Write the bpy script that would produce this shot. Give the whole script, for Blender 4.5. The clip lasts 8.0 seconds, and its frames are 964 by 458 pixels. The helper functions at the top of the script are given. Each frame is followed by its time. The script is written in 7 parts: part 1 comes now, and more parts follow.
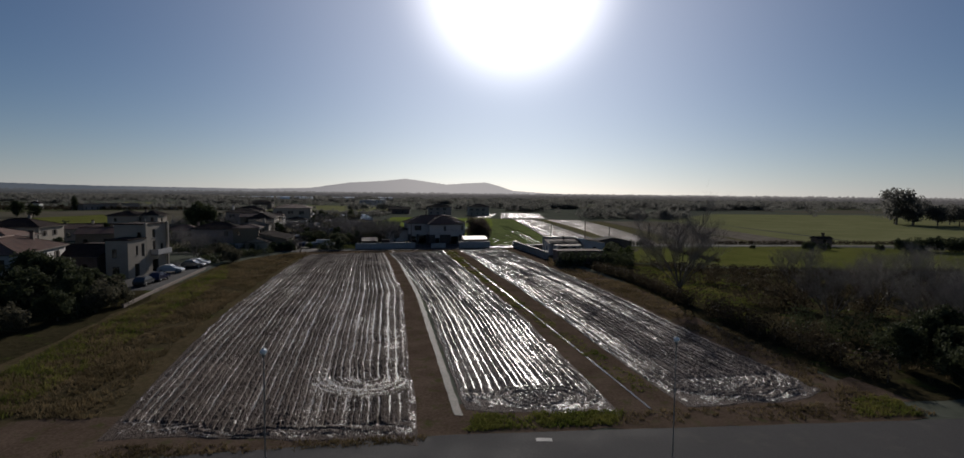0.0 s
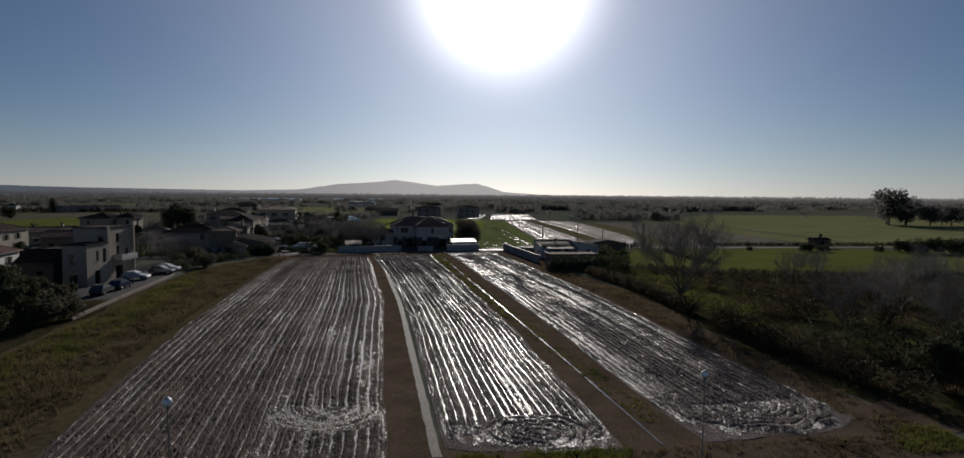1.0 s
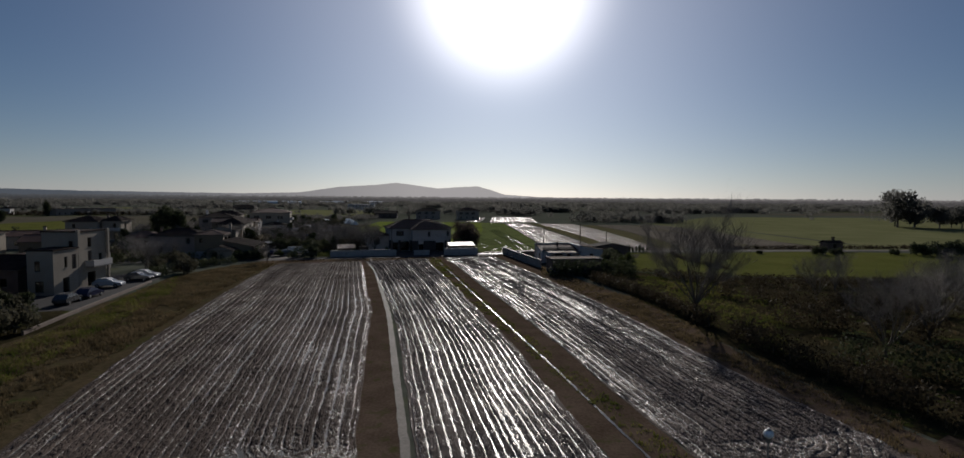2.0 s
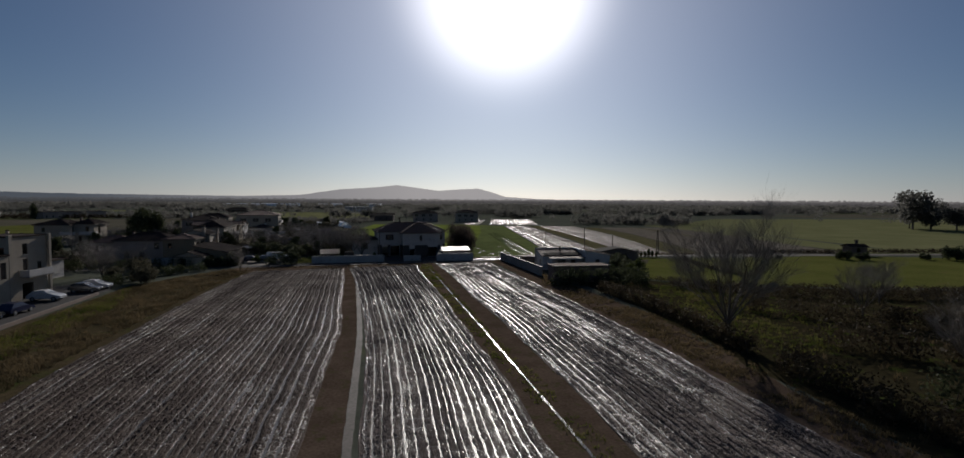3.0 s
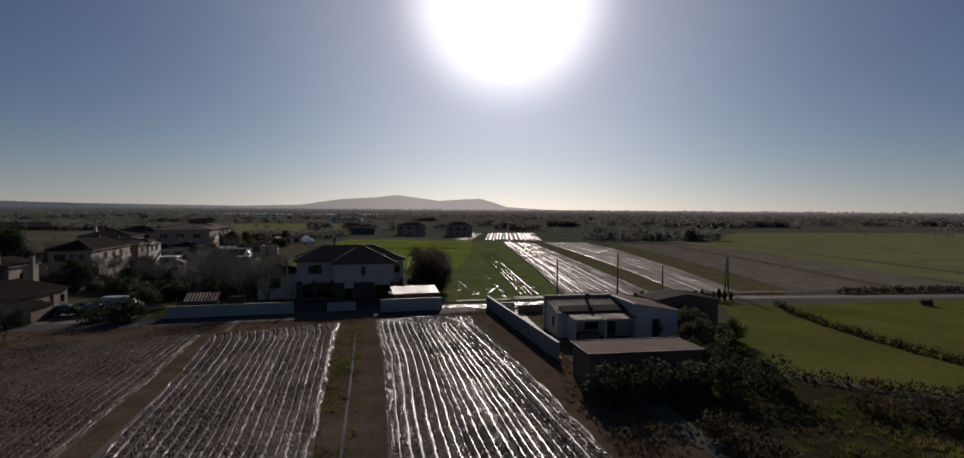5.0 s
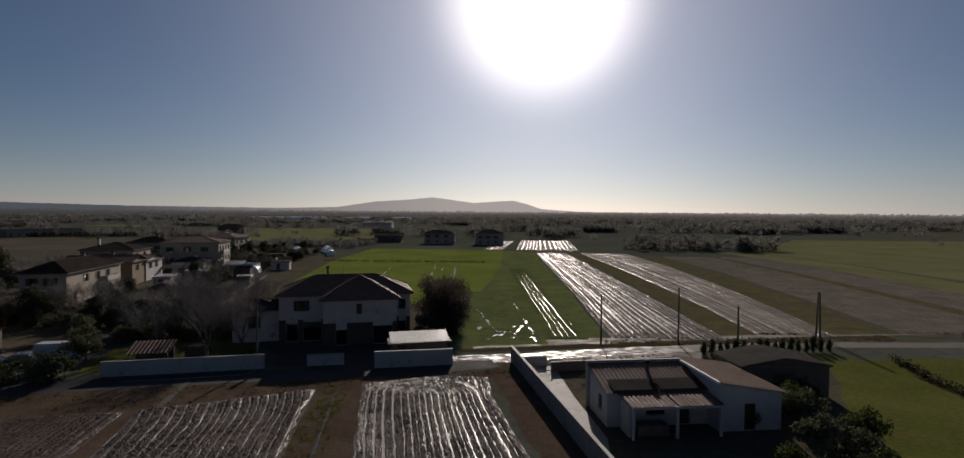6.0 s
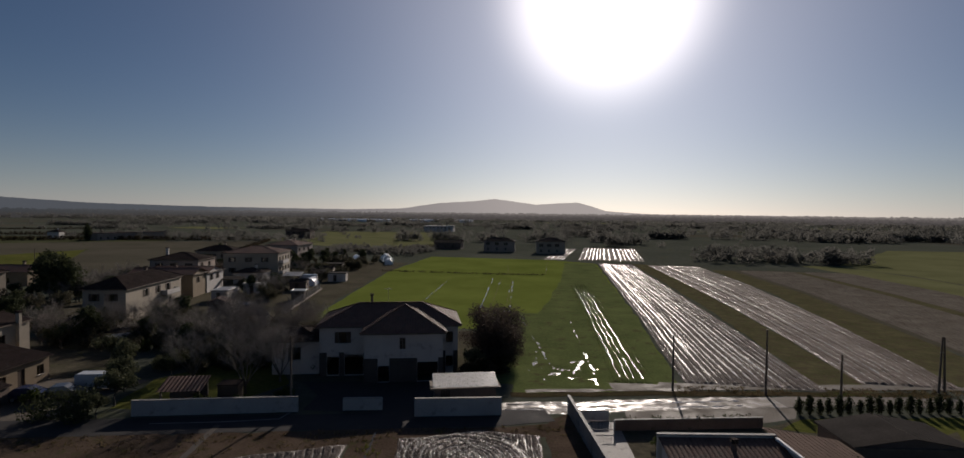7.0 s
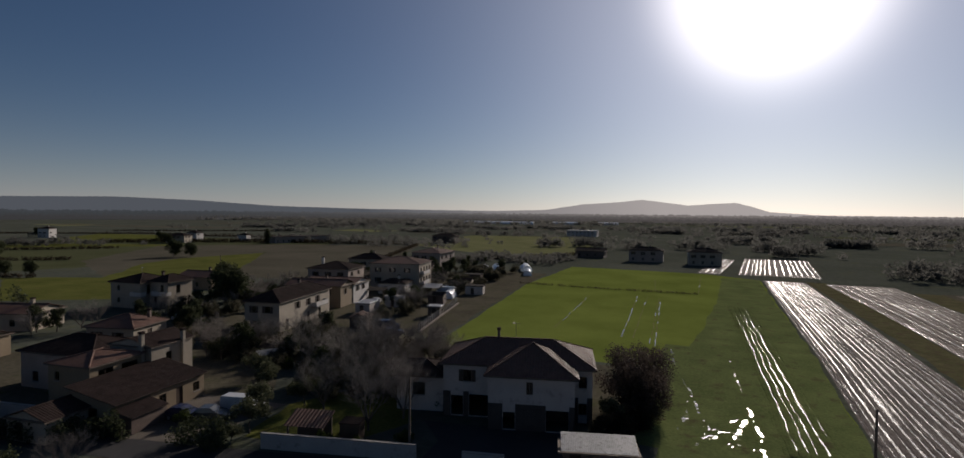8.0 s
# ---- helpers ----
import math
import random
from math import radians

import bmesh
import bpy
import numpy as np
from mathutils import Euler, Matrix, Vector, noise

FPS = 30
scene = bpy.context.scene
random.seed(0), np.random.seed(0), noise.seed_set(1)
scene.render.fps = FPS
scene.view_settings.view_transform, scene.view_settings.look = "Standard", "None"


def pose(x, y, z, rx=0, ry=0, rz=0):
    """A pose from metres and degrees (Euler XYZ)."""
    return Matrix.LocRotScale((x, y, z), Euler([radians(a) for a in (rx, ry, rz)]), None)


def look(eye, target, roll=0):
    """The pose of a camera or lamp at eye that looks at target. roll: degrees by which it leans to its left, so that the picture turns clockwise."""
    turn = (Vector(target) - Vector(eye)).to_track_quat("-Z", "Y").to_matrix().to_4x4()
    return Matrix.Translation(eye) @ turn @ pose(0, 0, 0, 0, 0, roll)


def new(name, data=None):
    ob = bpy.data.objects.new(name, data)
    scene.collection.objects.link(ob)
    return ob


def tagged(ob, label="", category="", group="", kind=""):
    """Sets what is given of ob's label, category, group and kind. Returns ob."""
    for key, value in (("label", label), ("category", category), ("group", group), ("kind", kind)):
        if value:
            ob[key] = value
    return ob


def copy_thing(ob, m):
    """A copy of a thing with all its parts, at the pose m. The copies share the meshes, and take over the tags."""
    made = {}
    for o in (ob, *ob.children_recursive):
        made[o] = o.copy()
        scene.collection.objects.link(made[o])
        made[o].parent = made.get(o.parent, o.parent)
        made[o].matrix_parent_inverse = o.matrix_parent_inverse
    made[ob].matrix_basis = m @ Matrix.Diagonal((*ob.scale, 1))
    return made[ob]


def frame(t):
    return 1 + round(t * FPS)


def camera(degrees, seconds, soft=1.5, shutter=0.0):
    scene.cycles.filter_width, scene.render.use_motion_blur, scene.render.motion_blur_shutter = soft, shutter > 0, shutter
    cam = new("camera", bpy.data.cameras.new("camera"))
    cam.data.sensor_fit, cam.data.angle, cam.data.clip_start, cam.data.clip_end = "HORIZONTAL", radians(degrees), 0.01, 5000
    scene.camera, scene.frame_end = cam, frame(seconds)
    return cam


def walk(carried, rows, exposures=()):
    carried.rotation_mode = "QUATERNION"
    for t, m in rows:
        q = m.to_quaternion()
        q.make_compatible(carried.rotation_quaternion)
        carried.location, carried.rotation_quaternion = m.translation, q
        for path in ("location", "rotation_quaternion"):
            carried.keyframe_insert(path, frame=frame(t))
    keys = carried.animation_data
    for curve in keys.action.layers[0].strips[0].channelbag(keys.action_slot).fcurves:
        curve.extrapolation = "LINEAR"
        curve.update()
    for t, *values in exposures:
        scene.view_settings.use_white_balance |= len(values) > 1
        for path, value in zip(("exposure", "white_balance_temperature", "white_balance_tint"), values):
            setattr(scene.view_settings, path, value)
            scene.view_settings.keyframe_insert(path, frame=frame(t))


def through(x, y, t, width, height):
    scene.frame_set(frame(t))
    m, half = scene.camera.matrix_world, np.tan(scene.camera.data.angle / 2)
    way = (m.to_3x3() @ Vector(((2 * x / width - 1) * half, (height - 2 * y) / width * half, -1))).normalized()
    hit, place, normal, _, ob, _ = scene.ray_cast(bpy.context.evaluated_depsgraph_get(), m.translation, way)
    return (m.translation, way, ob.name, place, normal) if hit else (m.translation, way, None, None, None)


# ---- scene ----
cam = camera(83.2, 8.0, soft=1.5)
PATH = [
    (0, (0.524, -0.482, 14.606), (0.506, 1.514, 14.478), 0.6),
    (0.5, (0.691, 2.426, 14.535), (0.697, 4.422, 14.413), 0.55),
    (1, (0.947, 5.25, 14.489), (0.963, 7.246, 14.366), 0.5),
    (1.5, (1.185, 8.099, 14.345), (1.201, 10.095, 14.226), 0.45),
    (1.7, (1.35, 9.25, 14.31), (1.364, 11.247, 14.194), 0.43),
    (2.2, (1.7, 12.1, 14.23), (1.712, 14.097, 14.117), 0.4),
    (2.65, (2.02, 14.75, 14.13), (2.028, 16.747, 14.019), 0.35),
    (2.8, (2.3, 17.45, 14.03), (2.307, 19.447, 13.922), 0.3),
    (3, (2.85, 22.05, 13.9), (2.859, 24.047, 13.795), 0.3),
    (3.5, (4.274, 33.222, 13.902), (4.276, 35.22, 13.804), 0.4),
    (4, (5.05, 47.006, 13.684), (5.044, 49.004, 13.6), 0.4),
    (4.2, (5.35, 51.981, 13.697), (5.357, 53.979, 13.612), 0.45),
    (5.3, (7.711, 80.368, 15.006), (7.705, 82.366, 14.943), 0.35),
    (5.4, (7.924, 83.681, 15.618), (7.881, 85.680, 15.555), 0.39),
    (5.5, (7.964, 84.312, 15.735), (7.915, 86.311, 15.672), 0.4),
    (5.7, (8.080, 85.628, 16.214), (8.002, 87.625, 16.152), 0.40),
    (6, (8.27, 87.774, 16.996), (8.145, 89.769, 16.934), 0.4),
    (6.5, (8.532, 91.078, 18.279), (8.302, 93.063, 18.219), 0.5),
    (7, (8.701, 94.646, 20.002), (8.348, 96.613, 19.943), 0.6),
    (7.5, (8.718, 97.801, 21.68), (8.187, 99.729, 21.618), 0.6),
    (8, (8.128, 101.513, 23.231), (7.275, 103.321, 23.171), 0.5),
]
walk(cam, [(t, look(eye, target, roll)) for t, eye, target, roll in PATH],
     ((0, -0.15, 6400, 13), (1.5, -0.25, 6400, 13), (3, -0.37, 6350, 13), (4.2, -0.37, 6400, 14), (5.4, -0.34, 6860, 17), (6.5, -0.31, 6880, 17), (8, -0.24, 6720, 16)))

# ---- sky, sun, exposure ----
SUN_EL, SUN_AZ = 21.45, 2.5      # degrees; azimuth from +y towards +x
SUN_DIR = Vector((math.sin(radians(SUN_AZ)) * math.cos(radians(SUN_EL)),
                  math.cos(radians(SUN_AZ)) * math.cos(radians(SUN_EL)), math.sin(radians(SUN_EL))))
world = bpy.data.worlds.new("sky")
scene.world = world
world.use_nodes = True
wn, wl = world.node_tree.nodes, world.node_tree.links
wn.clear()
w_out = wn.new("ShaderNodeOutputWorld")
w_sky = wn.new("ShaderNodeTexSky")
w_sky.sky_type = "NISHITA"
w_sky.sun_disc = False
w_sky.sun_elevation, w_sky.sun_rotation = radians(SUN_EL), radians(SUN_AZ)
w_sky.altitude, w_sky.air_density, w_sky.dust_density, w_sky.ozone_density = 50, 1.0, 0.25, 3.0
w_bg = wn.new("ShaderNodeBackground")
w_bg.inputs["Strength"].default_value = 0.0325
w_tint = wn.new("ShaderNodeVectorMath")
w_tint.operation = "MULTIPLY"
w_tint.inputs[1].default_value = (0.75, 0.955, 1.16)
wl.new(w_sky.outputs["Color"], w_tint.inputs[0])
wl.new(w_tint.outputs["Vector"], w_bg.inputs["Color"])
# the bright hazy aureole round the sun, with lens bloom put into its glow
w_tc = wn.new("ShaderNodeTexCoord")
w_nrm = wn.new("ShaderNodeVectorMath")
w_nrm.operation = "NORMALIZE"
wl.new(w_tc.outputs["Generated"], w_nrm.inputs[0])
w_dot = wn.new("ShaderNodeVectorMath")
w_dot.operation = "DOT_PRODUCT"
w_dot.inputs[1].default_value = SUN_DIR
wl.new(w_nrm.outputs["Vector"], w_dot.inputs[0])
w_ac = wn.new("ShaderNodeMath")
w_ac.operation = "ARCCOSINE"
wl.new(w_dot.outputs["Value"], w_ac.inputs[0])


def aureole(width, power, strength, last, tint=(1.0, 0.955, 0.925, 1)):
    """strength * exp(-(angle / width) ** power), added to the sky"""
    a = wn.new("ShaderNodeMath")
    a.operation = "DIVIDE"
    a.inputs[1].default_value = radians(width)
    wl.new(w_ac.outputs[0], a.inputs[0])
    b = wn.new("ShaderNodeMath")
    b.operation = "POWER"
    b.inputs[1].default_value = power
    wl.new(a.outputs[0], b.inputs[0])
    c = wn.new("ShaderNodeMath")
    c.operation = "MULTIPLY"
    c.inputs[1].default_value = -1.0
    wl.new(b.outputs[0], c.inputs[0])
    d = wn.new("ShaderNodeMath")
    d.operation = "EXPONENT"
    wl.new(c.outputs[0], d.inputs[0])
    e = wn.new("ShaderNodeMath")
    e.operation = "MULTIPLY"
    e.inputs[1].default_value = strength
    wl.new(d.outputs[0], e.inputs[0])
    g = wn.new("ShaderNodeBackground")
    g.inputs["Color"].default_value = tint
    wl.new(e.outputs[0], g.inputs["Strength"])
    s = wn.new("ShaderNodeAddShader")
    wl.new(last.outputs[0], s.inputs[0])
    wl.new(g.outputs[0], s.inputs[1])
    return s


w_sum = aureole(8.9, 4.0, 1.15, w_bg)
w_sum = aureole(19.0, 1.4, 0.56, w_sum, (0.99, 0.965, 1.0, 1))
# the pale haze that lies along the horizon
w_sep = wn.new("ShaderNodeSeparateXYZ")
wl.new(w_nrm.outputs["Vector"], w_sep.inputs[0])
w_abs = wn.new("ShaderNodeMath")
w_abs.operation = "ABSOLUTE"
wl.new(w_sep.outputs["Z"], w_abs.inputs[0])
w_fall = wn.new("ShaderNodeMath")
w_fall.operation = "MULTIPLY"
w_fall.inputs[1].default_value = -1 / 0.065
wl.new(w_abs.outputs[0], w_fall.inputs[0])
w_exp = wn.new("ShaderNodeMath")
w_exp.operation = "EXPONENT"
wl.new(w_fall.outputs[0], w_exp.inputs[0])
w_amt = wn.new("ShaderNodeMath")
w_amt.operation = "MULTIPLY"
w_amt.inputs[1].default_value = 0.2
wl.new(w_exp.outputs[0], w_amt.inputs[0])
w_haze = wn.new("ShaderNodeBackground")
w_haze.inputs["Color"].default_value = (1.04, 0.935, 1.07, 1)
wl.new(w_amt.outputs[0], w_haze.inputs["Strength"])
w_all = wn.new("ShaderNodeAddShader")
wl.new(w_sum.outputs[0], w_all.inputs[0])
wl.new(w_haze.outputs[0], w_all.inputs[1])
w_sum = w_all


def math_node(operation, a, b=0.0):
    n = wn.new("ShaderNodeMath")
    n.operation = operation
    for k, v in enumerate((a, b)):
        if isinstance(v, (int, float)):
            n.inputs[k].default_value = v
        else:
            wl.new(v, n.inputs[k])
    return n.outputs[0]


# the haze glows where it lies below the sun
w_low = math_node("EXPONENT", math_node("MULTIPLY", w_abs.outputs[0], -1 / 0.17))
w_flat = wn.new("ShaderNodeVectorMath")
w_flat.operation = "DOT_PRODUCT"
w_flat.inputs[1].default_value = (math.sin(radians(SUN_AZ)), math.cos(radians(SUN_AZ)), 0)
wl.new(w_nrm.outputs["Vector"], w_flat.inputs[0])
w_side = math_node("EXPONENT", math_node("MULTIPLY", math_node("SUBTRACT", 1.0, w_flat.outputs["Value"]), -1 / 0.085))
w_under = wn.new("ShaderNodeBackground")
w_under.inputs["Color"].default_value = (0.97, 0.94, 0.95, 1)
wl.new(math_node("MULTIPLY", math_node("MULTIPLY", w_low, w_side), 0.3), w_under.inputs["Strength"])
w_all = wn.new("ShaderNodeAddShader")
wl.new(w_sum.outputs[0], w_all.inputs[0])
wl.new(w_under.outputs[0], w_all.inputs[1])
w_sum = w_all
wl.new(w_sum.outputs[0], w_out.inputs["Surface"])

sun_data = bpy.data.lights.new("sun", "SUN")
sun_data.energy, sun_data.angle, sun_data.color = 4.5, radians(0.53), (1.0, 0.94, 0.84)
sun = new("sun", sun_data)
sun.matrix_world = look(SUN_DIR * 300, (0, 0, 0))

# ---- materials ----
def principled(name):
    m = bpy.data.materials.new(name)
    m.use_nodes = True
    return m, m.node_tree.nodes, m.node_tree.links, m.node_tree.nodes["Principled BSDF"]


def noise_node(nodes, links, coord, scale, detail=4.0, rough=0.6):
    n = nodes.new("ShaderNodeTexNoise")
    n.inputs["Scale"].default_value, n.inputs["Detail"].default_value = scale, detail
    n.inputs["Roughness"].default_value = rough
    links.new(coord, n.inputs["Vector"])
    return n


def ramp_node(nodes, links, value, stops):
    r = nodes.new("ShaderNodeValToRGB")
    while len(r.color_ramp.elements) < len(stops):
        r.color_ramp.elements.new(0.5)
    for e, (p, c) in zip(r.color_ramp.elements, stops):
        e.position, e.color = p, (*c, 1)
    links.new(value, r.inputs["Fac"])
    return r


def mix_node(nodes, links, fac, a, b, blend="MIX"):
    x = nodes.new("ShaderNodeMix")
    x.data_type, x.blend_type = "RGBA", blend
    for key, val in (("Factor", fac), ("A", a), ("B", b)):
        socket = [s for s in x.inputs if s.name == key and s.type == ("VALUE" if key == "Factor" else "RGBA")][0]
        if isinstance(val, (float, int)):
            socket.default_value = val
        elif isinstance(val, tuple):
            socket.default_value = (*val, 1)
        else:
            links.new(val, socket)
    return [s for s in x.outputs if s.type == "RGBA"][0]


def surface(name, dark, light, coarse=0.3, fine=6.0, rough=0.8, bump=0.3, metal=0.0, spec=0.4, stain=None, per_object=0.0, rough_var=0.0, bump_dist=0.03, stain_amount=(0.55, 0.7), wet=None, speckle=0.1):
    """A weathered surface: two colours mixed by coarse and fine noise, an optional stain colour, and fine relief."""
    m, nodes, links, p = principled(name)
    coord = nodes.new("ShaderNodeTexCoord").outputs["Object"]
    a = noise_node(nodes, links, coord, coarse, 5)
    b = noise_node(nodes, links, coord, fine, 5)
    avg = nodes.new("ShaderNodeMath")
    avg.operation = "MULTIPLY_ADD"
    avg.inputs[1].default_value = 0.5
    links.new(a.outputs["Fac"], avg.inputs[0])
    half = nodes.new("ShaderNodeMath")
    half.operation = "MULTIPLY"
    half.inputs[1].default_value = 0.5
    links.new(b.outputs["Fac"], half.inputs[0])
    links.new(half.outputs[0], avg.inputs[2])
    col = ramp_node(nodes, links, avg.outputs[0], [(0.36, dark), (0.64, light)]).outputs["Color"]
    if stain:
        c = noise_node(nodes, links, coord, coarse * 2.3 + 0.05, 6, 0.7)
        mask = ramp_node(nodes, links, c.outputs["Fac"], [(stain_amount[0], (0, 0, 0)), (stain_amount[1], (1, 1, 1))]).outputs["Color"]
        col = mix_node(nodes, links, mask, col, stain)
    if per_object:
        info = nodes.new("ShaderNodeObjectInfo")
        v = ramp_node(nodes, links, info.outputs["Random"], [(0, (1 - per_object,) * 3), (1, (1 + per_object,) * 3)]).outputs["Color"]
        col = mix_node(nodes, links, 1.0, col, v, "MULTIPLY")
    links.new(col, p.inputs["Base Color"])
    p.inputs["Roughness"].default_value, p.inputs["Metallic"].default_value = rough, metal
    p.inputs["Specular IOR Level"].default_value = spec
    if rough_var:
        r = ramp_node(nodes, links, a.outputs["Fac"], [(0.4, (rough - rough_var,) * 3), (0.6, (rough + rough_var,) * 3)])
        links.new(r.outputs["Color"], p.inputs["Roughness"])
    if wet:
        # smooth and shining near the water's level, dull on the crests
        sep = nodes.new("ShaderNodeSeparateXYZ")
        links.new(coord, sep.inputs[0])
        rise = nodes.new("ShaderNodeMath")
        rise.operation = "MULTIPLY_ADD"
        rise.inputs[1].default_value = speckle
        links.new(b.outputs["Fac"], rise.inputs[0])
        links.new(sep.outputs["Z"], rise.inputs[2])
        low = nodes.new("ShaderNodeMath")
        low.operation = "LESS_THAN"
        low.inputs[1].default_value = 0.068
        links.new(sep.outputs["Z"], low.inputs[0])
        rim = nodes.new("ShaderNodeMath")
        links.new(low.outputs[0], rim.inputs[0])
        links.new(rise.outputs[0], rim.inputs[1])
        rise = rim
        for lo, hi, key in ((0.34, rough, "Roughness"), (0.75, spec, "Specular IOR Level")):
            mr = nodes.new("ShaderNodeMapRange")
            mr.inputs["From Min"].default_value, mr.inputs["From Max"].default_value = wet
            mr.inputs["To Min"].default_value, mr.inputs["To Max"].default_value = lo, hi
            links.new(rise.outputs[0], mr.inputs["Value"])
            links.new(mr.outputs["Result"], p.inputs[key])
    if bump:
        bn = nodes.new("ShaderNodeBump")
        bn.inputs["Strength"].default_value, bn.inputs["Distance"].default_value = bump, bump_dist
        links.new(b.outputs["Fac"], bn.inputs["Height"])
        links.new(bn.outputs["Normal"], p.inputs["Normal"])
    return m


def foliage(name, dark, light, through=0.35, scale=0.6):
    """Leaves: diffuse and translucent, varied from clump to clump."""
    m, nodes, links, p = principled(name)
    coord = nodes.new("ShaderNodeTexCoord").outputs["Object"]
    a = noise_node(nodes, links, coord, scale, 3)
    geo = nodes.new("ShaderNodeNewGeometry")
    isl = ramp_node(nodes, links, geo.outputs["Random Per Island"], [(0, (0.78,) * 3), (1, (1.22,) * 3)]).outputs["Color"]
    col = ramp_node(nodes, links, a.outputs["Fac"], [(0.35, dark), (0.65, light)]).outputs["Color"]
    col = mix_node(nodes, links, 1.0, col, isl, "MULTIPLY")
    links.new(col, p.inputs["Base Color"])
    p.inputs["Roughness"].default_value = 0.8
    p.inputs["Specular IOR Level"].default_value = 0.06
    tr = nodes.new("ShaderNodeBsdfTranslucent")
    links.new(col, tr.inputs["Color"])
    mx = nodes.new("ShaderNodeMixShader")
    mx.inputs["Fac"].default_value = through
    links.new(p.outputs[0], mx.inputs[1])
    links.new(tr.outputs[0], mx.inputs[2])
    links.new(mx.outputs[0], nodes["Material Output"].inputs["Surface"])
    return m


def water_material(name, base, rough, ripple, scale, uneven=0.5):
    m, nodes, links, p = principled(name)
    coord = nodes.new("ShaderNodeTexCoord").outputs["Object"]
    p.inputs["Base Color"].default_value = (*base, 1)
    p.inputs["IOR"].default_value = 1.33
    a = noise_node(nodes, links, coord, scale, 3)
    b = noise_node(nodes, links, coord, 0.25, 3)
    r = ramp_node(nodes, links, b.outputs["Fac"], [(0.4, (rough * (1 - uneven * 0.8),) * 3), (0.6, (rough * (1 + uneven),) * 3)])
    links.new(r.outputs["Color"], p.inputs["Roughness"])
    bn = nodes.new("ShaderNodeBump")
    bn.inputs["Strength"].default_value, bn.inputs["Distance"].default_value = ripple, 0.02
    links.new(a.outputs["Fac"], bn.inputs["Height"])
    links.new(bn.outputs["Normal"], p.inputs["Normal"])
    return m


def window_glass(name):
    m, nodes, links, p = principled(name)
    p.inputs["Base Color"].default_value = (0.55, 0.6, 0.6, 1)
    p.inputs["Roughness"].default_value, p.inputs["IOR"].default_value = 0.02, 1.45
    p.inputs["Transmission Weight"].default_value = 1.0
    return m


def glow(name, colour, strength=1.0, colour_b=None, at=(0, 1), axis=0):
    """Far hills and land: a plain glowing backdrop, its haze put into the colour."""
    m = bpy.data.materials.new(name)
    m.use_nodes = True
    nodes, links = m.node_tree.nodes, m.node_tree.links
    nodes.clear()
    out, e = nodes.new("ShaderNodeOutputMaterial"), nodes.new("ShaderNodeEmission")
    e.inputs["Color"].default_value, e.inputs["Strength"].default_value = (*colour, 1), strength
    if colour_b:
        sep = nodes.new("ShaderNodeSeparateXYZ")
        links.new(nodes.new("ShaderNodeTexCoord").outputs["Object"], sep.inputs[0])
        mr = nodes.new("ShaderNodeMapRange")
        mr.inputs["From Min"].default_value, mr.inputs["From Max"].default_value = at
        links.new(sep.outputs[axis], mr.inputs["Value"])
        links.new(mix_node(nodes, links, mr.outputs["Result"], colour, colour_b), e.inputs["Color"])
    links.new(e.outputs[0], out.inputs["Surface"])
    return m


SOIL = surface("wet_ploughed_soil", (0.058, 0.046, 0.041), (0.135, 0.112, 0.1), 0.25, 9.0, 0.95, 1.0, spec=0.06, bump_dist=0.06, wet=(0.335, 0.36), speckle=0.5)
SOIL_FAR = surface("far_ploughed_soil", (0.058, 0.046, 0.041), (0.135, 0.112, 0.1), 0.2, 8.0, 0.95, 1.0, spec=0.05, bump_dist=0.06, wet=(0.25, 0.29), speckle=0.4)
SOIL_PALE = surface("pale_ploughed_soil", (0.075, 0.06, 0.05), (0.15, 0.122, 0.105), 0.2, 5.0, 0.95, 1.0, spec=0.08, bump_dist=0.06, wet=(0.252, 0.29), speckle=0.4)
SOIL_DULL = surface("damp_ploughed_soil", (0.038, 0.029, 0.024), (0.095, 0.075, 0.064), 0.2, 9.0, 0.95, 1.0, spec=0.05, bump_dist=0.06, wet=(0.31, 0.34), speckle=0.5)
MUD = surface("bare_mud", (0.05, 0.036, 0.026), (0.105, 0.078, 0.06), 0.3, 5.0, 0.75, 0.6, stain=(0.05, 0.055, 0.02), spec=0.0)
GROUND = surface("rough_country_ground", (0.051, 0.057, 0.045), (0.096, 0.102, 0.083), 0.02, 0.6, 0.95, 0.6, spec=0.0, stain=(0.085, 0.09, 0.05), bump_dist=0.2)
GRASS = surface("winter_wheat_grass", (0.094, 0.12, 0.026), (0.162, 0.192, 0.046), 0.06, 4.0, 0.95, 0.6, spec=0.0, bump_dist=0.06)
GRASS_WET = surface("wet_meadow_grass", (0.072, 0.092, 0.035), (0.134, 0.158, 0.062), 0.15, 3.0, 0.95, 0.6, spec=0.0, stain=(0.075, 0.06, 0.035), bump_dist=0.06)
GRASS_DRY = surface("olive_pasture", (0.098, 0.105, 0.048), (0.166, 0.165, 0.085), 0.05, 2.5, 0.95, 0.5, spec=0.0, bump_dist=0.06)
GRASS_MEAD = surface("short_meadow_grass", (0.057, 0.066, 0.018), (0.116, 0.12, 0.036), 0.09, 2.2, 0.95, 0.7, spec=0.0, stain=(0.1, 0.085, 0.035), bump_dist=0.08)
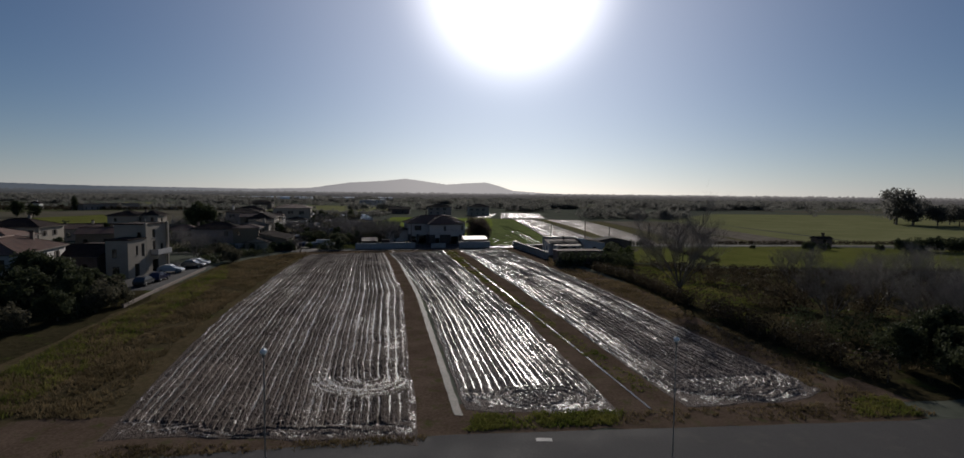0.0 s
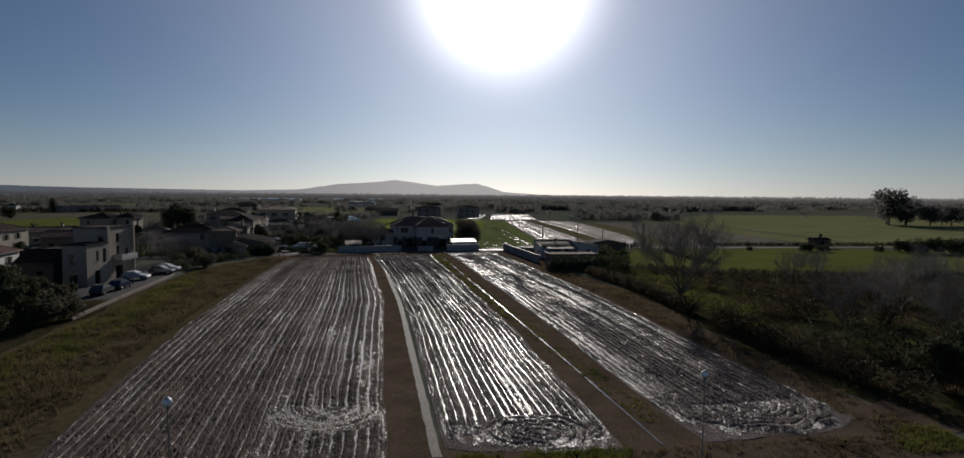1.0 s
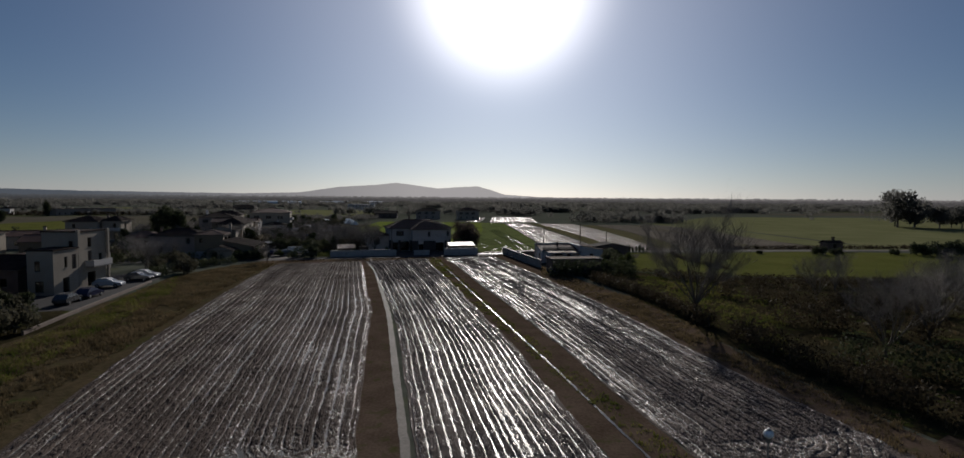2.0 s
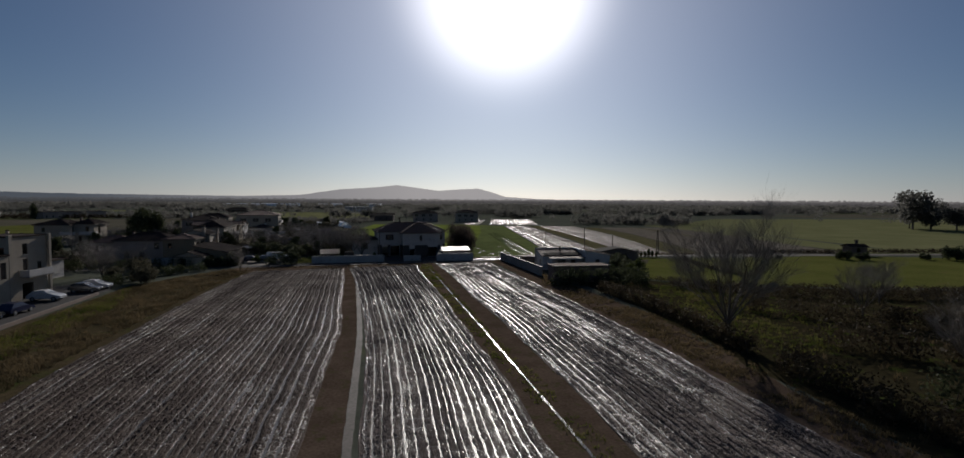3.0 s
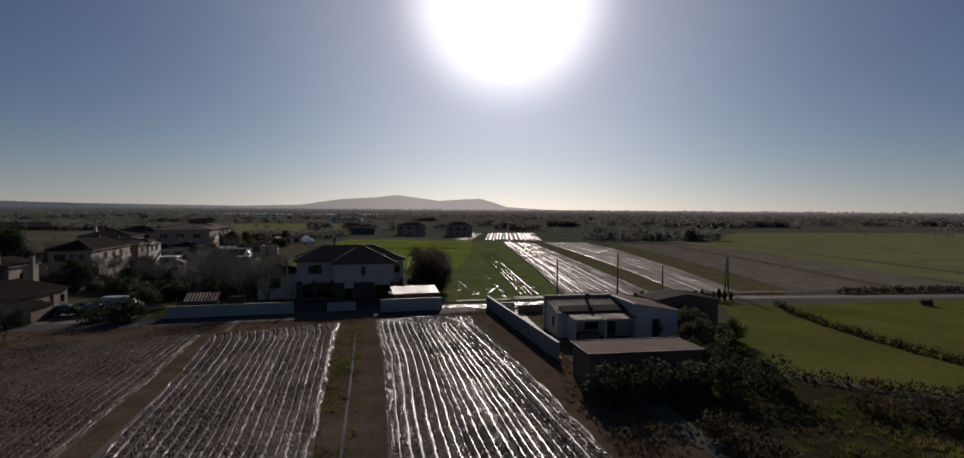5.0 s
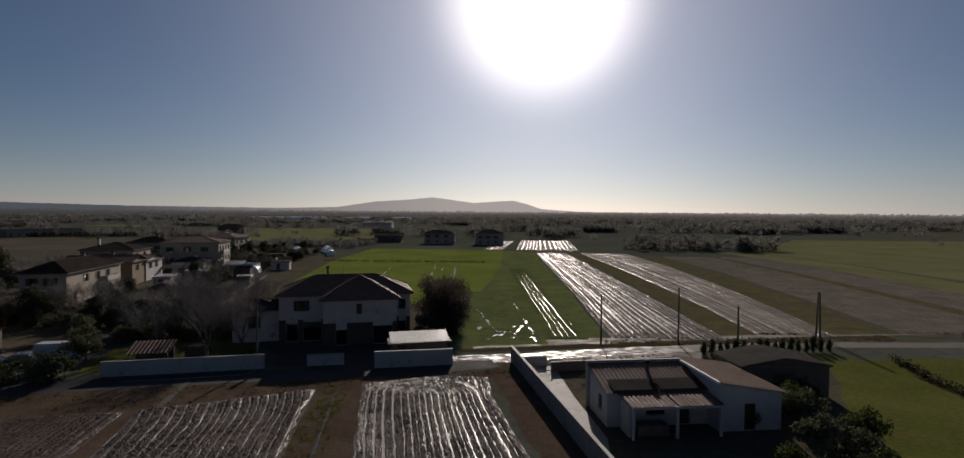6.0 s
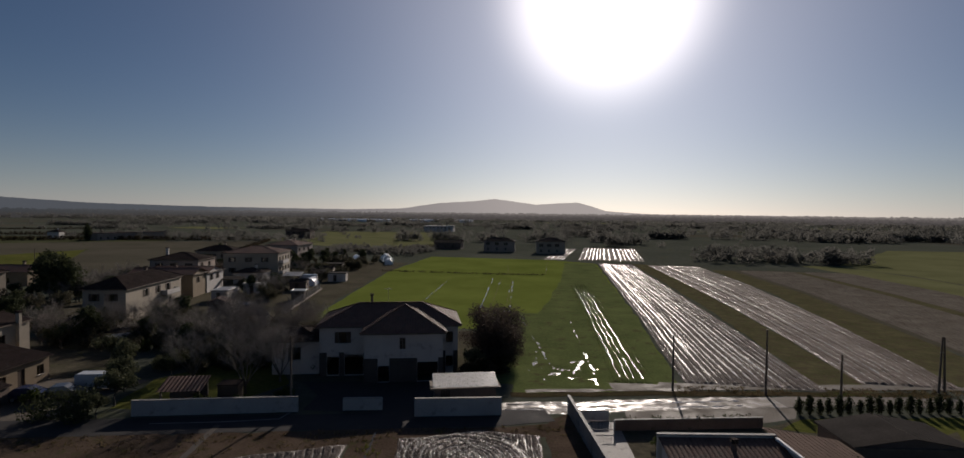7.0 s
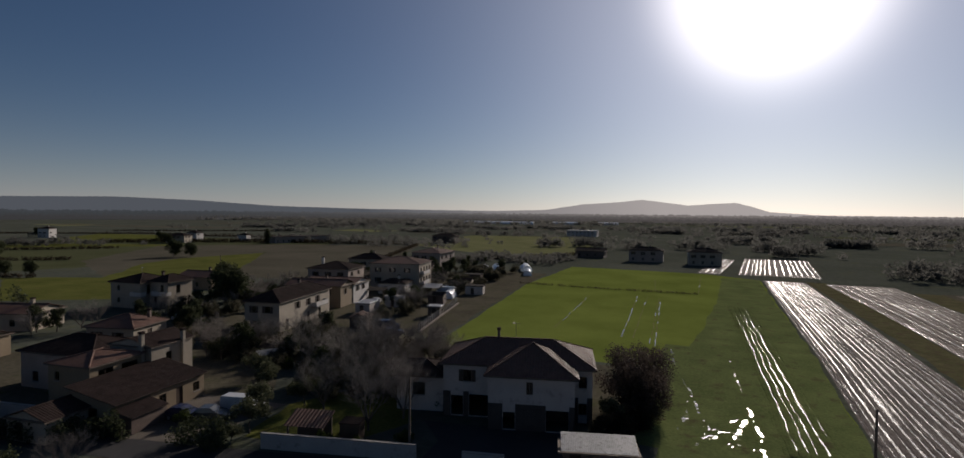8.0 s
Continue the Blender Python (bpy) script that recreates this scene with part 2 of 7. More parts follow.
GRASS_FAR = surface("far_dull_grass", (0.05, 0.056, 0.028), (0.085, 0.09, 0.048), 0.03, 1.2, 0.95, 0.4, spec=0.0, bump_dist=0.08)
GRASS_ROUGH = surface("rough_olive_baulk", (0.06, 0.06, 0.03), (0.122, 0.115, 0.062), 0.25, 2.5, 0.95, 0.8, spec=0.0, stain=(0.085, 0.068, 0.045), bump_dist=0.12, stain_amount=(0.48, 0.62))
VERGE = surface("rough_verge", (0.038, 0.034, 0.019), (0.085, 0.064, 0.038), 0.12, 2.0, 0.85, 0.9, spec=0.0, stain=(0.05, 0.062, 0.018), bump_dist=0.12)
SCRUB_GROUND = surface("scrub_floor", (0.018, 0.016, 0.009), (0.042, 0.036, 0.02), 0.12, 1.5, 0.9, 0.9, spec=0.0, stain=(0.05, 0.07, 0.014), bump_dist=0.15)
GARDEN_GROUND = surface("trodden_garden_soil", (0.055, 0.05, 0.037), (0.105, 0.095, 0.07), 0.12, 1.5, 0.9, 0.9, spec=0.0, stain=(0.055, 0.065, 0.025), bump_dist=0.12)
FALLOW = surface("far_tilled_soil", (0.064, 0.059, 0.044), (0.106, 0.098, 0.076), 0.03, 1.2, 0.9, 0.7, spec=0.0, bump_dist=0.1)
TILLED = surface("pale_tilled_rows", (0.098, 0.085, 0.069), (0.182, 0.163, 0.136), 0.2, 4.0, 0.9, 0.9, spec=0.0, bump_dist=0.1)
ASPHALT = surface("asphalt", (0.034, 0.033, 0.034), (0.058, 0.056, 0.056), 0.15, 14.0, 0.9, 0.3, spec=0.06, stain=(0.062, 0.058, 0.055), rough_var=0.08)
TRACK_DULL = surface("trodden_wheat_line", (0.11, 0.105, 0.05), (0.2, 0.19, 0.1), 0.3, 5.0, 0.95, 0.4, spec=0.0)
DIRT = surface("dirt_track", (0.075, 0.064, 0.052), (0.14, 0.12, 0.1), 0.3, 5.0, 0.8, 0.5, spec=0.12, rough_var=0.15)
WET_TRACK = surface("wet_dirt_track", (0.085, 0.072, 0.06), (0.17, 0.148, 0.126), 0.9, 5.0, 0.66, 0.7, spec=0.2, rough_var=0.28, bump_dist=0.05)
TRACK_DRY = surface("drier_dirt_track", (0.065, 0.055, 0.044), (0.12, 0.102, 0.085), 0.5, 5.0, 0.8, 0.5, spec=0.15, rough_var=0.1)
CONCRETE = surface("concrete", (0.165, 0.158, 0.150), (0.255, 0.247, 0.232), 0.4, 8.0, 0.75, 0.25, stain=(0.112, 0.105, 0.098))
PLASTER_W = surface("off_white_render", (0.383, 0.363, 0.342), (0.492, 0.472, 0.451), 0.35, 9.0, 0.85, 0.15, stain=(0.314, 0.294, 0.274))
PLASTER_G = surface("greyish_render", (0.37, 0.33, 0.303), (0.47, 0.425, 0.39), 0.35, 9.0, 0.85, 0.15, stain=(0.24, 0.215, 0.2))
WHITEWASH = surface("weathered_whitewash", (0.265, 0.258, 0.252), (0.355, 0.346, 0.338), 0.35, 9.0, 0.85, 0.15, stain=(0.2, 0.19, 0.18))
PLASTER_P = surface("pale_pink_render", (0.24, 0.19, 0.16), (0.32, 0.262, 0.225), 0.35, 9.0, 0.85, 0.15, stain=(0.230, 0.196, 0.173))
PLASTER_Y = surface("ochre_render", (0.172, 0.128, 0.08), (0.23, 0.177, 0.117), 0.35, 9.0, 0.85, 0.15, stain=(0.197, 0.145, 0.094))
PLASTER_C = surface("cream_render", (0.25, 0.212, 0.165), (0.335, 0.29, 0.232), 0.35, 9.0, 0.85, 0.15, stain=(0.254, 0.225, 0.184))
PLASTER_D = surface("brown_brick_base", (0.085, 0.06, 0.05), (0.15, 0.11, 0.09), 0.5, 10.0, 0.85, 0.4)
BASE_DARK = surface("dark_stone_base", (0.04, 0.032, 0.028), (0.075, 0.06, 0.052), 0.5, 10.0, 0.85, 0.4)
TILE = surface("terracotta_roof", (0.085, 0.047, 0.036), (0.18, 0.105, 0.08), 0.8, 7.0, 0.7, 0.3, spec=0.12, stain=(0.1, 0.085, 0.065), rough_var=0.1)
TILE_DARK = surface("weathered_dark_roof", (0.022, 0.015, 0.014), (0.047, 0.033, 0.029), 0.8, 7.0, 0.88, 0.3, spec=0.03, stain=(0.05, 0.044, 0.038))
FLAT_ROOF = surface("brown_roofing_felt", (0.085, 0.055, 0.042), (0.135, 0.09, 0.07), 0.35, 6.0, 0.95, 0.2, spec=0.08, stain=(0.07, 0.048, 0.038))
FELT_DARK = surface("dark_roof_felt", (0.022, 0.019, 0.017), (0.044, 0.038, 0.035), 0.5, 6.0, 0.95, 0.3, spec=0.03)
METAL_ROOF = surface("galvanised_sheet", (0.17, 0.17, 0.175), (0.34, 0.34, 0.34), 1.6, 9.0, 0.5, 0.3, metal=0.5, stain=(0.07, 0.062, 0.056), rough_var=0.12)
TIMBER = surface("weathered_timber", (0.08, 0.06, 0.045), (0.17, 0.13, 0.1), 1.0, 14.0, 0.8, 0.3)
DARK_WOOD = surface("dark_brown_shutter", (0.035, 0.022, 0.015), (0.07, 0.045, 0.03), 1.0, 12.0, 0.6, 0.2)
WORN_PAINT = surface("worn_road_paint", (0.16, 0.155, 0.15), (0.3, 0.29, 0.28), 1.0, 9.0, 0.8, 0.1)
WHITE_PAINT = surface("white_paint", (0.7, 0.7, 0.69), (0.82, 0.82, 0.8), 0.8, 8.0, 0.5, 0.05)
PLASTIC_W = surface("white_plastic_film", (0.68, 0.7, 0.72), (0.84, 0.85, 0.86), 0.5, 3.0, 0.28, 0.2)
STEEL = surface("grey_steel", (0.2, 0.2, 0.21), (0.32, 0.32, 0.33), 1.0, 10.0, 0.45, 0.1, metal=0.8)
BARK = surface("bark", (0.06, 0.05, 0.04), (0.13, 0.11, 0.09), 1.0, 10.0, 0.85, 0.5)
TWIG = surface("bare_twigs", (0.155, 0.132, 0.115), (0.265, 0.235, 0.205), 1.0, 8.0, 0.8, 0.0)
RUBBER = surface("tyre_rubber", (0.015, 0.015, 0.015), (0.03, 0.03, 0.03), 2.0, 20.0, 0.8, 0.1)
LEAF_DARK = foliage("dark_evergreen_leaves", (0.029, 0.035, 0.018), (0.066, 0.075, 0.038), 0.3)
LEAF_OLIVE = foliage("olive_leaves", (0.05, 0.055, 0.03), (0.1, 0.105, 0.06), 0.3)
LEAF_GREEN = foliage("shrub_leaves", (0.03, 0.045, 0.012), (0.075, 0.09, 0.025), 0.35)
LEAF_SCRUB = foliage("brown_scrub_leaves", (0.029, 0.023, 0.015), (0.068, 0.053, 0.033), 0.3)
# Paler copy of the scrub leaves, standing for haze over the village shrubs.
LEAF_GARDEN_HAZED = foliage("haze_paled_garden_leaves", (0.052, 0.05, 0.034), (0.115, 0.105, 0.072), 0.4)
LEAF_RUST = foliage("rusty_winter_leaves", (0.045, 0.036, 0.03), (0.09, 0.07, 0.06), 0.35)
# Leaf colour of the distant crowns, paled to grey in place of haze.
LEAF_FAR_HAZED = foliage("haze_paled_wood_leaves", (0.092, 0.092, 0.084), (0.134, 0.13, 0.118), 0.65, 0.03)
BLADE_DRY = foliage("dry_grass_blades", (0.07, 0.054, 0.028), (0.16, 0.12, 0.066), 0.35, 0.3)
CAR_WHITE = surface("white_car_paint", (0.42, 0.42, 0.42), (0.5, 0.5, 0.5), 0.5, 4.0, 0.2, 0.0)
CAR_SILVER = surface("silver_car_paint", (0.1, 0.102, 0.105), (0.15, 0.152, 0.155), 0.5, 4.0, 0.25, 0.0, metal=0.6)
CAR_BLUE = surface("dark_blue_car_paint", (0.02, 0.023, 0.05), (0.03, 0.034, 0.07), 0.5, 4.0, 0.2, 0.0)
LAMP_WHITE = surface("opal_lamp_globe", (0.75, 0.75, 0.74), (0.84, 0.84, 0.83), 1.0, 5.0, 0.25, 0.0)
BLADE = foliage("grass_blades", (0.06, 0.08, 0.015), (0.15, 0.14, 0.04), 0.4, 0.3)
GLASS = window_glass("window_glass")
WATER = water_material("furrow_water", (0.03, 0.026, 0.022), 0.4, 0.8, 16.0, 0.2)
DITCH_WATER = surface("clay_ditch_water", (0.055, 0.049, 0.043), (0.1, 0.088, 0.079), 0.3, 4.0, 0.7, 0.2, spec=0.08)
DITCH_SHINE = water_material("bright_ditch_water", (0.05, 0.045, 0.04), 0.15, 0.4, 9.0)
RUT_WATER = water_material("rippled_rut_water", (0.05, 0.045, 0.04), 0.13, 0.4, 10.0)
WATER_STILL = water_material("still_water", (0.02, 0.02, 0.02), 0.016, 0.03, 4.0)


# ---- building helpers ----
def link_mesh(name, mesh, material, parent=None, label=""):
    ob = new(name, mesh)
    if material:
        mesh.materials.append(material)
    if parent:
        ob.parent = parent
    if label:
        ob["label"] = label
    return ob


def part(name, bm, material, parent, label=""):
    mesh = bpy.data.meshes.new(name)
    bm.to_mesh(mesh)
    bm.free()
    return link_mesh(name, mesh, material, parent, label)


def raw(name, verts, faces, material, parent=None, label="", smooth=False):
    mesh = bpy.data.meshes.new(name)
    mesh.from_pydata(verts, [], faces)
    if smooth:
        mesh.polygons.foreach_set("use_smooth", [True] * len(mesh.polygons))
    mesh.update()
    return link_mesh(name, mesh, material, parent, label)


def thing(name, m, label, category, group="", kind=""):
    e = new(name)
    e.empty_display_size = 0.3
    e.matrix_basis = m
    return tagged(e, label, category, group, kind)


def box(bm, x0, y0, z0, x1, y1, z1, bevel=0.0, m=None):
    """A box between two corners, its edges chamfered by bevel."""
    r = bmesh.ops.create_cube(bm, size=1.0)
    vs = r["verts"]
    for v in vs:
        v.co = Vector(((x0 + x1) / 2 + v.co.x * (x1 - x0), (y0 + y1) / 2 + v.co.y * (y1 - y0), (z0 + z1) / 2 + v.co.z * (z1 - z0)))
        if m:
            v.co = m @ v.co
    if bevel:
        es = list({e for v in vs for e in v.link_edges})
        bmesh.ops.bevel(bm, geom=es, offset=bevel, segments=1, affect="EDGES")
    return bm


def tube(bm, a, b, ra, rb, sides=6):
    """A tapered tube from a to b."""
    a, b = Vector(a), Vector(b)
    d = b - a
    q = d.to_track_quat("Z", "Y")
    rings = []
    for c, r in ((a, ra), (b, rb)):
        rings.append([bm.verts.new(c + q @ Vector((r * math.cos(t * 2 * math.pi / sides), r * math.sin(t * 2 * math.pi / sides), 0))) for t in range(sides)])
    for i in range(sides):
        j = (i + 1) % sides
        bm.faces.new((rings[0][i], rings[0][j], rings[1][j], rings[1][i]))
    bm.faces.new(rings[0][::-1])
    bm.faces.new(rings[1])
    return bm


def lerp_table(table, y):
    """Piecewise-linear look-up; table of (y, x)."""
    return float(np.interp(y, [a for a, _ in table], [b for _, b in table]))


def sheet(name, outline, z, material, step=0.0, kind="structure", label="", category="", bumps=0.0):
    """A patch of ground with that outline, slightly uneven along its border."""
    bm = bmesh.new()
    rng = random.Random(len(outline) * 7 + int(abs(outline[0][0]) * 13))
    pts = []
    for (ax, ay), (bx, by) in zip(outline, outline[1:] + outline[:1]):
        n = max(1, int(math.hypot(bx - ax, by - ay) / step)) if step else 1
        for i in range(n):
            f = i / n
            pts.append((ax + (bx - ax) * f + rng.uniform(-1, 1) * bumps, ay + (by - ay) * f + rng.uniform(-1, 1) * bumps))
    vs = [bm.verts.new((x, y, z)) for x, y in pts]
    edges = [bm.edges.new((vs[i], vs[(i + 1) % len(vs)])) for i in range(len(vs))]
    bmesh.ops.triangle_fill(bm, use_beauty=True, edges=edges)
    for f in bm.faces:
        if f.normal.z < 0:
            f.normal_flip()
    return tagged(part(name, bm, material, None), label, category, kind=kind)

# ---- ground, roads, fields ----
def build_ground():
    """One sheet to the horizon, finer near the middle."""
    rs = [0, 60, 120, 200, 320, 500, 800, 1300, 2100, 3300, 4850]
    n, verts, faces = 48, [(0, 100, 0)], []
    for r in rs[1:]:
        for i in range(n):
            a = 2 * math.pi * i / n
            verts.append((r * math.sin(a), 100 + r * math.cos(a), 0))
    for i in range(n):
        faces.append((0, 1 + (i + 1) % n, 1 + i))
    for k in range(len(rs) - 2):
        for i in range(n):
            j = (i + 1) % n
            a, b = 1 + k * n, 1 + (k + 1) * n
            faces.append((a + i, a + j, b + j, b + i))
    ob = raw("ground", verts, faces, GROUND)
    tagged(ob, "flat winter countryside ground, brown and dull green", "ground", kind="structure")


build_ground()

# borders of the three near strips, as (y, x)
EDGE_1L = [(30, -22.0), (33, -22.8), (52, -28.0), (68, -31.6), (103, -37.6), (126, -40.5)]
EDGE_1R = [(30, -3.2), (37, -4.4), (45, -6.3), (57, -8.2), (68, -10.5), (73, -11.0), (98, -16.9), (122, -22.2), (135, -25.4), (140, -26.2)]
DITCH_1 = [(34.4, -1.2), (36, -1.5), (77, -9.3), (122, -19.8), (140, -24.2)]
EDGE_2R = [(33, 10.0), (41, 8.8), (54, 6.3), (61, 5.5), (73, 2.7), (82, 0.8), (91, -1.0), (99, -2.5), (105, -3.9), (128, -8.7), (141, -11.0)]
DITCH_2 = [(36, 11.9), (46, 10.0), (57, 7.9), (73, 4.65), (81, 3.1), (97, -0.2), (116, -4.0), (128, -6.5), (133, -7.6), (142, -9.4)]
EDGE_3L = [(33, 15.2), (39, 14.0), (50, 11.6), (57.5, 10.5), (61.5, 9.9), (73, 7.5), (82, 6.0), (92, 3.8), (103, 1.1), (119, -1.6), (137, -5.4), (144, -6.8)]
EDGE_3R = [(33, 27.0), (38, 25.9), (49.5, 24.1), (57.5, 22.5), (62, 22.0), (69, 21.0), (81, 19.1), (92, 16.9), (100, 14.9), (112, 12.5), (124, 9.8), (137, 6.2), (143, 5.6)]


def eased(table):
    """The same border with its corners rounded off."""
    ys = np.arange(table[0][0] - 12, table[-1][0] + 12.1, 1.5)
    t = np.array(table)
    xs = np.interp(ys, t[:, 0], t[:, 1])
    xs[ys < t[0, 0]] = t[0, 1] + (ys[ys < t[0, 0]] - t[0, 0]) * (t[1, 1] - t[0, 1]) / (t[1, 0] - t[0, 0])
    xs[ys > t[-1, 0]] = t[-1, 1] + (ys[ys > t[-1, 0]] - t[-1, 0]) * (t[-1, 1] - t[-2, 1]) / (t[-1, 0] - t[-2, 0])
    w = np.hanning(13)[1:-1]
    xs = np.convolve(xs, w / w.sum(), "same")
    keep = (ys >= t[0, 0] - 0.1) & (ys <= t[-1, 0] + 0.1)
    return [(float(a), float(b)) for a, b in zip(ys[keep], xs[keep])]


EDGE_1L, EDGE_1R, DITCH_1, EDGE_2R, DITCH_2, EDGE_3L, EDGE_3R = (eased(t) for t in (EDGE_1L, EDGE_1R, DITCH_1, EDGE_2R, DITCH_2, EDGE_3L, EDGE_3R))


def field_end(x):
    """The far end of the near strips."""
    return float(np.interp(x, [-45, -23, -7, 0, 6, 12], [124.5, 131.5, 139.8, 143.2, 143.0, 143.5]))


def strip(name, left, right, y0, rows, material, wet, label, seed, headland=None, dx=0.085, dy=0.2, y_end=None, flooded=True, ridge=0.12, clods=0.06, dry=None, bend=0.0, even=1.0, wave=0.6, far_loop=None, furrow=0.13, swirl=None, skew=0.0, beds=(0.4, 1.1)):
    """A strip of ploughed rows: ridges with clods, and furrows cut below the water's level. left, right: border tables."""
    rng = np.random.RandomState(seed)
    y1 = max(field_end(lerp_table(left, 130)), field_end(lerp_table(right, 130))) if y_end is None else y_end
    ys = np.arange(y0, y1 + dy, dy)
    L = np.interp(ys, [a for a, _ in left], [b for _, b in left])
    R = np.interp(ys, [a for a, _ in right], [b for _, b in right])
    ns = int((R - L).mean() / dx)
    s = np.linspace(0, 1, ns)
    X = L[:, None] + (R - L)[:, None] * s[None, :]
    Y = np.repeat(ys[:, None], ns, 1)
    if y_end is None:
        cut = np.interp(X, [-45, -23, -7, 0, 6, 12], [124.5, 131.5, 139.8, 143.2, 143.0, 143.5])
        Y = y0 + (Y - y0) * (cut - y0) / (y1 - y0)

    def smooth_noise(step_y, step_s):
        """Random values on a coarse lattice, smoothly in between."""
        h, w = int(len(ys) * dy / step_y) + 3, int(ns * dx / step_s) + 3
        g = rng.uniform(-1, 1, (h, w))
        fy, fs = np.linspace(0, h - 2.001, len(ys)), np.linspace(0, w - 2.001, ns)
        iy, ix = fy.astype(int), fs.astype(int)
        ty, tx = (fy - iy)[:, None], (fs - ix)[None, :]
        ty, tx = ty * ty * (3 - 2 * ty), tx * tx * (3 - 2 * tx)
        a, b = g[iy][:, ix], g[iy][:, ix + 1]
        c, d = g[iy + 1][:, ix], g[iy + 1][:, ix + 1]
        return (a * (1 - tx) + b * tx) * (1 - ty) + (c * (1 - tx) + d * tx) * ty

    # rows of unequal width, and the turning loops at the headland
    widths = rng.uniform(0.65, 1.35, rows)
    cuts = np.concatenate([[0], np.cumsum(widths) / widths.sum()])
    S = np.repeat(s[None, :], len(ys), 0)
    end = np.zeros_like(X)
    flat = np.ones_like(X)
    if headland:
        for cx, cy, rad in headland:
            r = np.hypot(X - cx, Y - cy)
            loop = (Y < cy) & (r < rad)
            xr = cx + np.where(X < cx, -1, 1) * r
            S = np.where(loop, (xr - L[:, None]) / (R - L)[:, None], S)
            flat = np.where(loop, 0.5, flat)
        end = np.clip((y0 + 2.6 + 1.8 * smooth_noise(4, 4) - Y) / 0.5, 0, 1)
        flat = np.where(end > 0.5, 0.8, flat)
    if far_loop:
        cx, cy, rad = far_loop
        r = np.hypot(X - cx, Y - cy)
        loop = (Y > cy) & (r < rad)
        S = np.where(loop, (cx + np.where(X < cx, -1, 1) * r - L[:, None]) / (R - L)[:, None], S)
        flat = np.where(loop, 0.6, flat)
    # the rows swing aside where the plough turned at the far end
    S = S + bend * np.clip((Y - Y[-1] + 7) / 7, 0, 1) ** 2 / (R - L)[:, None]
    S = S + (wave * (0.3 * smooth_noise(9, 5) + 0.2 * smooth_noise(3.5, 2.5) + 0.12 * smooth_noise(1.4, 0.9)) + 0.05 * smooth_noise(0.5, 0.5)) / rows
    phase = np.interp(S, cuts, np.arange(rows + 1))
    phase = np.where(end > 0.5, (Y - y0) / 0.75 + 0.9 * smooth_noise(3, 3), phase)
    if swirl:
        # rings where the plough turned on the spot
        r = np.hypot((X - swirl[0]) * 0.72, Y - swirl[1]) + 0.35 * smooth_noise(1.5, 1.5)
        phase = np.where(r < swirl[2] + 0.4 * smooth_noise(2, 2), r / 0.62, phase)
        flat = np.where(r < swirl[2], 0.85, flat)
    row = np.clip(np.floor(phase).astype(int), 0, rows - 1)
    f = np.abs((phase % 1.0) - 0.5) * 2
    # a narrow furrow of uneven width between beds, some of them high and cloddy, some low and silted smooth
    deep = even * (rng.uniform(-0.02, 0.018, rows)[row] + 0.022 * smooth_noise(7, 3))
    width = np.clip(furrow * (rng.uniform(0.55, 1.35, rows)[row] + 0.4 * smooth_noise(5, 0.8) + 0.3 * smooth_noise(0.9, 0.4) + 0.3 * rng.uniform(-1, 1, X.shape)), 0.03, 0.7)
    rise = np.clip((f - width) / 0.24, 0, 1)
    rise = rise * rise * (3 - 2 * rise)
    high = np.clip(rng.uniform(*beds, rows)[row] + 0.3 * smooth_noise(11, 2) * (beds[1] - beds[0]) / 0.7, 0.55 * beds[0], 1.2)
    Z = ridge * flat * high * rise - 0.012 * (1 - rise) + deep
    # lifts the soil along y, so that the furrows there glint less
    if dry:
        Z += np.interp(Y, [a for a, _ in dry], [b for _, b in dry])
    clod = 0.7 * smooth_noise(0.5, 0.32) + rng.uniform(-1, 1, X.shape) * (0.75 + 0.3 * smooth_noise(3, 2))
    Z += clods * clod * np.clip(rise, 0.75, 1) * (0.5 + 0.5 * high) * (0.6 + 0.4 * flat) - wet
    gap = np.minimum(np.minimum(s, 1 - s)[None, :] * (R - L)[:, None], np.minimum(Y - Y[0], Y[-1] - Y))
    border = np.clip(gap / 0.5 - 0.15 + 0.45 * smooth_noise(1.2, 1.2), 0, 1)
    edge = np.ones_like(X)
    if headland:
        # the rows dissolve raggedly into the bare headland, rounder at the corners
        side = np.minimum(s, 1 - s)[None, :] * (R - L)[:, None]
        near = (Y - y0 - 2.2 * np.exp(-side / 1.8)) / 0.9
        edge = np.clip(near + 1.1 * smooth_noise(2.2, 2.2) + 0.6 * smooth_noise(0.7, 0.7) - 0.2, 0, 1)
    Z = (0.072 + np.clip(Z, -0.05, 1)) * edge + (0.05 + 0.035 * clod) * (1 - edge)
    Z = Z * border + (0.04 + 0.02 * clod) * (1 - border)
    Z = np.where(gap < 0.04, 0.004, np.maximum(Z, 0.02))
    if headland:
        # an uneven border towards the road and along the sides
        Y = Y + 0.5 * smooth_noise(30, 2.5) * np.clip(1 - (Y - y0) / 4, 0, 1)
        Y = Y + skew * (s[None, :] ** 2) * np.clip(1 - (Y - y0) / 14, 0, 1)
        X = X + 0.13 * smooth_noise(3, 60) * (np.abs(s - 0.5)[None, :] * 2) ** 6
    verts = np.stack([X, Y, Z], -1).reshape(-1, 3)
    ny = len(ys)
    i = np.arange(ny - 1)[:, None] * ns + np.arange(ns - 1)[None, :]
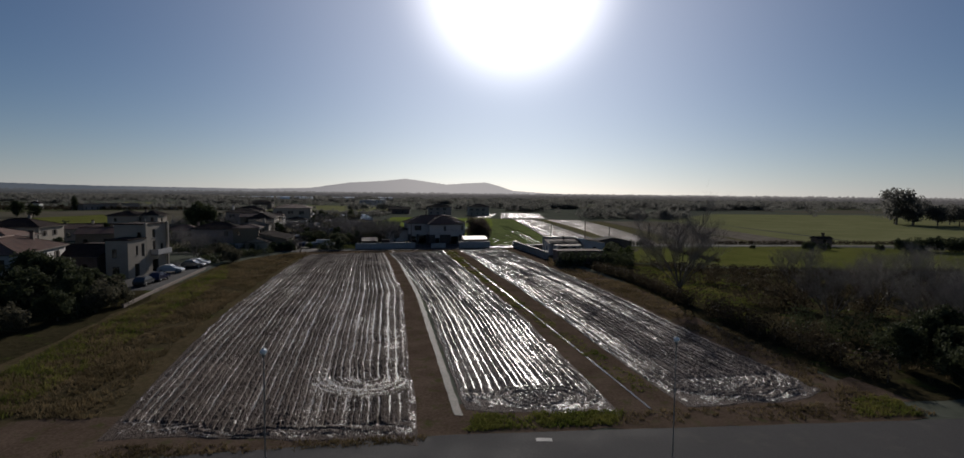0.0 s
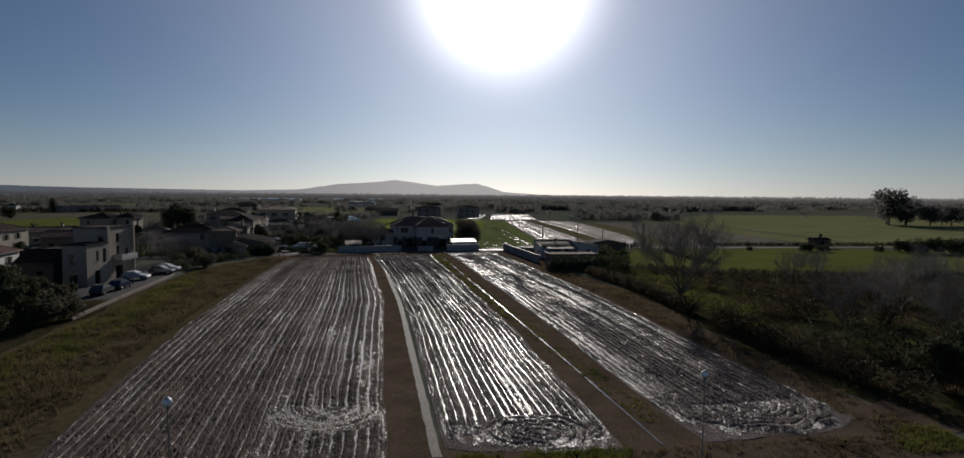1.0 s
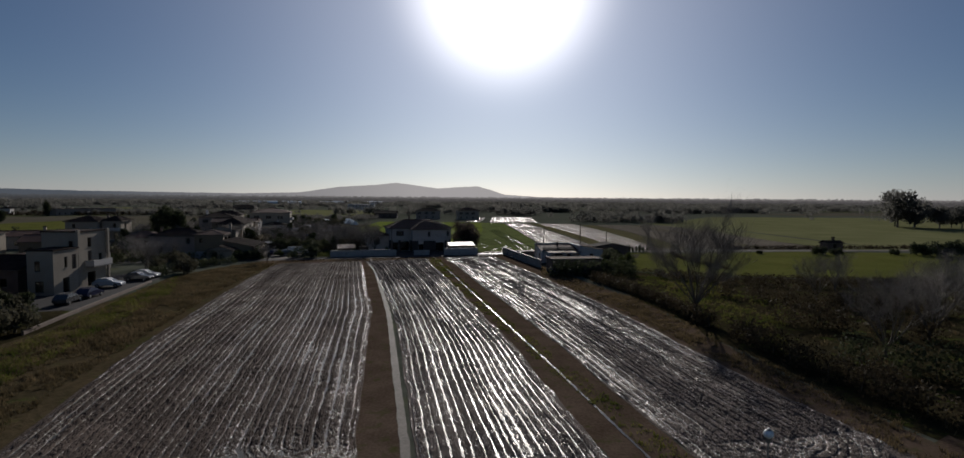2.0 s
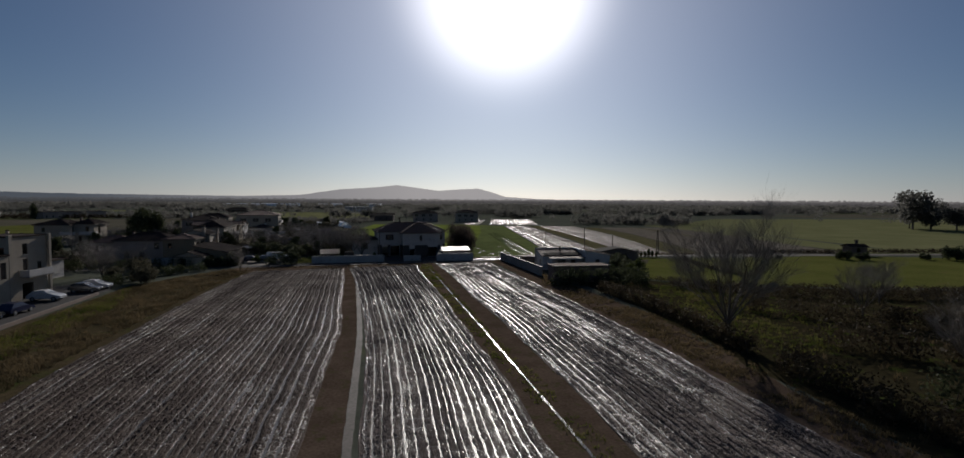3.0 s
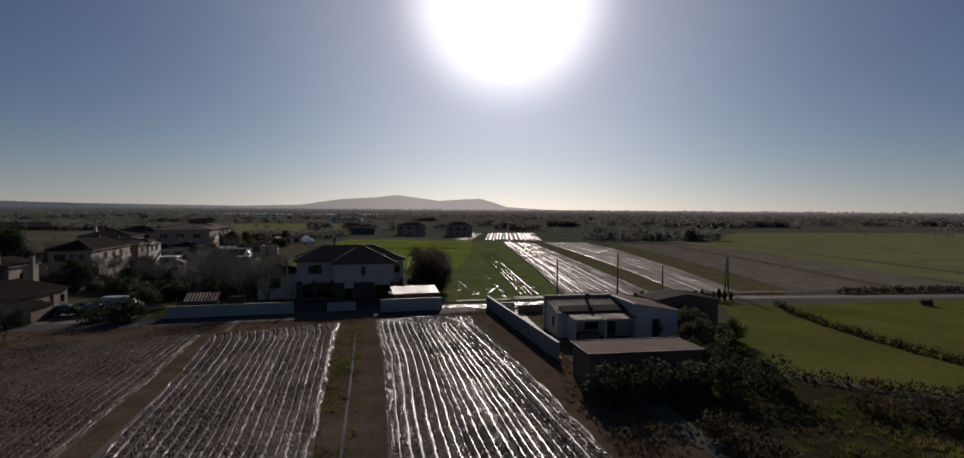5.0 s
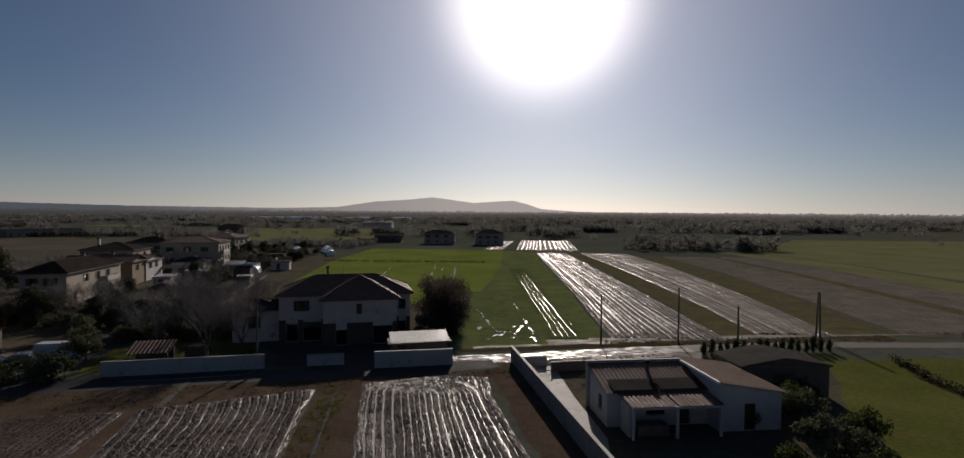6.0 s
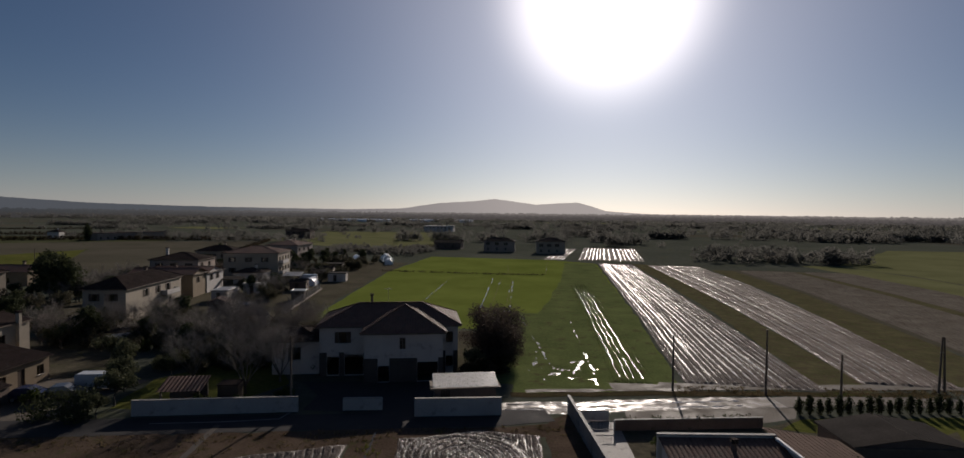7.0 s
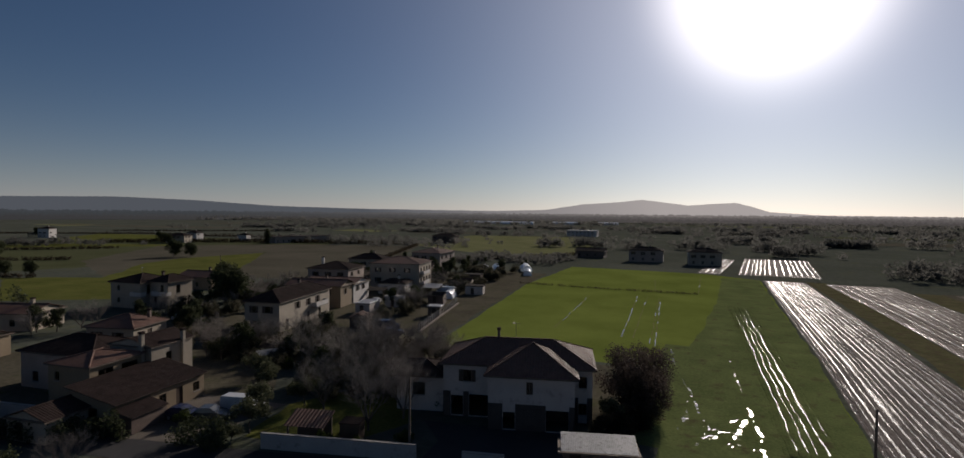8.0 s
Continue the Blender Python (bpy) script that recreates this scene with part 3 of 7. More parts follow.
    faces = np.stack([i, i + 1, i + 1 + ns, i + ns], -1).reshape(-1, 4)
    mesh = bpy.data.meshes.new(name)
    mesh.vertices.add(len(verts))
    mesh.vertices.foreach_set("co", verts.ravel())
    mesh.loops.add(faces.size)
    mesh.loops.foreach_set("vertex_index", faces.ravel().astype(np.int32))
    mesh.polygons.add(len(faces))
    mesh.polygons.foreach_set("loop_start", np.arange(0, faces.size, 4, dtype=np.int32))
    mesh.update(calc_edges=True)
    mesh.validate()
    mesh.shade_flat()
    ob = link_mesh(name, mesh, material)
    tagged(ob, label, "ploughed field", kind="structure")
    if not flooded:
        return ob
    # the water that stands in the furrows
    k = range(int(4.2 / dy) if headland else 10, ny - 10, 12)
    margin = int(0.75 / dx)
    wv = [(X[j, e], Y[j, e], 0.075) for j in list(k) + [ny - 8] for e in (margin, ns - 1 - margin)]
    m = len(wv) // 2
    wf = [(2 * j, 2 * j + 1, 2 * j + 3, 2 * j + 2) for j in range(m - 1)]
    water = raw("water", wv, wf, WATER)
    tagged(water, "shallow rainwater standing in the furrows of the field", "water", kind="structure")
    return ob


# far end lifted out of the water, in place of glint lost off-sun
strip("field_rows_1", EDGE_1L, EDGE_1R, 30.3, 33, SOIL_DULL, 0.0, "ploughed strip with damp ridges and wet furrows", 3, [(-8.6, 41.6, 4.4)], dx=0.065, dy=0.14, dry=[(45, 0.0), (75, 0.004), (88, 0.014), (100, 0.034), (125, 0.05)], even=0.6, furrow=0.115, clods=0.06, wave=0.45)
strip("field_rows_2", [(y, x + 0.5) for y, x in DITCH_1], EDGE_2R, 35.0, 19, SOIL, 0.012, "ploughed strip with shining waterlogged furrows", 5, [(1.2, 38.6, 1.8)], dx=0.055, dy=0.12, clods=0.062, wave=0.4, even=0.42, furrow=0.11, beds=(0.5, 1.0), dry=[(60, 0.0), (80, 0.005), (98, 0.018), (110, 0.04), (125, 0.052)], bend=0.7, swirl=(4.7, 37.6, 2.7))
strip("field_rows_3", EDGE_3L, EDGE_3R, 36.5, 21, SOIL, 0.013, "ploughed strip with shining waterlogged furrows", 7, [(20.5, 42.0, 4.8)], dx=0.055, dy=0.12, clods=0.06, wave=0.4, even=0.25, furrow=0.11, skew=3.3, beds=(0.6, 0.95), dry=[(36, 0.038), (48, 0.024), (64, 0.007), (80, 0.0), (128, 0.0), (136, 0.01)], far_loop=(-0.4, 137.4, 5.6))


def ribbon(name, table, half, z, material, label, category, wobble=0.0, step=2.0, seed=1):
    """A band along a border table (y, x)."""
    rng = random.Random(seed)
    verts, faces = [], []
    y = table[0][0]
    while y <= table[-1][0]:
        x = lerp_table(table, y)
        verts += [(x - half - rng.random() * wobble, y, z), (x + half + rng.random() * wobble, y, z)]
        y += step
    for i in range(len(verts) // 2 - 1):
        faces.append((2 * i, 2 * i + 1, 2 * i + 3, 2 * i + 2))
    return tagged(raw(name, verts, faces, material), label, category, kind="structure")


def ribbon_xy(name, pts, half, z, material, label, category, wobble=0.0, seed=1, step=2.0):
    """A band along a line of points (x, y), square to it."""
    rng = random.Random(seed)
    fine = []
    for (ax, ay), (bx, by) in zip(pts, pts[1:]):
        n = max(1, int(math.hypot(bx - ax, by - ay) / step))
        fine += [(ax + (bx - ax) * i / n, ay + (by - ay) * i / n) for i in range(n)]
    fine.append(pts[-1])
    verts, faces = [], []
    for i, (x, y) in enumerate(fine):
        ax, ay = fine[max(0, i - 1)]
        bx, by = fine[min(len(fine) - 1, i + 1)]
        d = math.hypot(bx - ax, by - ay)
        nx, ny = -(by - ay) / d, (bx - ax) / d
        a, b = half + rng.uniform(-1, 1) * wobble, half + rng.uniform(-1, 1) * wobble
        verts += [(x + nx * a, y + ny * a, z), (x - nx * b, y - ny * b, z)]
    for i in range(len(fine) - 1):
        faces.append((2 * i + 1, 2 * i + 3, 2 * i + 2, 2 * i))
    return tagged(raw(name, verts, faces, material), label, category, kind="structure")


# bare strips and ditches between the ploughed strips
ribbon("mud_strip_1", [(y, (x + lerp_table(DITCH_1, y)) / 2 - 0.2) for y, x in EDGE_1R], 1.5, 0.02, MUD, "bare brown mud strip between the ploughed rows", "mud", 0.25)
ribbon("ditch_water_1", DITCH_1, 0.24, 0.05, DITCH_WATER, "narrow drainage ditch full of pale water", "ditch", 0.1, 1.0)
ribbon("mud_strip_2", [(y, (x + lerp_table(EDGE_2R, y)) / 2) for y, x in EDGE_3L], 2.3, 0.02, MUD, "bare brown mud strip between the ploughed rows", "mud", 0.25)
ribbon("ditch_water_2", DITCH_2, 0.05, 0.05, DITCH_SHINE, "narrow drainage ditch full of bright water", "ditch", 0.08, 0.4)

# verges and the rough ground at both sides of the near field
sheet("verge", [(-21.7, 33), (-27.2, 52), (-30.8, 68.6), (-36.8, 103), (-39.7, 127), (-33, 134), (-36, 137.5), (-47, 128), (-53, 110), (-49.5, 92), (-46, 70), (-43, 55), (-42, 24), (-23, 28)], 0.012, VERGE, 3, label="rough brown-green grass verge along the ploughed field", category="verge", bumps=0.5)
sheet("verge", [(26, 36), (29.5, 38), (28.5, 45), (27, 52), (25.5, 70), (24.5, 86), (19.5, 105), (14, 128), (9.4, 124), (11.4, 112), (14, 100), (18, 80), (20.8, 62), (23, 50), (25, 38)], 0.012, MUD, 3, label="muddy grass margin beside the ploughed field", category="verge", bumps=0.4)
sheet("scrubland", [(29.5, 38), (120, 48), (120, 104), (64, 108), (40, 112), (30, 118), (20, 118), (24.5, 88), (25.5, 70), (27, 52)], 0.01, SCRUB_GROUND, 4, label="dark overgrown ground with brambles and patches of grass", category="scrub", bumps=0.6)
sheet("grass_field", [(30, 120), (42, 113), (66, 109), (150, 112), (150, 156), (90, 161), (44, 152)], 0.018, GRASS_MEAD, 4, label="bright green grass field", category="field", bumps=0.5)
ribbon_xy("near_headland", [(-29, 30.2), (-20, 31.2), (-4, 33.2), (8, 36.2), (18, 37.6), (31, 40.6)], 2.6, 0.014, MUD, "trodden bare soil at the near end of the strips", "mud", 0.5)
ribbon_xy("grass_bank", [(-26, 28.2), (-14, 30.2), (0, 33.0), (12, 34.4), (30, 36.4)], 1.5, 0.018, MUD, "narrow grassy bank beside the road", "verge", 0.5)

sheet("garden_ground", [(-36.5, 30), (-42, 55), (-45, 71), (-48, 78), (-90, 82), (-100, 30)], 0.014, SCRUB_GROUND, 4, label="dark weedy ground under the trees by the houses", category="ground", bumps=0.5)

sheet("headland", [(-48, 127.2), (-40.5, 125.2), (-23, 131.4), (-7, 139.6), (0, 143.0), (8, 143.0), (8.8, 146.8), (0, 144.1), (-18, 139.3), (-33, 135.1), (-46, 131.6)], 0.015, MUD, 2, label="bare muddy headland between the rows and the lane", category="mud", bumps=0.3)
# the near road
ribbon_xy("road", [(-150, -3.5), (-40, 20.6), (-15, 25.9), (-1, 28.9), (8.6, 29.85), (31, 32.15), (150, 44.3)], 2.75, 0.03, ASPHALT, "grey asphalt road with a worn surface", "road", 0.05)

# the lane before the houses, going over into a wet dirt track
LANE = [(-120, 117), (-60, 130.5), (-45, 134.0), (-33, 137.2), (-18, 141.4), (0, 146.2), (6, 148.6)]
ribbon_xy("lane", LANE, 2.0, 0.03, ASPHALT, "narrow asphalt lane before the houses", "road", 0.08)
TRACK = [(1, 149.2), (10, 151.4), (20, 154.6), (30, 157.2), (42, 160.0), (55, 161.2), (75, 162.6), (160, 170)]
ribbon_xy("dirt_track", TRACK[:4], 1.7, 0.025, WET_TRACK, "wet pale dirt track along the fields", "road", 0.25)
ribbon_xy("dirt_track", TRACK[3:], 1.5, 0.025, TRACK_DRY, "brown dirt track along the grass field", "road", 0.25)
for off, wide in ((-0.75, 0.1), (0.7, 0.13)):
    ribbon_xy("track_water", [(1.5, 149.7 + off), (8, 151.0 + off), (15, 153.0 + off), (26, 156.0 + off)], wide, 0.034, RUT_WATER, "long wet wheel rut in the dirt track", "puddle", 0.16, 5 + int(off), 0.5)
ribbon_xy("field_border", [(3, 155.2), (10, 156.8), (21, 159.6), (42, 164.6), (70, 169), (120, 175)], 0.5, 0.046, DIRT, "wet earth border of the ploughed fields", "mud", 0.25)

# the fields beyond the lane
sheet("grass_field", [(-40, 184.6), (-2, 186), (1.6, 160), (20.5, 162), (20, 201), (18.6, 240), (15.5, 318), (-4, 330), (-57, 332), (-54, 268), (-52.6, 260)], 0.014, GRASS, 5, label="bright green young wheat field", category="field", bumps=0.3)
sheet("grass_field", [(1.8, 154), (20.5, 159.5), (20.3, 200), (18.4, 240), (15.0, 318), (3.0, 318), (3.4, 255), (1.0, 200)], 0.03, GRASS_WET, 4, label="waterlogged olive-green meadow strip", category="field", bumps=0.4)
ribbon("meadow_band", [(160, 39.6), (190, 39.3), (220, 38.6), (262, 36.5), (320, 32.6)], 2.6, 0.02, GRASS_ROUGH, "olive-green grass band between ploughed strips", "field", 0.5, 4)
ribbon("meadow_band", [(164, 57.5), (200, 60.2), (250, 62.5), (306, 60.5)], 4.2, 0.02, GRASS_ROUGH, "olive-green grass band between ploughed strips", "field", 0.6, 5)
ribbon("tilled_field", [(166, 84), (200, 85.2), (250, 86.8), (306, 84)], 20.5, 0.024, FALLOW, "bare grey-brown tilled soil", "field", 0.6, 5)
strip("field_rows_8", [(167, 63.5), (200, 66), (250, 67.8), (305, 65.8)], [(168, 83.0), (200, 84.5), (250, 86), (305, 83.5)], 168, 22, TILLED, -0.03, "pale tilled strip with dry rough rows", 29, None, 0.22, 1.0, 304, False, ridge=0.16, clods=0.06)
strip("field_rows_9", [(168, 87.5), (200, 88.5), (250, 89.5), (305, 87)], [(169, 103), (200, 103.6), (250, 105), (305, 102)], 169, 18, TILLED, -0.03, "pale tilled strip with dry rough rows", 31, None, 0.22, 1.0, 304, False, ridge=0.14, clods=0.06)
ribbon("meadow_band", [(168, 85.2), (200, 86.5), (250, 87.8), (305, 85.2)], 1.3, 0.03, GRASS_ROUGH, "rough olive grass baulk between the tilled strips", "field", 0.4, 3)
ribbon("pasture_band", [(168, 116), (200, 113), (240, 112.5), (290, 112), (337, 103)], 8.0, 0.028, GRASS_DRY, "pale olive pasture band", "field", 0.6, 5)
sheet("pasture", [(124, 165), (400, 190), (470, 470), (190, 455), (112, 338), (122, 290), (124, 240)], 0.016, GRASS_DRY, 12, label="wide olive-green pasture", category="field", bumps=1.0)

ribbon_xy("field_end", [(12.5, 159.3), (20.5, 160.7), (34.5, 163.2), (49, 166.2)], 1.0, 0.04, TRACK_DRY, "pale trampled soil at the end of the strips", "mud", 0.35, 8)
ribbon_xy("grass_bank", [(1.5, 153.6), (10, 155.5), (20, 157.9), (34, 160.6), (50, 163.4)], 0.8, 0.036, VERGE, "dark grassy bank beside the track", "verge", 0.25, 9)
# pale strip for the lane's kerb, with its glint put into the colour
ribbon_xy("edge_line", [(-30.5, 138.45), (-23.7, 140.4), (-19.4, 142.0), (-19.2, 144.5)], 0.07, 0.036, WORN_PAINT, "thin pale edge of the lane", "road edge", 0.03, 4)

B_L = [(161, 21.4), (175, 20.9), (201, 20.6), (240, 19.2), (318, 16.4)]
B_R = [(163, 37.0), (176, 36.4), (193, 35.8), (233, 34.0), (286, 31.0), (319, 29.5)]
S2_L = [(165, 42.2), (188, 42.4), (217, 41.8), (261, 39.3), (320, 35.0)]
S2_R = [(166, 52.8), (177, 54.2), (209, 56.2), (263, 57.2), (312, 54.5)]
strip("field_rows_4", B_L, B_R, 162, 18, SOIL_FAR, 0.0, "ploughed strip with shining waterlogged furrows", 11, None, 0.08, 0.35, 318, ridge=0.12, clods=0.03, even=0.5, wave=0.3, furrow=0.2)
strip("field_rows_5", S2_L, S2_R, 166, 13, SOIL_PALE, -0.026, "ploughed strip with damp ridges and wet furrows", 13, None, 0.1, 0.5, 316, ridge=0.13, clods=0.035, even=0.7, wave=0.3, furrow=0.16)
strip("field_rows_6", [(160, 12.7), (256, 5.7)], [(161, 18.3), (256, 11.2)], 160.4, 6, GRASS_WET, -0.004, "narrow wet furrows drilled through the meadow grass", 17, None, 0.07, 0.22, 252, ridge=0.1, clods=0.035, even=0.3, wave=0.5, furrow=0.12, dry=[(160, 0.0), (205, 0.008), (235, 0.025), (252, 0.04)])
strip("field_rows_7", [(333, 8.4), (420, 11.6)], [(333, 36.4), (420, 40.5)], 334, 15, SOIL_FAR, -0.006, "far ploughed strip with shining waterlogged furrows", 19, None, 0.16, 0.8, 420, ridge=0.12, clods=0.02, even=0.5, wave=0.3)
strip("field_rows_7", [(331, -6.2), (410, -3.5)], [(331, 2.0), (410, 7.2)], 332, 5, SOIL_FAR, -0.01, "far ploughed strip with shining waterlogged furrows", 23, None, 0.12, 0.8, 408, ridge=0.16, clods=0.02, even=0.5)

# green fields on the west side
sheet("pasture", [(-236, 206), (-420, 260), (-470, 420), (-262, 420), (-206, 306)], 0.006, GRASS_FAR, 10, label="wide olive-green pasture", category="field", bumps=1.0)
sheet("pasture", [(-187, 213), (-257, 244), (-329, 329), (-286, 374), (-229, 322), (-234, 277), (-225, 252)], 0.012, FALLOW, 8, label="brown stubble pasture", category="field", bumps=1.0)
sheet("tilled_field", [(-229, 322), (-286, 374), (-252, 397), (-190, 420), (-130, 300), (-112, 244), (-148, 236), (-158, 233), (-167, 251)], 0.016, FALLOW, 8, label="bare grey-brown tilled soil", category="field", bumps=1.0)
sheet("grass_field", [(-136, 188), (-159, 173), (-215, 197), (-187, 213), (-225, 252), (-234, 277), (-229, 322), (-167, 251), (-158, 233)], 0.02, GRASS_MEAD, 8, label="green winter wheat field", category="field", bumps=1.0)
sheet("grass_field", [(-419, 330), (-465, 330), (-544, 416), (-478, 431), (-390, 371)], 0.012, GRASS_MEAD, 8, label="far narrow green field", category="field", bumps=1.0)
sheet("grass_field", [(-387, 270), (-398, 258), (-420, 300), (-330, 345), (-322, 330)], 0.012, GRASS_MEAD, 8, label="far narrow green field", category="field", bumps=1.0)
sheet("pasture", [(-200, 430), (-95, 360), (-60, 420), (-140, 620), (-240, 600)], 0.02, GRASS_DRY, 10, label="far olive pasture", category="field", bumps=1.0)

# a patchwork of far fields
frng = random.Random(31)
for k in range(46):
    fx, fy = frng.uniform(-900, 900), frng.uniform(450, 1500)
    fw, fd, turn = frng.uniform(60, 220), frng.uniform(25, 80), radians(frng.uniform(-14, 14))
    quad_pts = [(-fw / 2, -fd / 2), (fw / 2, -fd / 2), (fw / 2 + frng.uniform(-20, 20), fd / 2), (-fw / 2 + frng.uniform(-20, 20), fd / 2)]
    outline = [(fx + px * math.cos(turn) - py * math.sin(turn), fy + px * math.sin(turn) + py * math.cos(turn)) for px, py in quad_pts]
    sheet("far_field", outline, 0.03 + 0.004 * k, (GRASS_DRY, FALLOW, GRASS_FAR, FALLOW)[k % 4], 30, label="far field in the flat plain", category="field", bumps=2.0)

# ---- buildings ----
def wall_panel(parent, a, b, h, openings, material, t=0.25, gable=0.0, z0=0.0):
    """A wall from a to b (its outer face to the right of the way), with openings (x, z, w, h, kind) that go through it."""
    a, b = Vector((*a, z0)), Vector((*b, z0))
    w = (b - a).length
    ux = (b - a) / w
    inward = Vector((-ux.y, ux.x, 0))
    xs = sorted({0.0, w, *[o[0] for o in openings], *[o[0] + o[2] for o in openings]})
    zs = sorted({0.0, h, *[o[1] for o in openings], *[o[1] + o[3] for o in openings]})
    bm = bmesh.new()

    def hole(x, z):
        return any(o[0] < x < o[0] + o[2] and o[1] < z < o[1] + o[3] for o in openings)

    def quad(*ps):
        bm.faces.new([bm.verts.new(p) for p in ps])

    def at(x, z, d):
        return a + ux * x + Vector((0, 0, z)) + inward * d
    for x0, x1 in zip(xs, xs[1:]):
        for za, zb in zip(zs, zs[1:]):
            if hole((x0 + x1) / 2, (za + zb) / 2):
                continue
            quad(at(x0, za, 0), at(x1, za, 0), at(x1, zb, 0), at(x0, zb, 0))
            quad(at(x1, za, t), at(x0, za, t), at(x0, zb, t), at(x1, zb, t))
    for x, z, ow, oh, kind in openings:
        quad(at(x, z, 0), at(x, z, t), at(x + ow, z, t), at(x + ow, z, 0))
        quad(at(x, z + oh, 0), at(x + ow, z + oh, 0), at(x + ow, z + oh, t), at(x, z + oh, t))
        quad(at(x, z, 0), at(x, z + oh, 0), at(x, z + oh, t), at(x, z, t))
        quad(at(x + ow, z, 0), at(x + ow, z, t), at(x + ow, z + oh, t), at(x + ow, z + oh, 0))
    for x in (0, w):
        quad(at(x, 0, 0), at(x, h, 0), at(x, h, t), at(x, 0, t))
    quad(at(0, h, 0), at(w, h, 0), at(w, h, t), at(0, h, t))
    if gable:
        for d in (0, t):
            bm.faces.new([bm.verts.new(p) for p in (at(0, h, d), at(w, h, d), at(w / 2, h + gable, d))])
    part("wall", bm, material, parent)
    for x, z, ow, oh, kind in openings:
        window(parent, at, x, z, ow, oh, kind, t)


def window(parent, at, x, z, w, h, kind, t):
    """What fills an opening: w a window, s a window with open shutters, c one with closed shutters, d a door, o nothing."""
    if kind == "o":
        return
    f, back, front = 0.06, t * 0.62, t * 0.4
    bm = bmesh.new()

    def bar(x0, z0, x1, z1, d0, d1):
        vs = [bm.verts.new(at(px, pz, d)) for d in (d0, d1) for px, pz in ((x0, z0), (x1, z0), (x1, z1), (x0, z1))]
        for i in ((0, 1, 2, 3), (7, 6, 5, 4), (0, 4, 5, 1), (1, 5, 6, 2), (2, 6, 7, 3), (3, 7, 4, 0)):
            bm.faces.new([vs[k] for k in i])
    if kind == "d" or kind == "c":
        n = 4
        for i in range(n):
            bar(x + 0.01 + i * (w - 0.02) / n, z + 0.01, x + (i + 0.94) * (w - 0.02) / n, z + h - 0.01, front, back)
        part("door" if kind == "d" else "shutter", bm, DARK_WOOD, parent, "closed dark-brown boarded leaf")
        return
    bar(x, z, x + w, z + f, front, back)
    bar(x, z + h - f, x + w, z + h, front, back)
    bar(x, z + f, x + f, z + h - f, front, back)
    bar(x + w - f, z + f, x + w, z + h - f, front, back)
    if w > 0.8:
        bar(x + w / 2 - f / 2, z + f, x + w / 2 + f / 2, z + h - f, front, back)
    win = part("window", bm, DARK_WOOD, parent)
    bm = bmesh.new()
    bar(x + f, z + f, x + w - f, z + h - f, (front + back) / 2 - 0.008, (front + back) / 2 + 0.008)
    pane = part("pane", bm, GLASS, win)
    pane.visible_shadow = False
    bm = bmesh.new()
    bar(x - 0.06, z - 0.07, x + w + 0.06, z - 0.004, -0.07, 0.1)
    part("sill", bm, CONCRETE, win)
    if kind == "s":
        for x0, x1 in ((x - w / 2 - 0.02, x - 0.02), (x + w + 0.02, x + w * 1.5 + 0.02)):
            bm = bmesh.new()
            bar(x0, z, x1, z + h, -0.05, -0.012)
            part("shutter", bm, DARK_WOOD, parent, "open dark-brown shutter leaf")


def tile_slope(verts, faces, a, b, s, length, left=0.0, right=0.0, pitch=0.3, amp=0.045, course=0.45):
    """A tiled slope: eave from a to b, s the unit vector up the slope. left, right: how far in its sides have run at the top."""
    a, b, s = Vector(a), Vector(b), Vector(s)
    w = (b - a).length
    e = (b - a) / w
    n = e.cross(s).normalized()
    if n.z < 0:
        n = -n
    cols, k = max(2, int(w / pitch * 4)), max(1, int(length / course))
    base = len(verts)
    for i in range(cols + 1):
        u = w * i / cols
        top = length * min(1.0, u / left if left else 1.0, (w - u) / right if right else 1.0)
        wave = amp * abs(math.sin(math.pi * u / pitch))
        for j in range(2 * k + 1):
            v = length * ((j + 1) // 2) / k
            step = 0.018 if j % 2 else -0.006
            v = min(v, top)
            p = a + e * u + s * v + n * (wave + (step if v < top else 0))
            verts.append(tuple(p))
    m = 2 * k + 1
    for i in range(cols):
        for j in range(2 * k):
            q = (base + i * m + j, base + (i + 1) * m + j, base + (i + 1) * m + j + 1, base + i * m + j + 1)
            if len({tuple(round(c, 4) for c in verts[x]) for x in q}) > 2:
                faces.append(q)


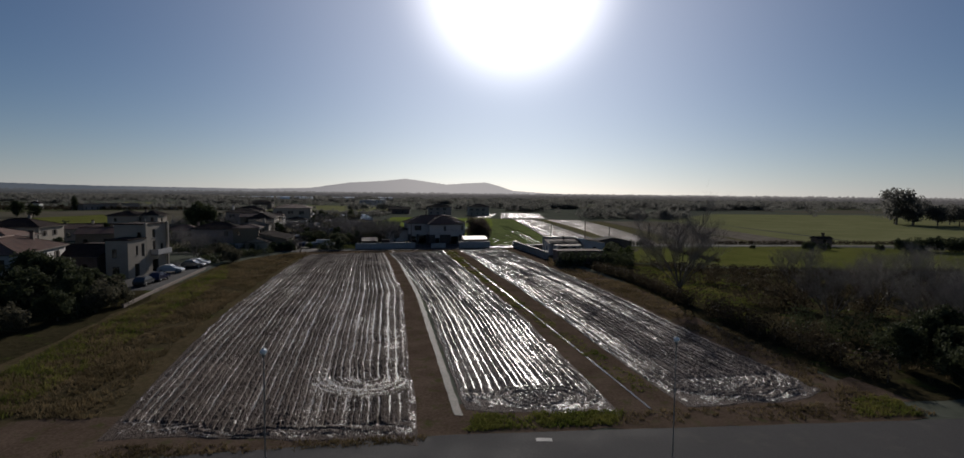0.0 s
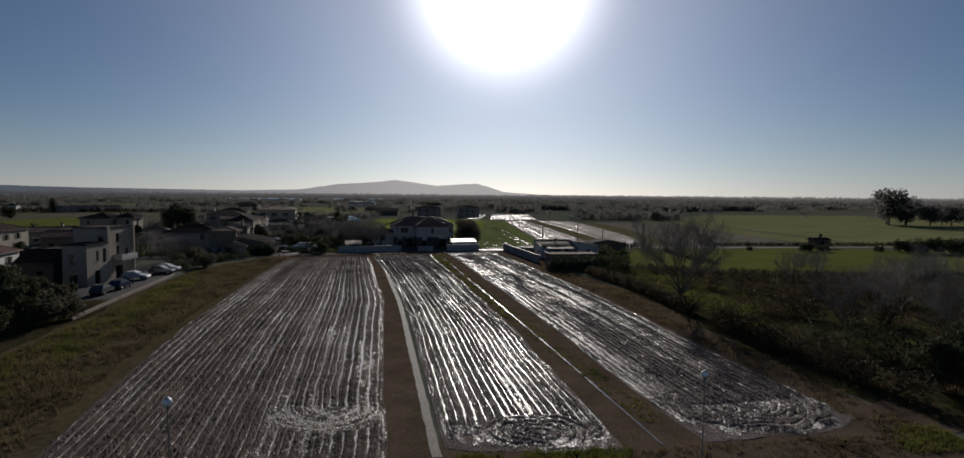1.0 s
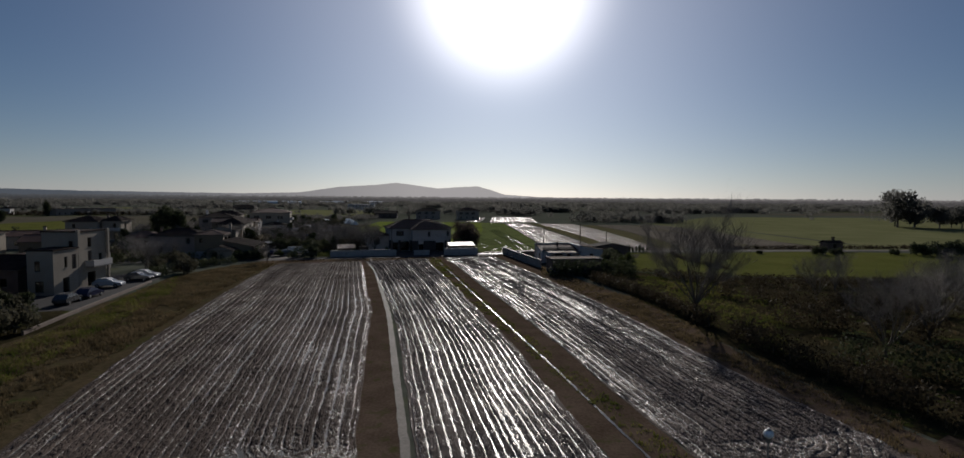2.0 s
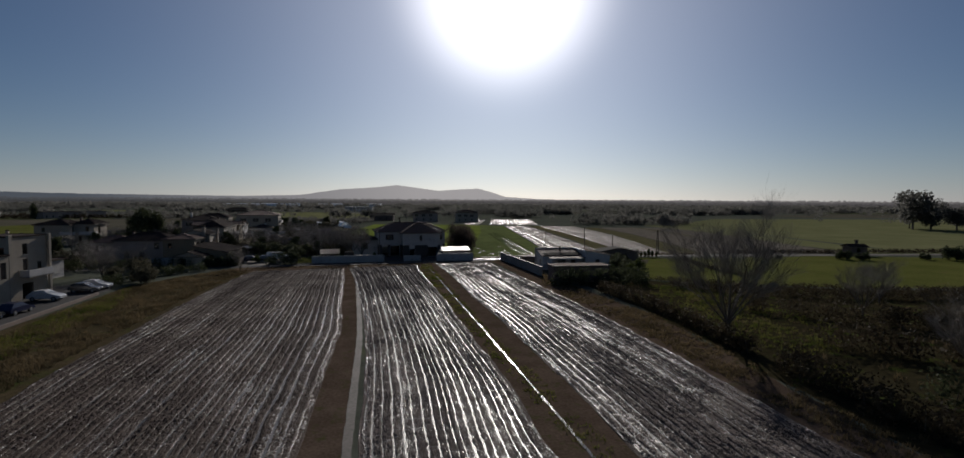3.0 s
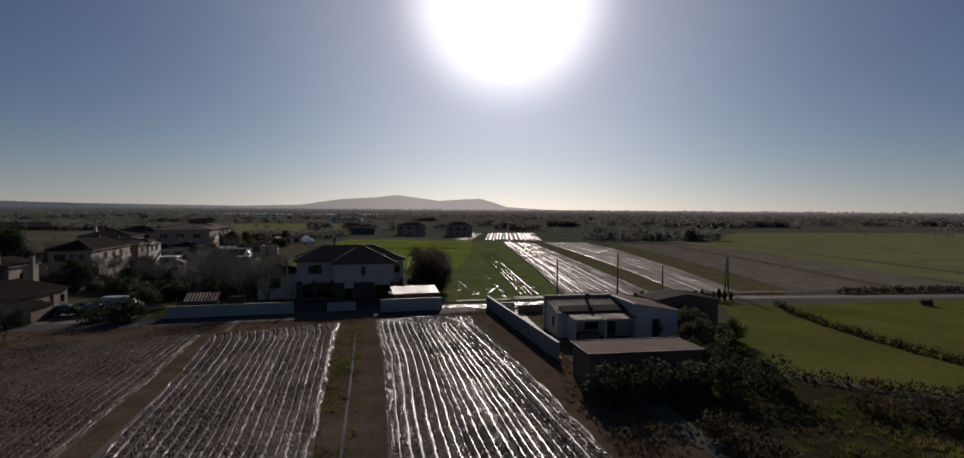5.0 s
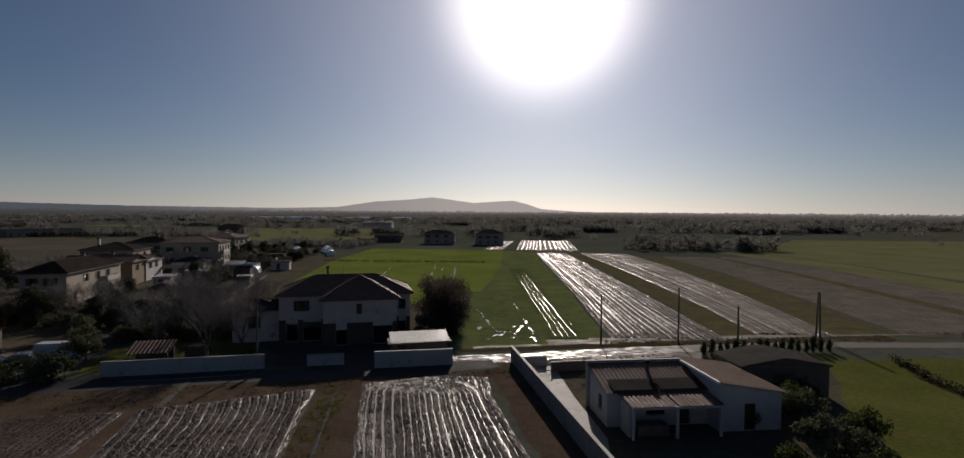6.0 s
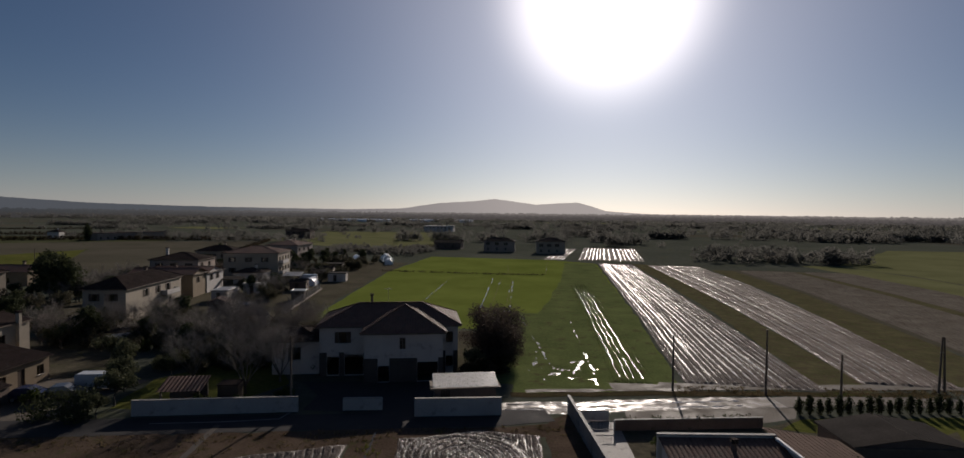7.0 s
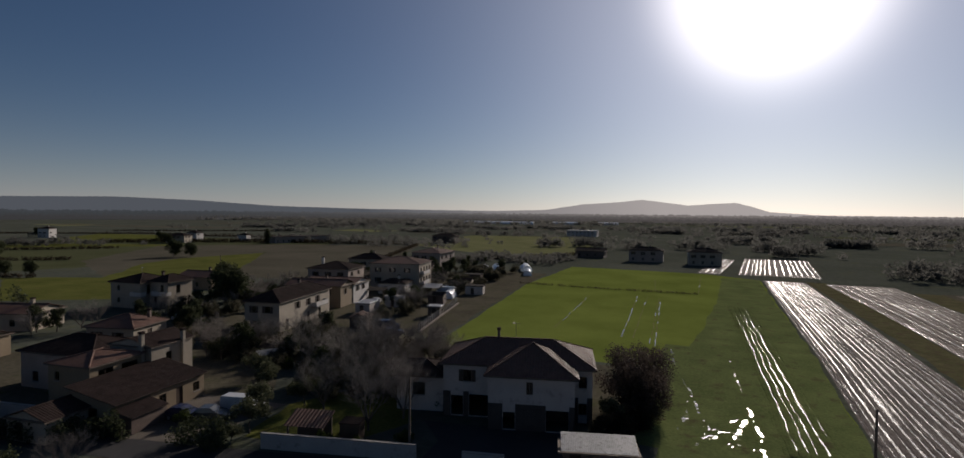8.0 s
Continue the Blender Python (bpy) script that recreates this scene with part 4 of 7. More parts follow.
def block(parent, x, y, w, d, h, roof="hip", rise=1.8, wall=None, tiles=None, front=(), right=(), back=(), left=(), over=0.45, pitch=0.3, base=None, base_h=0.0):
    """A building volume in its house's frame: x, y its front left corner; walls, then a hip, gable, shed or flat roof."""
    c = [(x, y), (x + w, y), (x + w, y + d), (x, y + d)]
    sides = [list(front), list(right), list(back), list(left)]
    for i in range(4):
        g = rise if (roof == "gable" and i in (0, 2)) or (roof == "gable_side" and i in (1, 3)) else 0.0
        a, b = Vector(c[i]), Vector(c[(i + 1) % 4])
        t = 0.25
        if i in (1, 3):
            way = (b - a).normalized() * (t + 0.004)
            a, b = a + way, b - way
        wall_panel(parent, a, b, h, sides[i], wall, t, g)
    if base:
        bm = bmesh.new()
        for i in range(4):
            a, b = Vector((*c[i], 0)), Vector((*c[(i + 1) % 4], 0))
            ux = (b - a).normalized()
            n = Vector((ux.y, -ux.x, 0)) * 0.02
            o = sorted([(s[0], s[0] + s[2]) for s in sides[i] if s[1] < base_h])
            spans, last = [], 0.0
            for s0, s1 in o:
                spans.append((last, s0 - 0.03))
                last = s1 + 0.03
            spans.append((last, (b - a).length))
            for s0, s1 in spans:
                if s1 > s0:
                    p, q = a + ux * s0 + n, a + ux * s1 + n
                    bm.faces.new([bm.verts.new(v) for v in (p, q, q + Vector((0, 0, base_h)), p + Vector((0, 0, base_h)))])
        part("plinth", bm, base, parent)
    verts, faces = [], []
    x0, x1, y0, y1, z = x - over, x + w + over, y - over, y + d + over, h + 0.06
    W, D = x1 - x0, y1 - y0
    if roof == "hip":
        r = min(W, D) / 2
        L = math.hypot(r, rise)
        sy, sx = (lambda s: (0, s * r / L, rise / L)), (lambda s: (s * r / L, 0, rise / L))
        tile_slope(verts, faces, (x0, y0, z), (x1, y0, z), sy(1), L, r, r, pitch)
        tile_slope(verts, faces, (x1, y1, z), (x0, y1, z), sy(-1), L, r, r, pitch)
        tile_slope(verts, faces, (x1, y0, z), (x1, y1, z), sx(-1), L, r, r, pitch)
        tile_slope(verts, faces, (x0, y1, z), (x0, y0, z), sx(1), L, r, r, pitch)
    elif roof == "gable":
        L = math.hypot(W / 2, rise)
        tile_slope(verts, faces, (x1, y0, z), (x1, y1, z), (-W / 2 / L, 0, rise / L), L, 0, 0, pitch)
        tile_slope(verts, faces, (x0, y1, z), (x0, y0, z), (W / 2 / L, 0, rise / L), L, 0, 0, pitch)
    elif roof == "gable_side":
        L = math.hypot(D / 2, rise)
        tile_slope(verts, faces, (x0, y0, z), (x1, y0, z), (0, D / 2 / L, rise / L), L, 0, 0, pitch)
        tile_slope(verts, faces, (x1, y1, z), (x0, y1, z), (0, -D / 2 / L, rise / L), L, 0, 0, pitch)
    elif roof == "shed":
        L = math.hypot(D, rise)
        tile_slope(verts, faces, (x0, y0, z), (x1, y0, z), (0, D / L, rise / L), L, 0, 0, pitch)
    elif roof == "shed_left":
        L = math.hypot(W, rise)
        tile_slope(verts, faces, (x1, y0, z), (x1, y1, z), (-W / L, 0, rise / L), L, 0, 0, pitch)
    if roof == "flat":
        bm = bmesh.new()
        box(bm, x0, y0, h + 0.002, x1, y1, h + 0.16, 0.02)
        r = part("roof", bm, tiles, parent)
        bm = bmesh.new()
        box(bm, x0 + 0.02, y0 + 0.02, h + 0.16, x1 - 0.02, y0 + 0.1, h + 0.22, 0.01)
        box(bm, x0 + 0.02, y1 - 0.1, h + 0.16, x1 - 0.02, y1 - 0.02, h + 0.22, 0.01)
        box(bm, x0 + 0.02, y0 + 0.11, h + 0.16, x0 + 0.1, y1 - 0.11, h + 0.22, 0.01)
        box(bm, x1 - 0.1, y0 + 0.11, h + 0.16, x1 - 0.02, y1 - 0.11, h + 0.22, 0.01)
        part("coping", bm, CONCRETE if tiles is FLAT_ROOF else tiles, r, "thin roof-edge coping")
        return
    roof_ob = raw("roof", verts, faces, tiles, parent)
    bm = bmesh.new()
    if roof in ("shed", "shed_left"):
        lift = rise
        vs = [bm.verts.new((px, py, z - 0.03 + (lift if (py == y1 and roof == "shed") or (px == x0 and roof == "shed_left") else 0))) for px, py in ((x0, y0), (x1, y0), (x1, y1), (x0, y1))]
        bm.faces.new(vs)
        part("soffit", bm, TIMBER, roof_ob)
        # triangular ends and the high back wall under a lean-to roof
        bm = bmesh.new()
        if roof == "shed":
            k = lambda py: rise * (py - y0) / D
            for px in (x, x + w):
                bm.faces.new([bm.verts.new(v) for v in ((px, y, h), (px, y + d, h), (px, y + d, h + k(y + d)), (px, y, h + k(y)))])
            bm.faces.new([bm.verts.new(v) for v in ((x, y + d, h), (x + w, y + d, h), (x + w, y + d, h + k(y + d)), (x, y + d, h + k(y + d)))])
        else:
            k = lambda px: rise * (x1 - px) / W
            for py in (y, y + d):
                bm.faces.new([bm.verts.new(v) for v in ((x, py, h), (x + w, py, h), (x + w, py, h + k(x + w)), (x, py, h + k(x)))])
            bm.faces.new([bm.verts.new(v) for v in ((x, y, h), (x, y + d, h), (x, y + d, h + k(x)), (x, y, h + k(x)))])
        part("upper_wall", bm, wall, parent)
    else:
        box(bm, x0, y0, z - 0.16, x1, y1, z - 0.012)
        part("soffit_board", bm, TIMBER, roof_ob)
    if roof in ("hip", "gable", "gable_side") and rise > 0.8:
        bm = bmesh.new()
        if roof == "hip":
            r = min(W, D) / 2
            ra = (x0 + r, y0 + r, z + rise + 0.04)
            rb = (x1 - r, y1 - r, z + rise + 0.04)
            tube(bm, ra, (rb[0] + 0.01, rb[1] + 0.01, rb[2]), 0.11, 0.11, 6)
            for cx, cy, e in ((x0, y0, ra), (x0, y1, ra if W >= D else rb), (x1, y0, rb if W >= D else ra), (x1, y1, rb)):
                tube(bm, (cx, cy, z + 0.03), e, 0.1, 0.1, 6)
        elif roof == "gable":
            tube(bm, ((x0 + x1) / 2, y0, z + rise + 0.04), ((x0 + x1) / 2, y1, z + rise + 0.04), 0.11, 0.11, 6)
        else:
            tube(bm, (x0, (y0 + y1) / 2, z + rise + 0.04), (x1, (y0 + y1) / 2, z + rise + 0.04), 0.11, 0.11, 6)
        part("ridge_tiles", bm, tiles, roof_ob)


def chimney(parent, x, y, z0, z1, s=0.5, material=None):
    bm = bmesh.new()
    box(bm, x - s / 2, y - s / 2, z0, x + s / 2, y + s / 2, z1 - 0.25, 0.02)
    c = part("chimney", bm, material or PLASTER_D, parent)
    bm = bmesh.new()
    box(bm, x - s / 2 - 0.1, y - s / 2 - 0.1, z1 - 0.25, x + s / 2 + 0.1, y + s / 2 + 0.1, z1 - 0.17, 0.01)
    for dx in (-1, 1):
        for dy in (-1, 1):
            box(bm, x + dx * s * 0.4 - 0.05, y + dy * s * 0.4 - 0.05, z1 - 0.17, x + dx * s * 0.4 + 0.05, y + dy * s * 0.4 + 0.05, z1 - 0.05)
    box(bm, x - s / 2 - 0.08, y - s / 2 - 0.08, z1 - 0.05, x + s / 2 + 0.08, y + s / 2 + 0.08, z1 + 0.03, 0.01)
    part("cap", bm, TILE_DARK, c)


def balcony(parent, x, y, z, w, d, side="front"):
    """A slab with a solid white parapet."""
    bm = bmesh.new()
    if side == "front":
        box(bm, x, y - d, z, x + w, y - 0.004, z + 0.15, 0.01)
        b = part("balcony", bm, CONCRETE, parent)
        bm = bmesh.new()
        box(bm, x, y - d, z + 0.154, x + w, y - d + 0.1, z + 1.05, 0.01)
        box(bm, x, y - d + 0.104, z + 0.154, x + 0.1, y - 0.01, z + 1.05, 0.01)
        box(bm, x + w - 0.1, y - d + 0.104, z + 0.154, x + w, y - 0.01, z + 1.05, 0.01)
    else:
        box(bm, x + 0.004, y, z, x + d, y + w, z + 0.15, 0.01)
        b = part("balcony", bm, CONCRETE, parent)
        bm = bmesh.new()
        box(bm, x + d - 0.1, y, z + 0.154, x + d, y + w, z + 1.05, 0.01)
        box(bm, x + 0.01, y, z + 0.154, x + d - 0.104, y + 0.1, z + 1.05, 0.01)
        box(bm, x + 0.01, y + w - 0.1, z + 0.154, x + d - 0.104, y + w, z + 1.05, 0.01)
    part("parapet", bm, PLASTER_W, b)


def antenna(parent, x, y, z, h=2.0):
    bm = bmesh.new()
    tube(bm, (x, y, z), (x, y, z + h), 0.025, 0.02, 5)
    for k in range(5):
        tube(bm, (x - 0.4 + k * 0.2, y - 0.3, z + h - 0.15), (x - 0.4 + k * 0.2, y + 0.3, z + h - 0.15), 0.012, 0.012, 4)
    tube(bm, (x - 0.5, y, z + h - 0.15), (x + 0.5, y, z + h - 0.15), 0.015, 0.015, 4)
    part("aerial", bm, STEEL, parent)


def row_of(n, x0, step, z, w, h, kind):
    return [(x0 + i * step, z, w, h, kind) for i in range(n)]


# the two-storey house by the lane
villa = thing("house", pose(-15.8, 154.1, 0, 0, 0, 17), "two-storey off-white house with brown base and tiled hip roofs", "house")
block(villa, 0, 0, 9.2, 9.0, 5.8, "hip", 2.5, PLASTER_G, TILE, front=[(4.1, 3.9, 0.7, 1.35, "c"), (1.6, 0.05, 1.3, 1.9, "o"), (6.2, 0.05, 2.4, 2.3, "o")],
      right=[(2.0, 3.9, 0.9, 1.3, "s")], base=BASE_DARK, base_h=2.85)
block(villa, -5.6, 3.2, 16.8, 8.6, 6.0, "hip", 2.1, PLASTER_G, TILE, front=[(2.3, 4.0, 0.95, 1.35, "s"), (0.9, 0.05, 1.4, 2.3, "o"), (3.0, 0.05, 2.2, 2.5, "o"), (15.3, 0.9, 0.9, 1.3, "w"), (15.3, 3.9, 0.9, 1.3, "w")],
      right=[(1.5, 3.9, 1.0, 1.4, "s"), (5.0, 3.9, 1.0, 1.4, "s")], left=[(2.0, 3.9, 1.0, 1.4, "s")], base=BASE_DARK, base_h=2.85)
block(villa, -11.4, 4.2, 5.76, 6.0, 4.1, "hip", 1.1, PLASTER_G, TILE_DARK, front=[(1.9, 1.8, 1.5, 1.5, "w")], left=[(2, 1.6, 1, 1.3, "w")])
chimney(villa, 0.3, 7.4, 8.0, 9.4, 0.3, PLASTER_D)
antenna(villa, 2.4, 7.2, 8.4, 1.8)

# its white-painted front shed with a sheet-metal roof
shed = thing("metal_roofed_shed", pose(-5.7, 147.6, 0, 0, 0, 18), "low shed with a shiny corrugated metal roof", "shed")
block(shed, 0.2, 0.1, 6.3, 2.2, 2.15, "none", 0, PLASTER_D, METAL_ROOF, front=[(0.6, 0.05, 1.0, 1.9, "d")])
sv, sf = [], []
tile_slope(sv, sf, (0, -0.15, 2.22), (6.75, -0.15, 2.22), Vector((0, 2.6, 0.72)).normalized(), 2.7, 0, 0, 0.16, 0.014, 2.7)
raw("roof", sv, sf, METAL_ROOF, shed, "streaked galvanised corrugated sheet")

# the low white house with the pergola
lodge = thing("house", pose(16.0, 128.6, 0, 0, 0, 10), "single-storey white house with grey tiled roof and pergola", "house")
block(lodge, 0, 2.3, 8.4, 4.4, 2.72, "shed", 1.05, PLASTER_W, TILE, front=[(1.2, 0.05, 1.0, 2.1, "d"), (3.2, 0.9, 1.6, 1.2, "w"), (5.9, 0.05, 1.0, 2.1, "d")], left=[(2.0, 1.0, 0.9, 1.1, "w")], over=0.22, pitch=0.36)
bm = bmesh.new()
box(bm, -0.25, 6.95, 0, 8.4, 7.2, 3.97, 0.02)
back = part("back_wall", bm, PLASTER_W, lodge)
bm = bmesh.new()
box(bm, -0.3, 6.9, 3.974, 8.4, 7.25, 4.07, 0.02)
part("coping", bm, CONCRETE, back, "pale stone coping")
# Dark panels laid on the lower roof for the shadow gap above the pergola.
for u0, u1 in ((0.5, 4.3), (4.4, 8.1)):
    bm = bmesh.new()
    slope = Matrix.Translation((0, 2.2, 2.9)) @ Matrix.Rotation(math.atan2(1.05, 4.84), 4, "X")
    box(bm, u0, 0.0, 0.02, u1, 1.75, 0.07, 0.01, slope)
    part("shade_panel", bm, FELT_DARK, lodge, "dark flat panel standing for the shadow above the pergola")
block(lodge, 8.41, 0.6, 5.2, 7.6, 3.0, "shed_left", 0.95, PLASTER_W, FLAT_ROOF, front=[(2.1, 0.05, 0.95, 2.1, "d")], right=[(2, 1.0, 1.1, 1.2, "w")], over=0.3, pitch=6)
bm = bmesh.new()
box(bm, 8.1, 0.25, 3.84, 8.28, 6.6, 4.06, 0.02)
part("verge_trim", bm, WHITE_PAINT, lodge, "white verge board along the roof step")
for px in (1.15, 4.6, 8.1):
    bm = bmesh.new()
    box(bm, px - 0.1, -0.35, 0, px + 0.1, -0.15, 2.28, 0.01)
    part("pergola_post", bm, PLASTER_W, lodge)
bm = bmesh.new()
box(bm, 1.0, -0.42, 2.284, 8.25, -0.12, 2.46, 0.01)
part("pergola_beam", bm, PLASTER_W, lodge)
for u0, u1 in ((0.95, 4.5), (4.7, 8.3)):
    sv, sf = [], []
    tile_slope(sv, sf, (u0, -0.5, 2.52), (u1, -0.5, 2.52), Vector((0, 2.7, 0.16)).normalized(), 2.7, 0, 0, 0.36, 0.07, 0.5)
    raw("pergola_roof", sv, sf, TILE, lodge, "ribbed terracotta pergola roof")
bm = bmesh.new()
box(bm, 1.0, 0.25, 0, 1.22, 2.04, 2.4, 0.01)
part("side_wall", bm, PLASTER_W, lodge)
bm = bmesh.new()
box(bm, 1.7, 0.2, 0.0, 4.2, 1.3, 0.85, 0.04)
part("bench", bm, TIMBER, lodge)
chimney(lodge, 4.6, 5.4, 3.4, 4.4, 0.28)

# flat brown-roofed outbuilding
outb = thing("outbuilding", pose(15.5, 112.7, 0, 0, 0, 10), "low outbuilding with a flat brown roof", "outbuilding")
block(outb, 0.3, 0.55, 9.7, 4.0, 2.7, "flat", 0, PLASTER_D, FLAT_ROOF, front=[(2, 0.05, 2.4, 2.1, "d")], back=[(3, 1.0, 1.2, 1.0, "w")], over=0.25)
# dark store behind the low house
store = thing("store_shed", pose(28.6, 138.4, 0, 0, 0, 8), "dark weathered store with a low felted gable roof", "shed")
block(store, 0.4, 0, 8.5, 4.8, 3.0, "gable", 0.75, PLASTER_D, FELT_DARK, front=[(3, 0.05, 2.2, 2.3, "d")], right=[(2, 1.2, 0.8, 0.8, "w")], over=0.2, pitch=3)

# the farmhouse and its wings
farm = thing("farmhouse", pose(-50.3, 136.0, 0, 0, 0, 10), "rambling ochre and cream farmhouse with low tiled roofs", "house")
block(farm, -6.4, 0, 6.4, 12.2, 2.75, "shed_left", 1.4, PLASTER_Y, TILE_DARK, front=[(1.5, 0.05, 2.4, 2.1, "o")], right=[(5.2, 0.9, 1.0, 1.1, "w"), (7.6, 0.05, 1.0, 2.1, "d"), (10.2, 0.9, 1.0, 1.1, "w")], over=0.35)
block(farm, -13.4, 3.0, 6.2, 6.9, 5.3, "hip", 0.9, PLASTER_Y, TILE, front=[(1.0, 3.4, 0.7, 1.1, "w"), (2.4, 0.6, 1.0, 1.2, "w")], right=[(0.8, 3.5, 1.9, 1.2, "w"), (3.8, 3.5, 2.2, 1.2, "w")], over=0.3)
block(farm, -13.0, 10.4, 6.7, 6.6, 5.9, "gable", 0.9, PLASTER_C, TILE_DARK, front=[(5.2, 4.0, 0.55, 1.3, "w")], right=[(2, 3.6, 0.9, 1.2, "w")], over=0.25)
block(farm, -25.0, 8.0, 11.9, 8.6, 4.7, "hip", 1.6, PLASTER_P, TILE_DARK, front=[(2, 0.9, 1, 1.3, "w"), (5, 0.05, 1.1, 2.2, "d"), (8, 2.9, 1, 1.3, "w")], over=0.4)
block(farm, -8.6, -4.6, 5.2, 4.4, 2.3, "gable", 0.9, PLASTER_C, TILE_DARK, front=[(1.2, 0.05, 1.0, 1.9, "d")], over=0.25)
block(farm, 0.02, -0.3, 2.4, 4.4, 1.75, "shed_left", 0.6, PLASTER_D, TILE_DARK, front=[(0.6, 0.05, 0.9, 1.6, "d")], over=0.2)
chimney(farm, -7.4, 10.0, 4.0, 7.9, 0.5, PLASTER_C)
chimney(farm, -6.1, 15.2, 0.0, 7.4, 0.45, PLASTER_C)

# the house with the balconies beyond it
balc = thing("house", pose(-127.0, 180.5, 0, 0, 0, 8), "two-storey cream house with pale balconies and dark roofs", "house")
block(balc, 0, 0, 9.2, 9.5, 6.0, "hip", 1.7, PLASTER_C, TILE_DARK, front=[(2.0, 4.1, 0.9, 1.2, "w"), (2.0, 1.2, 0.9, 1.2, "w")], right=[(1.5, 3.4, 1.1, 2.1, "w")])
block(balc, 9.24, 2.5, 5.6, 7.0, 6.2, "hip", 1.5, PLASTER_C, TILE_DARK, front=[(3.2, 3.4, 1.0, 2.1, "w"), (1.2, 0.5, 0.9, 2.1, "d"), (3.4, 0.5, 1.2, 2.0, "w")], right=[(2, 3.4, 1.2, 2.0, "w")])
balcony(balc, 7.6, -0.05, 3.0, 3.4, 1.4)
balcony(balc, 11.2, 2.45, 3.0, 4.6, 1.4)
antenna(balc, 4, 5, 7.4, 1.8)
chimney(balc, 9.5, 6.0, 6.8, 8.4, 0.5)

lowh = thing("house", pose(-126.2, 151.4, 0, 0, 0, 24), "low cream house with a brown tiled roof", "house")
block(lowh, 0, 0, 15, 8, 3.3, "gable_side", 1.3, PLASTER_C, TILE, front=row_of(3, 2, 4.4, 0.9, 1.1, 1.3, "w"), right=[(2.5, 0.05, 1.1, 2.1, "d")])
chimney(lowh, 12, 4, 4.2, 5.8, 0.6, PLASTER_C)

redh = thing("house", pose(-93, 157.0, 0, 0, 0, 18), "low house with a red-brown tiled hip roof", "house")
block(redh, -0.6, 0, 9.0, 8.0, 2.9, "hip", 1.6, PLASTER_C, TILE, front=row_of(2, 1.5, 4, 0.9, 1.1, 1.2, "s"), right=[(3, 0.05, 1.1, 2.1, "d")])
chimney(redh, 7.4, 5, 3.9, 5.5, 0.5)

# the terrace of houses along the side street
terr = thing("house", pose(-80.5, 175.6, 0, 0, 0, 15), "two-storey cream house with a dark hip roof", "house", "houses along the side street")
block(terr, 2.9, 0, 7.3, 21, 5.7, "hip", 1.8, PLASTER_C, TILE_DARK, front=[(1.5, 3.6, 0.9, 1.3, "s"), (4.3, 3.6, 1.1, 1.3, "s"), (1.5, 0.8, 1.0, 1.3, "w"), (4.5, 0.05, 1.5, 2.2, "o")],
      right=[(2.0, 0.05, 1.1, 2.1, "d"), (6.0, 3.5, 1.1, 1.4, "s"), (10.5, 3.5, 1.0, 1.4, "s"), (14.5, 3.5, 1.0, 1.4, "s"), (10.5, 0.05, 1.1, 2.1, "d"), (15.5, 0.8, 1.1, 1.3, "w")], left=row_of(3, 3, 6, 3.5, 1, 1.3, "w"))
balcony(terr, 10.2, 12.5, 2.75, 5.5, 1.2, "right")
chimney(terr, 6, 15, 6.8, 8.4, 0.5)
terr2 = thing("house", pose(-91.5, 201.0, 0, 0, 0, 15), "two-storey ochre house with a shallow tiled roof", "house", "houses along the side street")
block(terr2, 0, 0, 14, 7, 5.2, "gable_side", 1.2, PLASTER_Y, TILE, right=[(2, 3.1, 1.0, 1.3, "s")], front=row_of(3, 2, 4, 3.1, 1, 1.3, "s"))
block(terr2, 0.6, 7.1, 13.6, 10, 4.8, "gable_side", 1.1, PLASTER_W, TILE, right=[(1.8, 2.9, 1.1, 1.4, "s"), (5.5, 2.9, 1.1, 1.4, "s")])
chimney(terr2, 8, 5, 5.5, 7.4, 0.5)
terr3 = thing("house", pose(-93, 236.3, 0, 0, 0, 15), "three-storey cream house with dark loggias", "house", "houses along the side street")
block(terr3, 0, 0, 15.5, 13, 7.6, "hip", 1.7, PLASTER_C, TILE, front=row_of(3, 2, 4.6, 5.0, 1, 1.3, "s") + row_of(3, 2, 4.6, 2.0, 1, 1.3, "s"), right=row_of(4, 1, 3, 5.0, 1.6, 1.5, "w") + row_of(4, 1, 3, 1.9, 1.6, 1.5, "w"))
balcony(terr3, 15.5, 1, 4.4, 6, 1.2, "right")
balcony(terr3, 15.5, 1, 1.4, 6, 1.2, "right")
terr4 = thing("house", pose(-110, 228.0, 0, 0, 0, 15), "two-storey pale pink house with a dark hip roof", "house", "houses along the side street")
block(terr4, 0, 0, 13, 12, 5.8, "hip", 1.8, PLASTER_P, TILE_DARK, front=row_of(3, 2, 4, 3.6, 1, 1.3, "s"), right=row_of(2, 2, 5, 3.6, 1, 1.3, "s"))
chimney(terr4, 2, 6, 6, 9, 0.7, PLASTER_W)

# houses on the west side of the near field
west1 = thing("house", pose(-75.8, 72.6, 0, 0, 0, 18), "white house with a red-brown tiled hip roof", "house")
block(west1, 0, 0, 10, 16, 5.3, "hip", 1.9, PLASTER_W, TILE, right=row_of(3, 2, 5, 3.3, 1.0, 1.3, "s") + row_of(2, 3, 6, 0.8, 1.1, 1.3, "w"), front=row_of(2, 2, 5, 3.3, 1, 1.3, "s") + [(4, 0.05, 1.1, 2.1, "d")])
chimney(west1, 7, 12, 6.0, 8.0, 0.5)
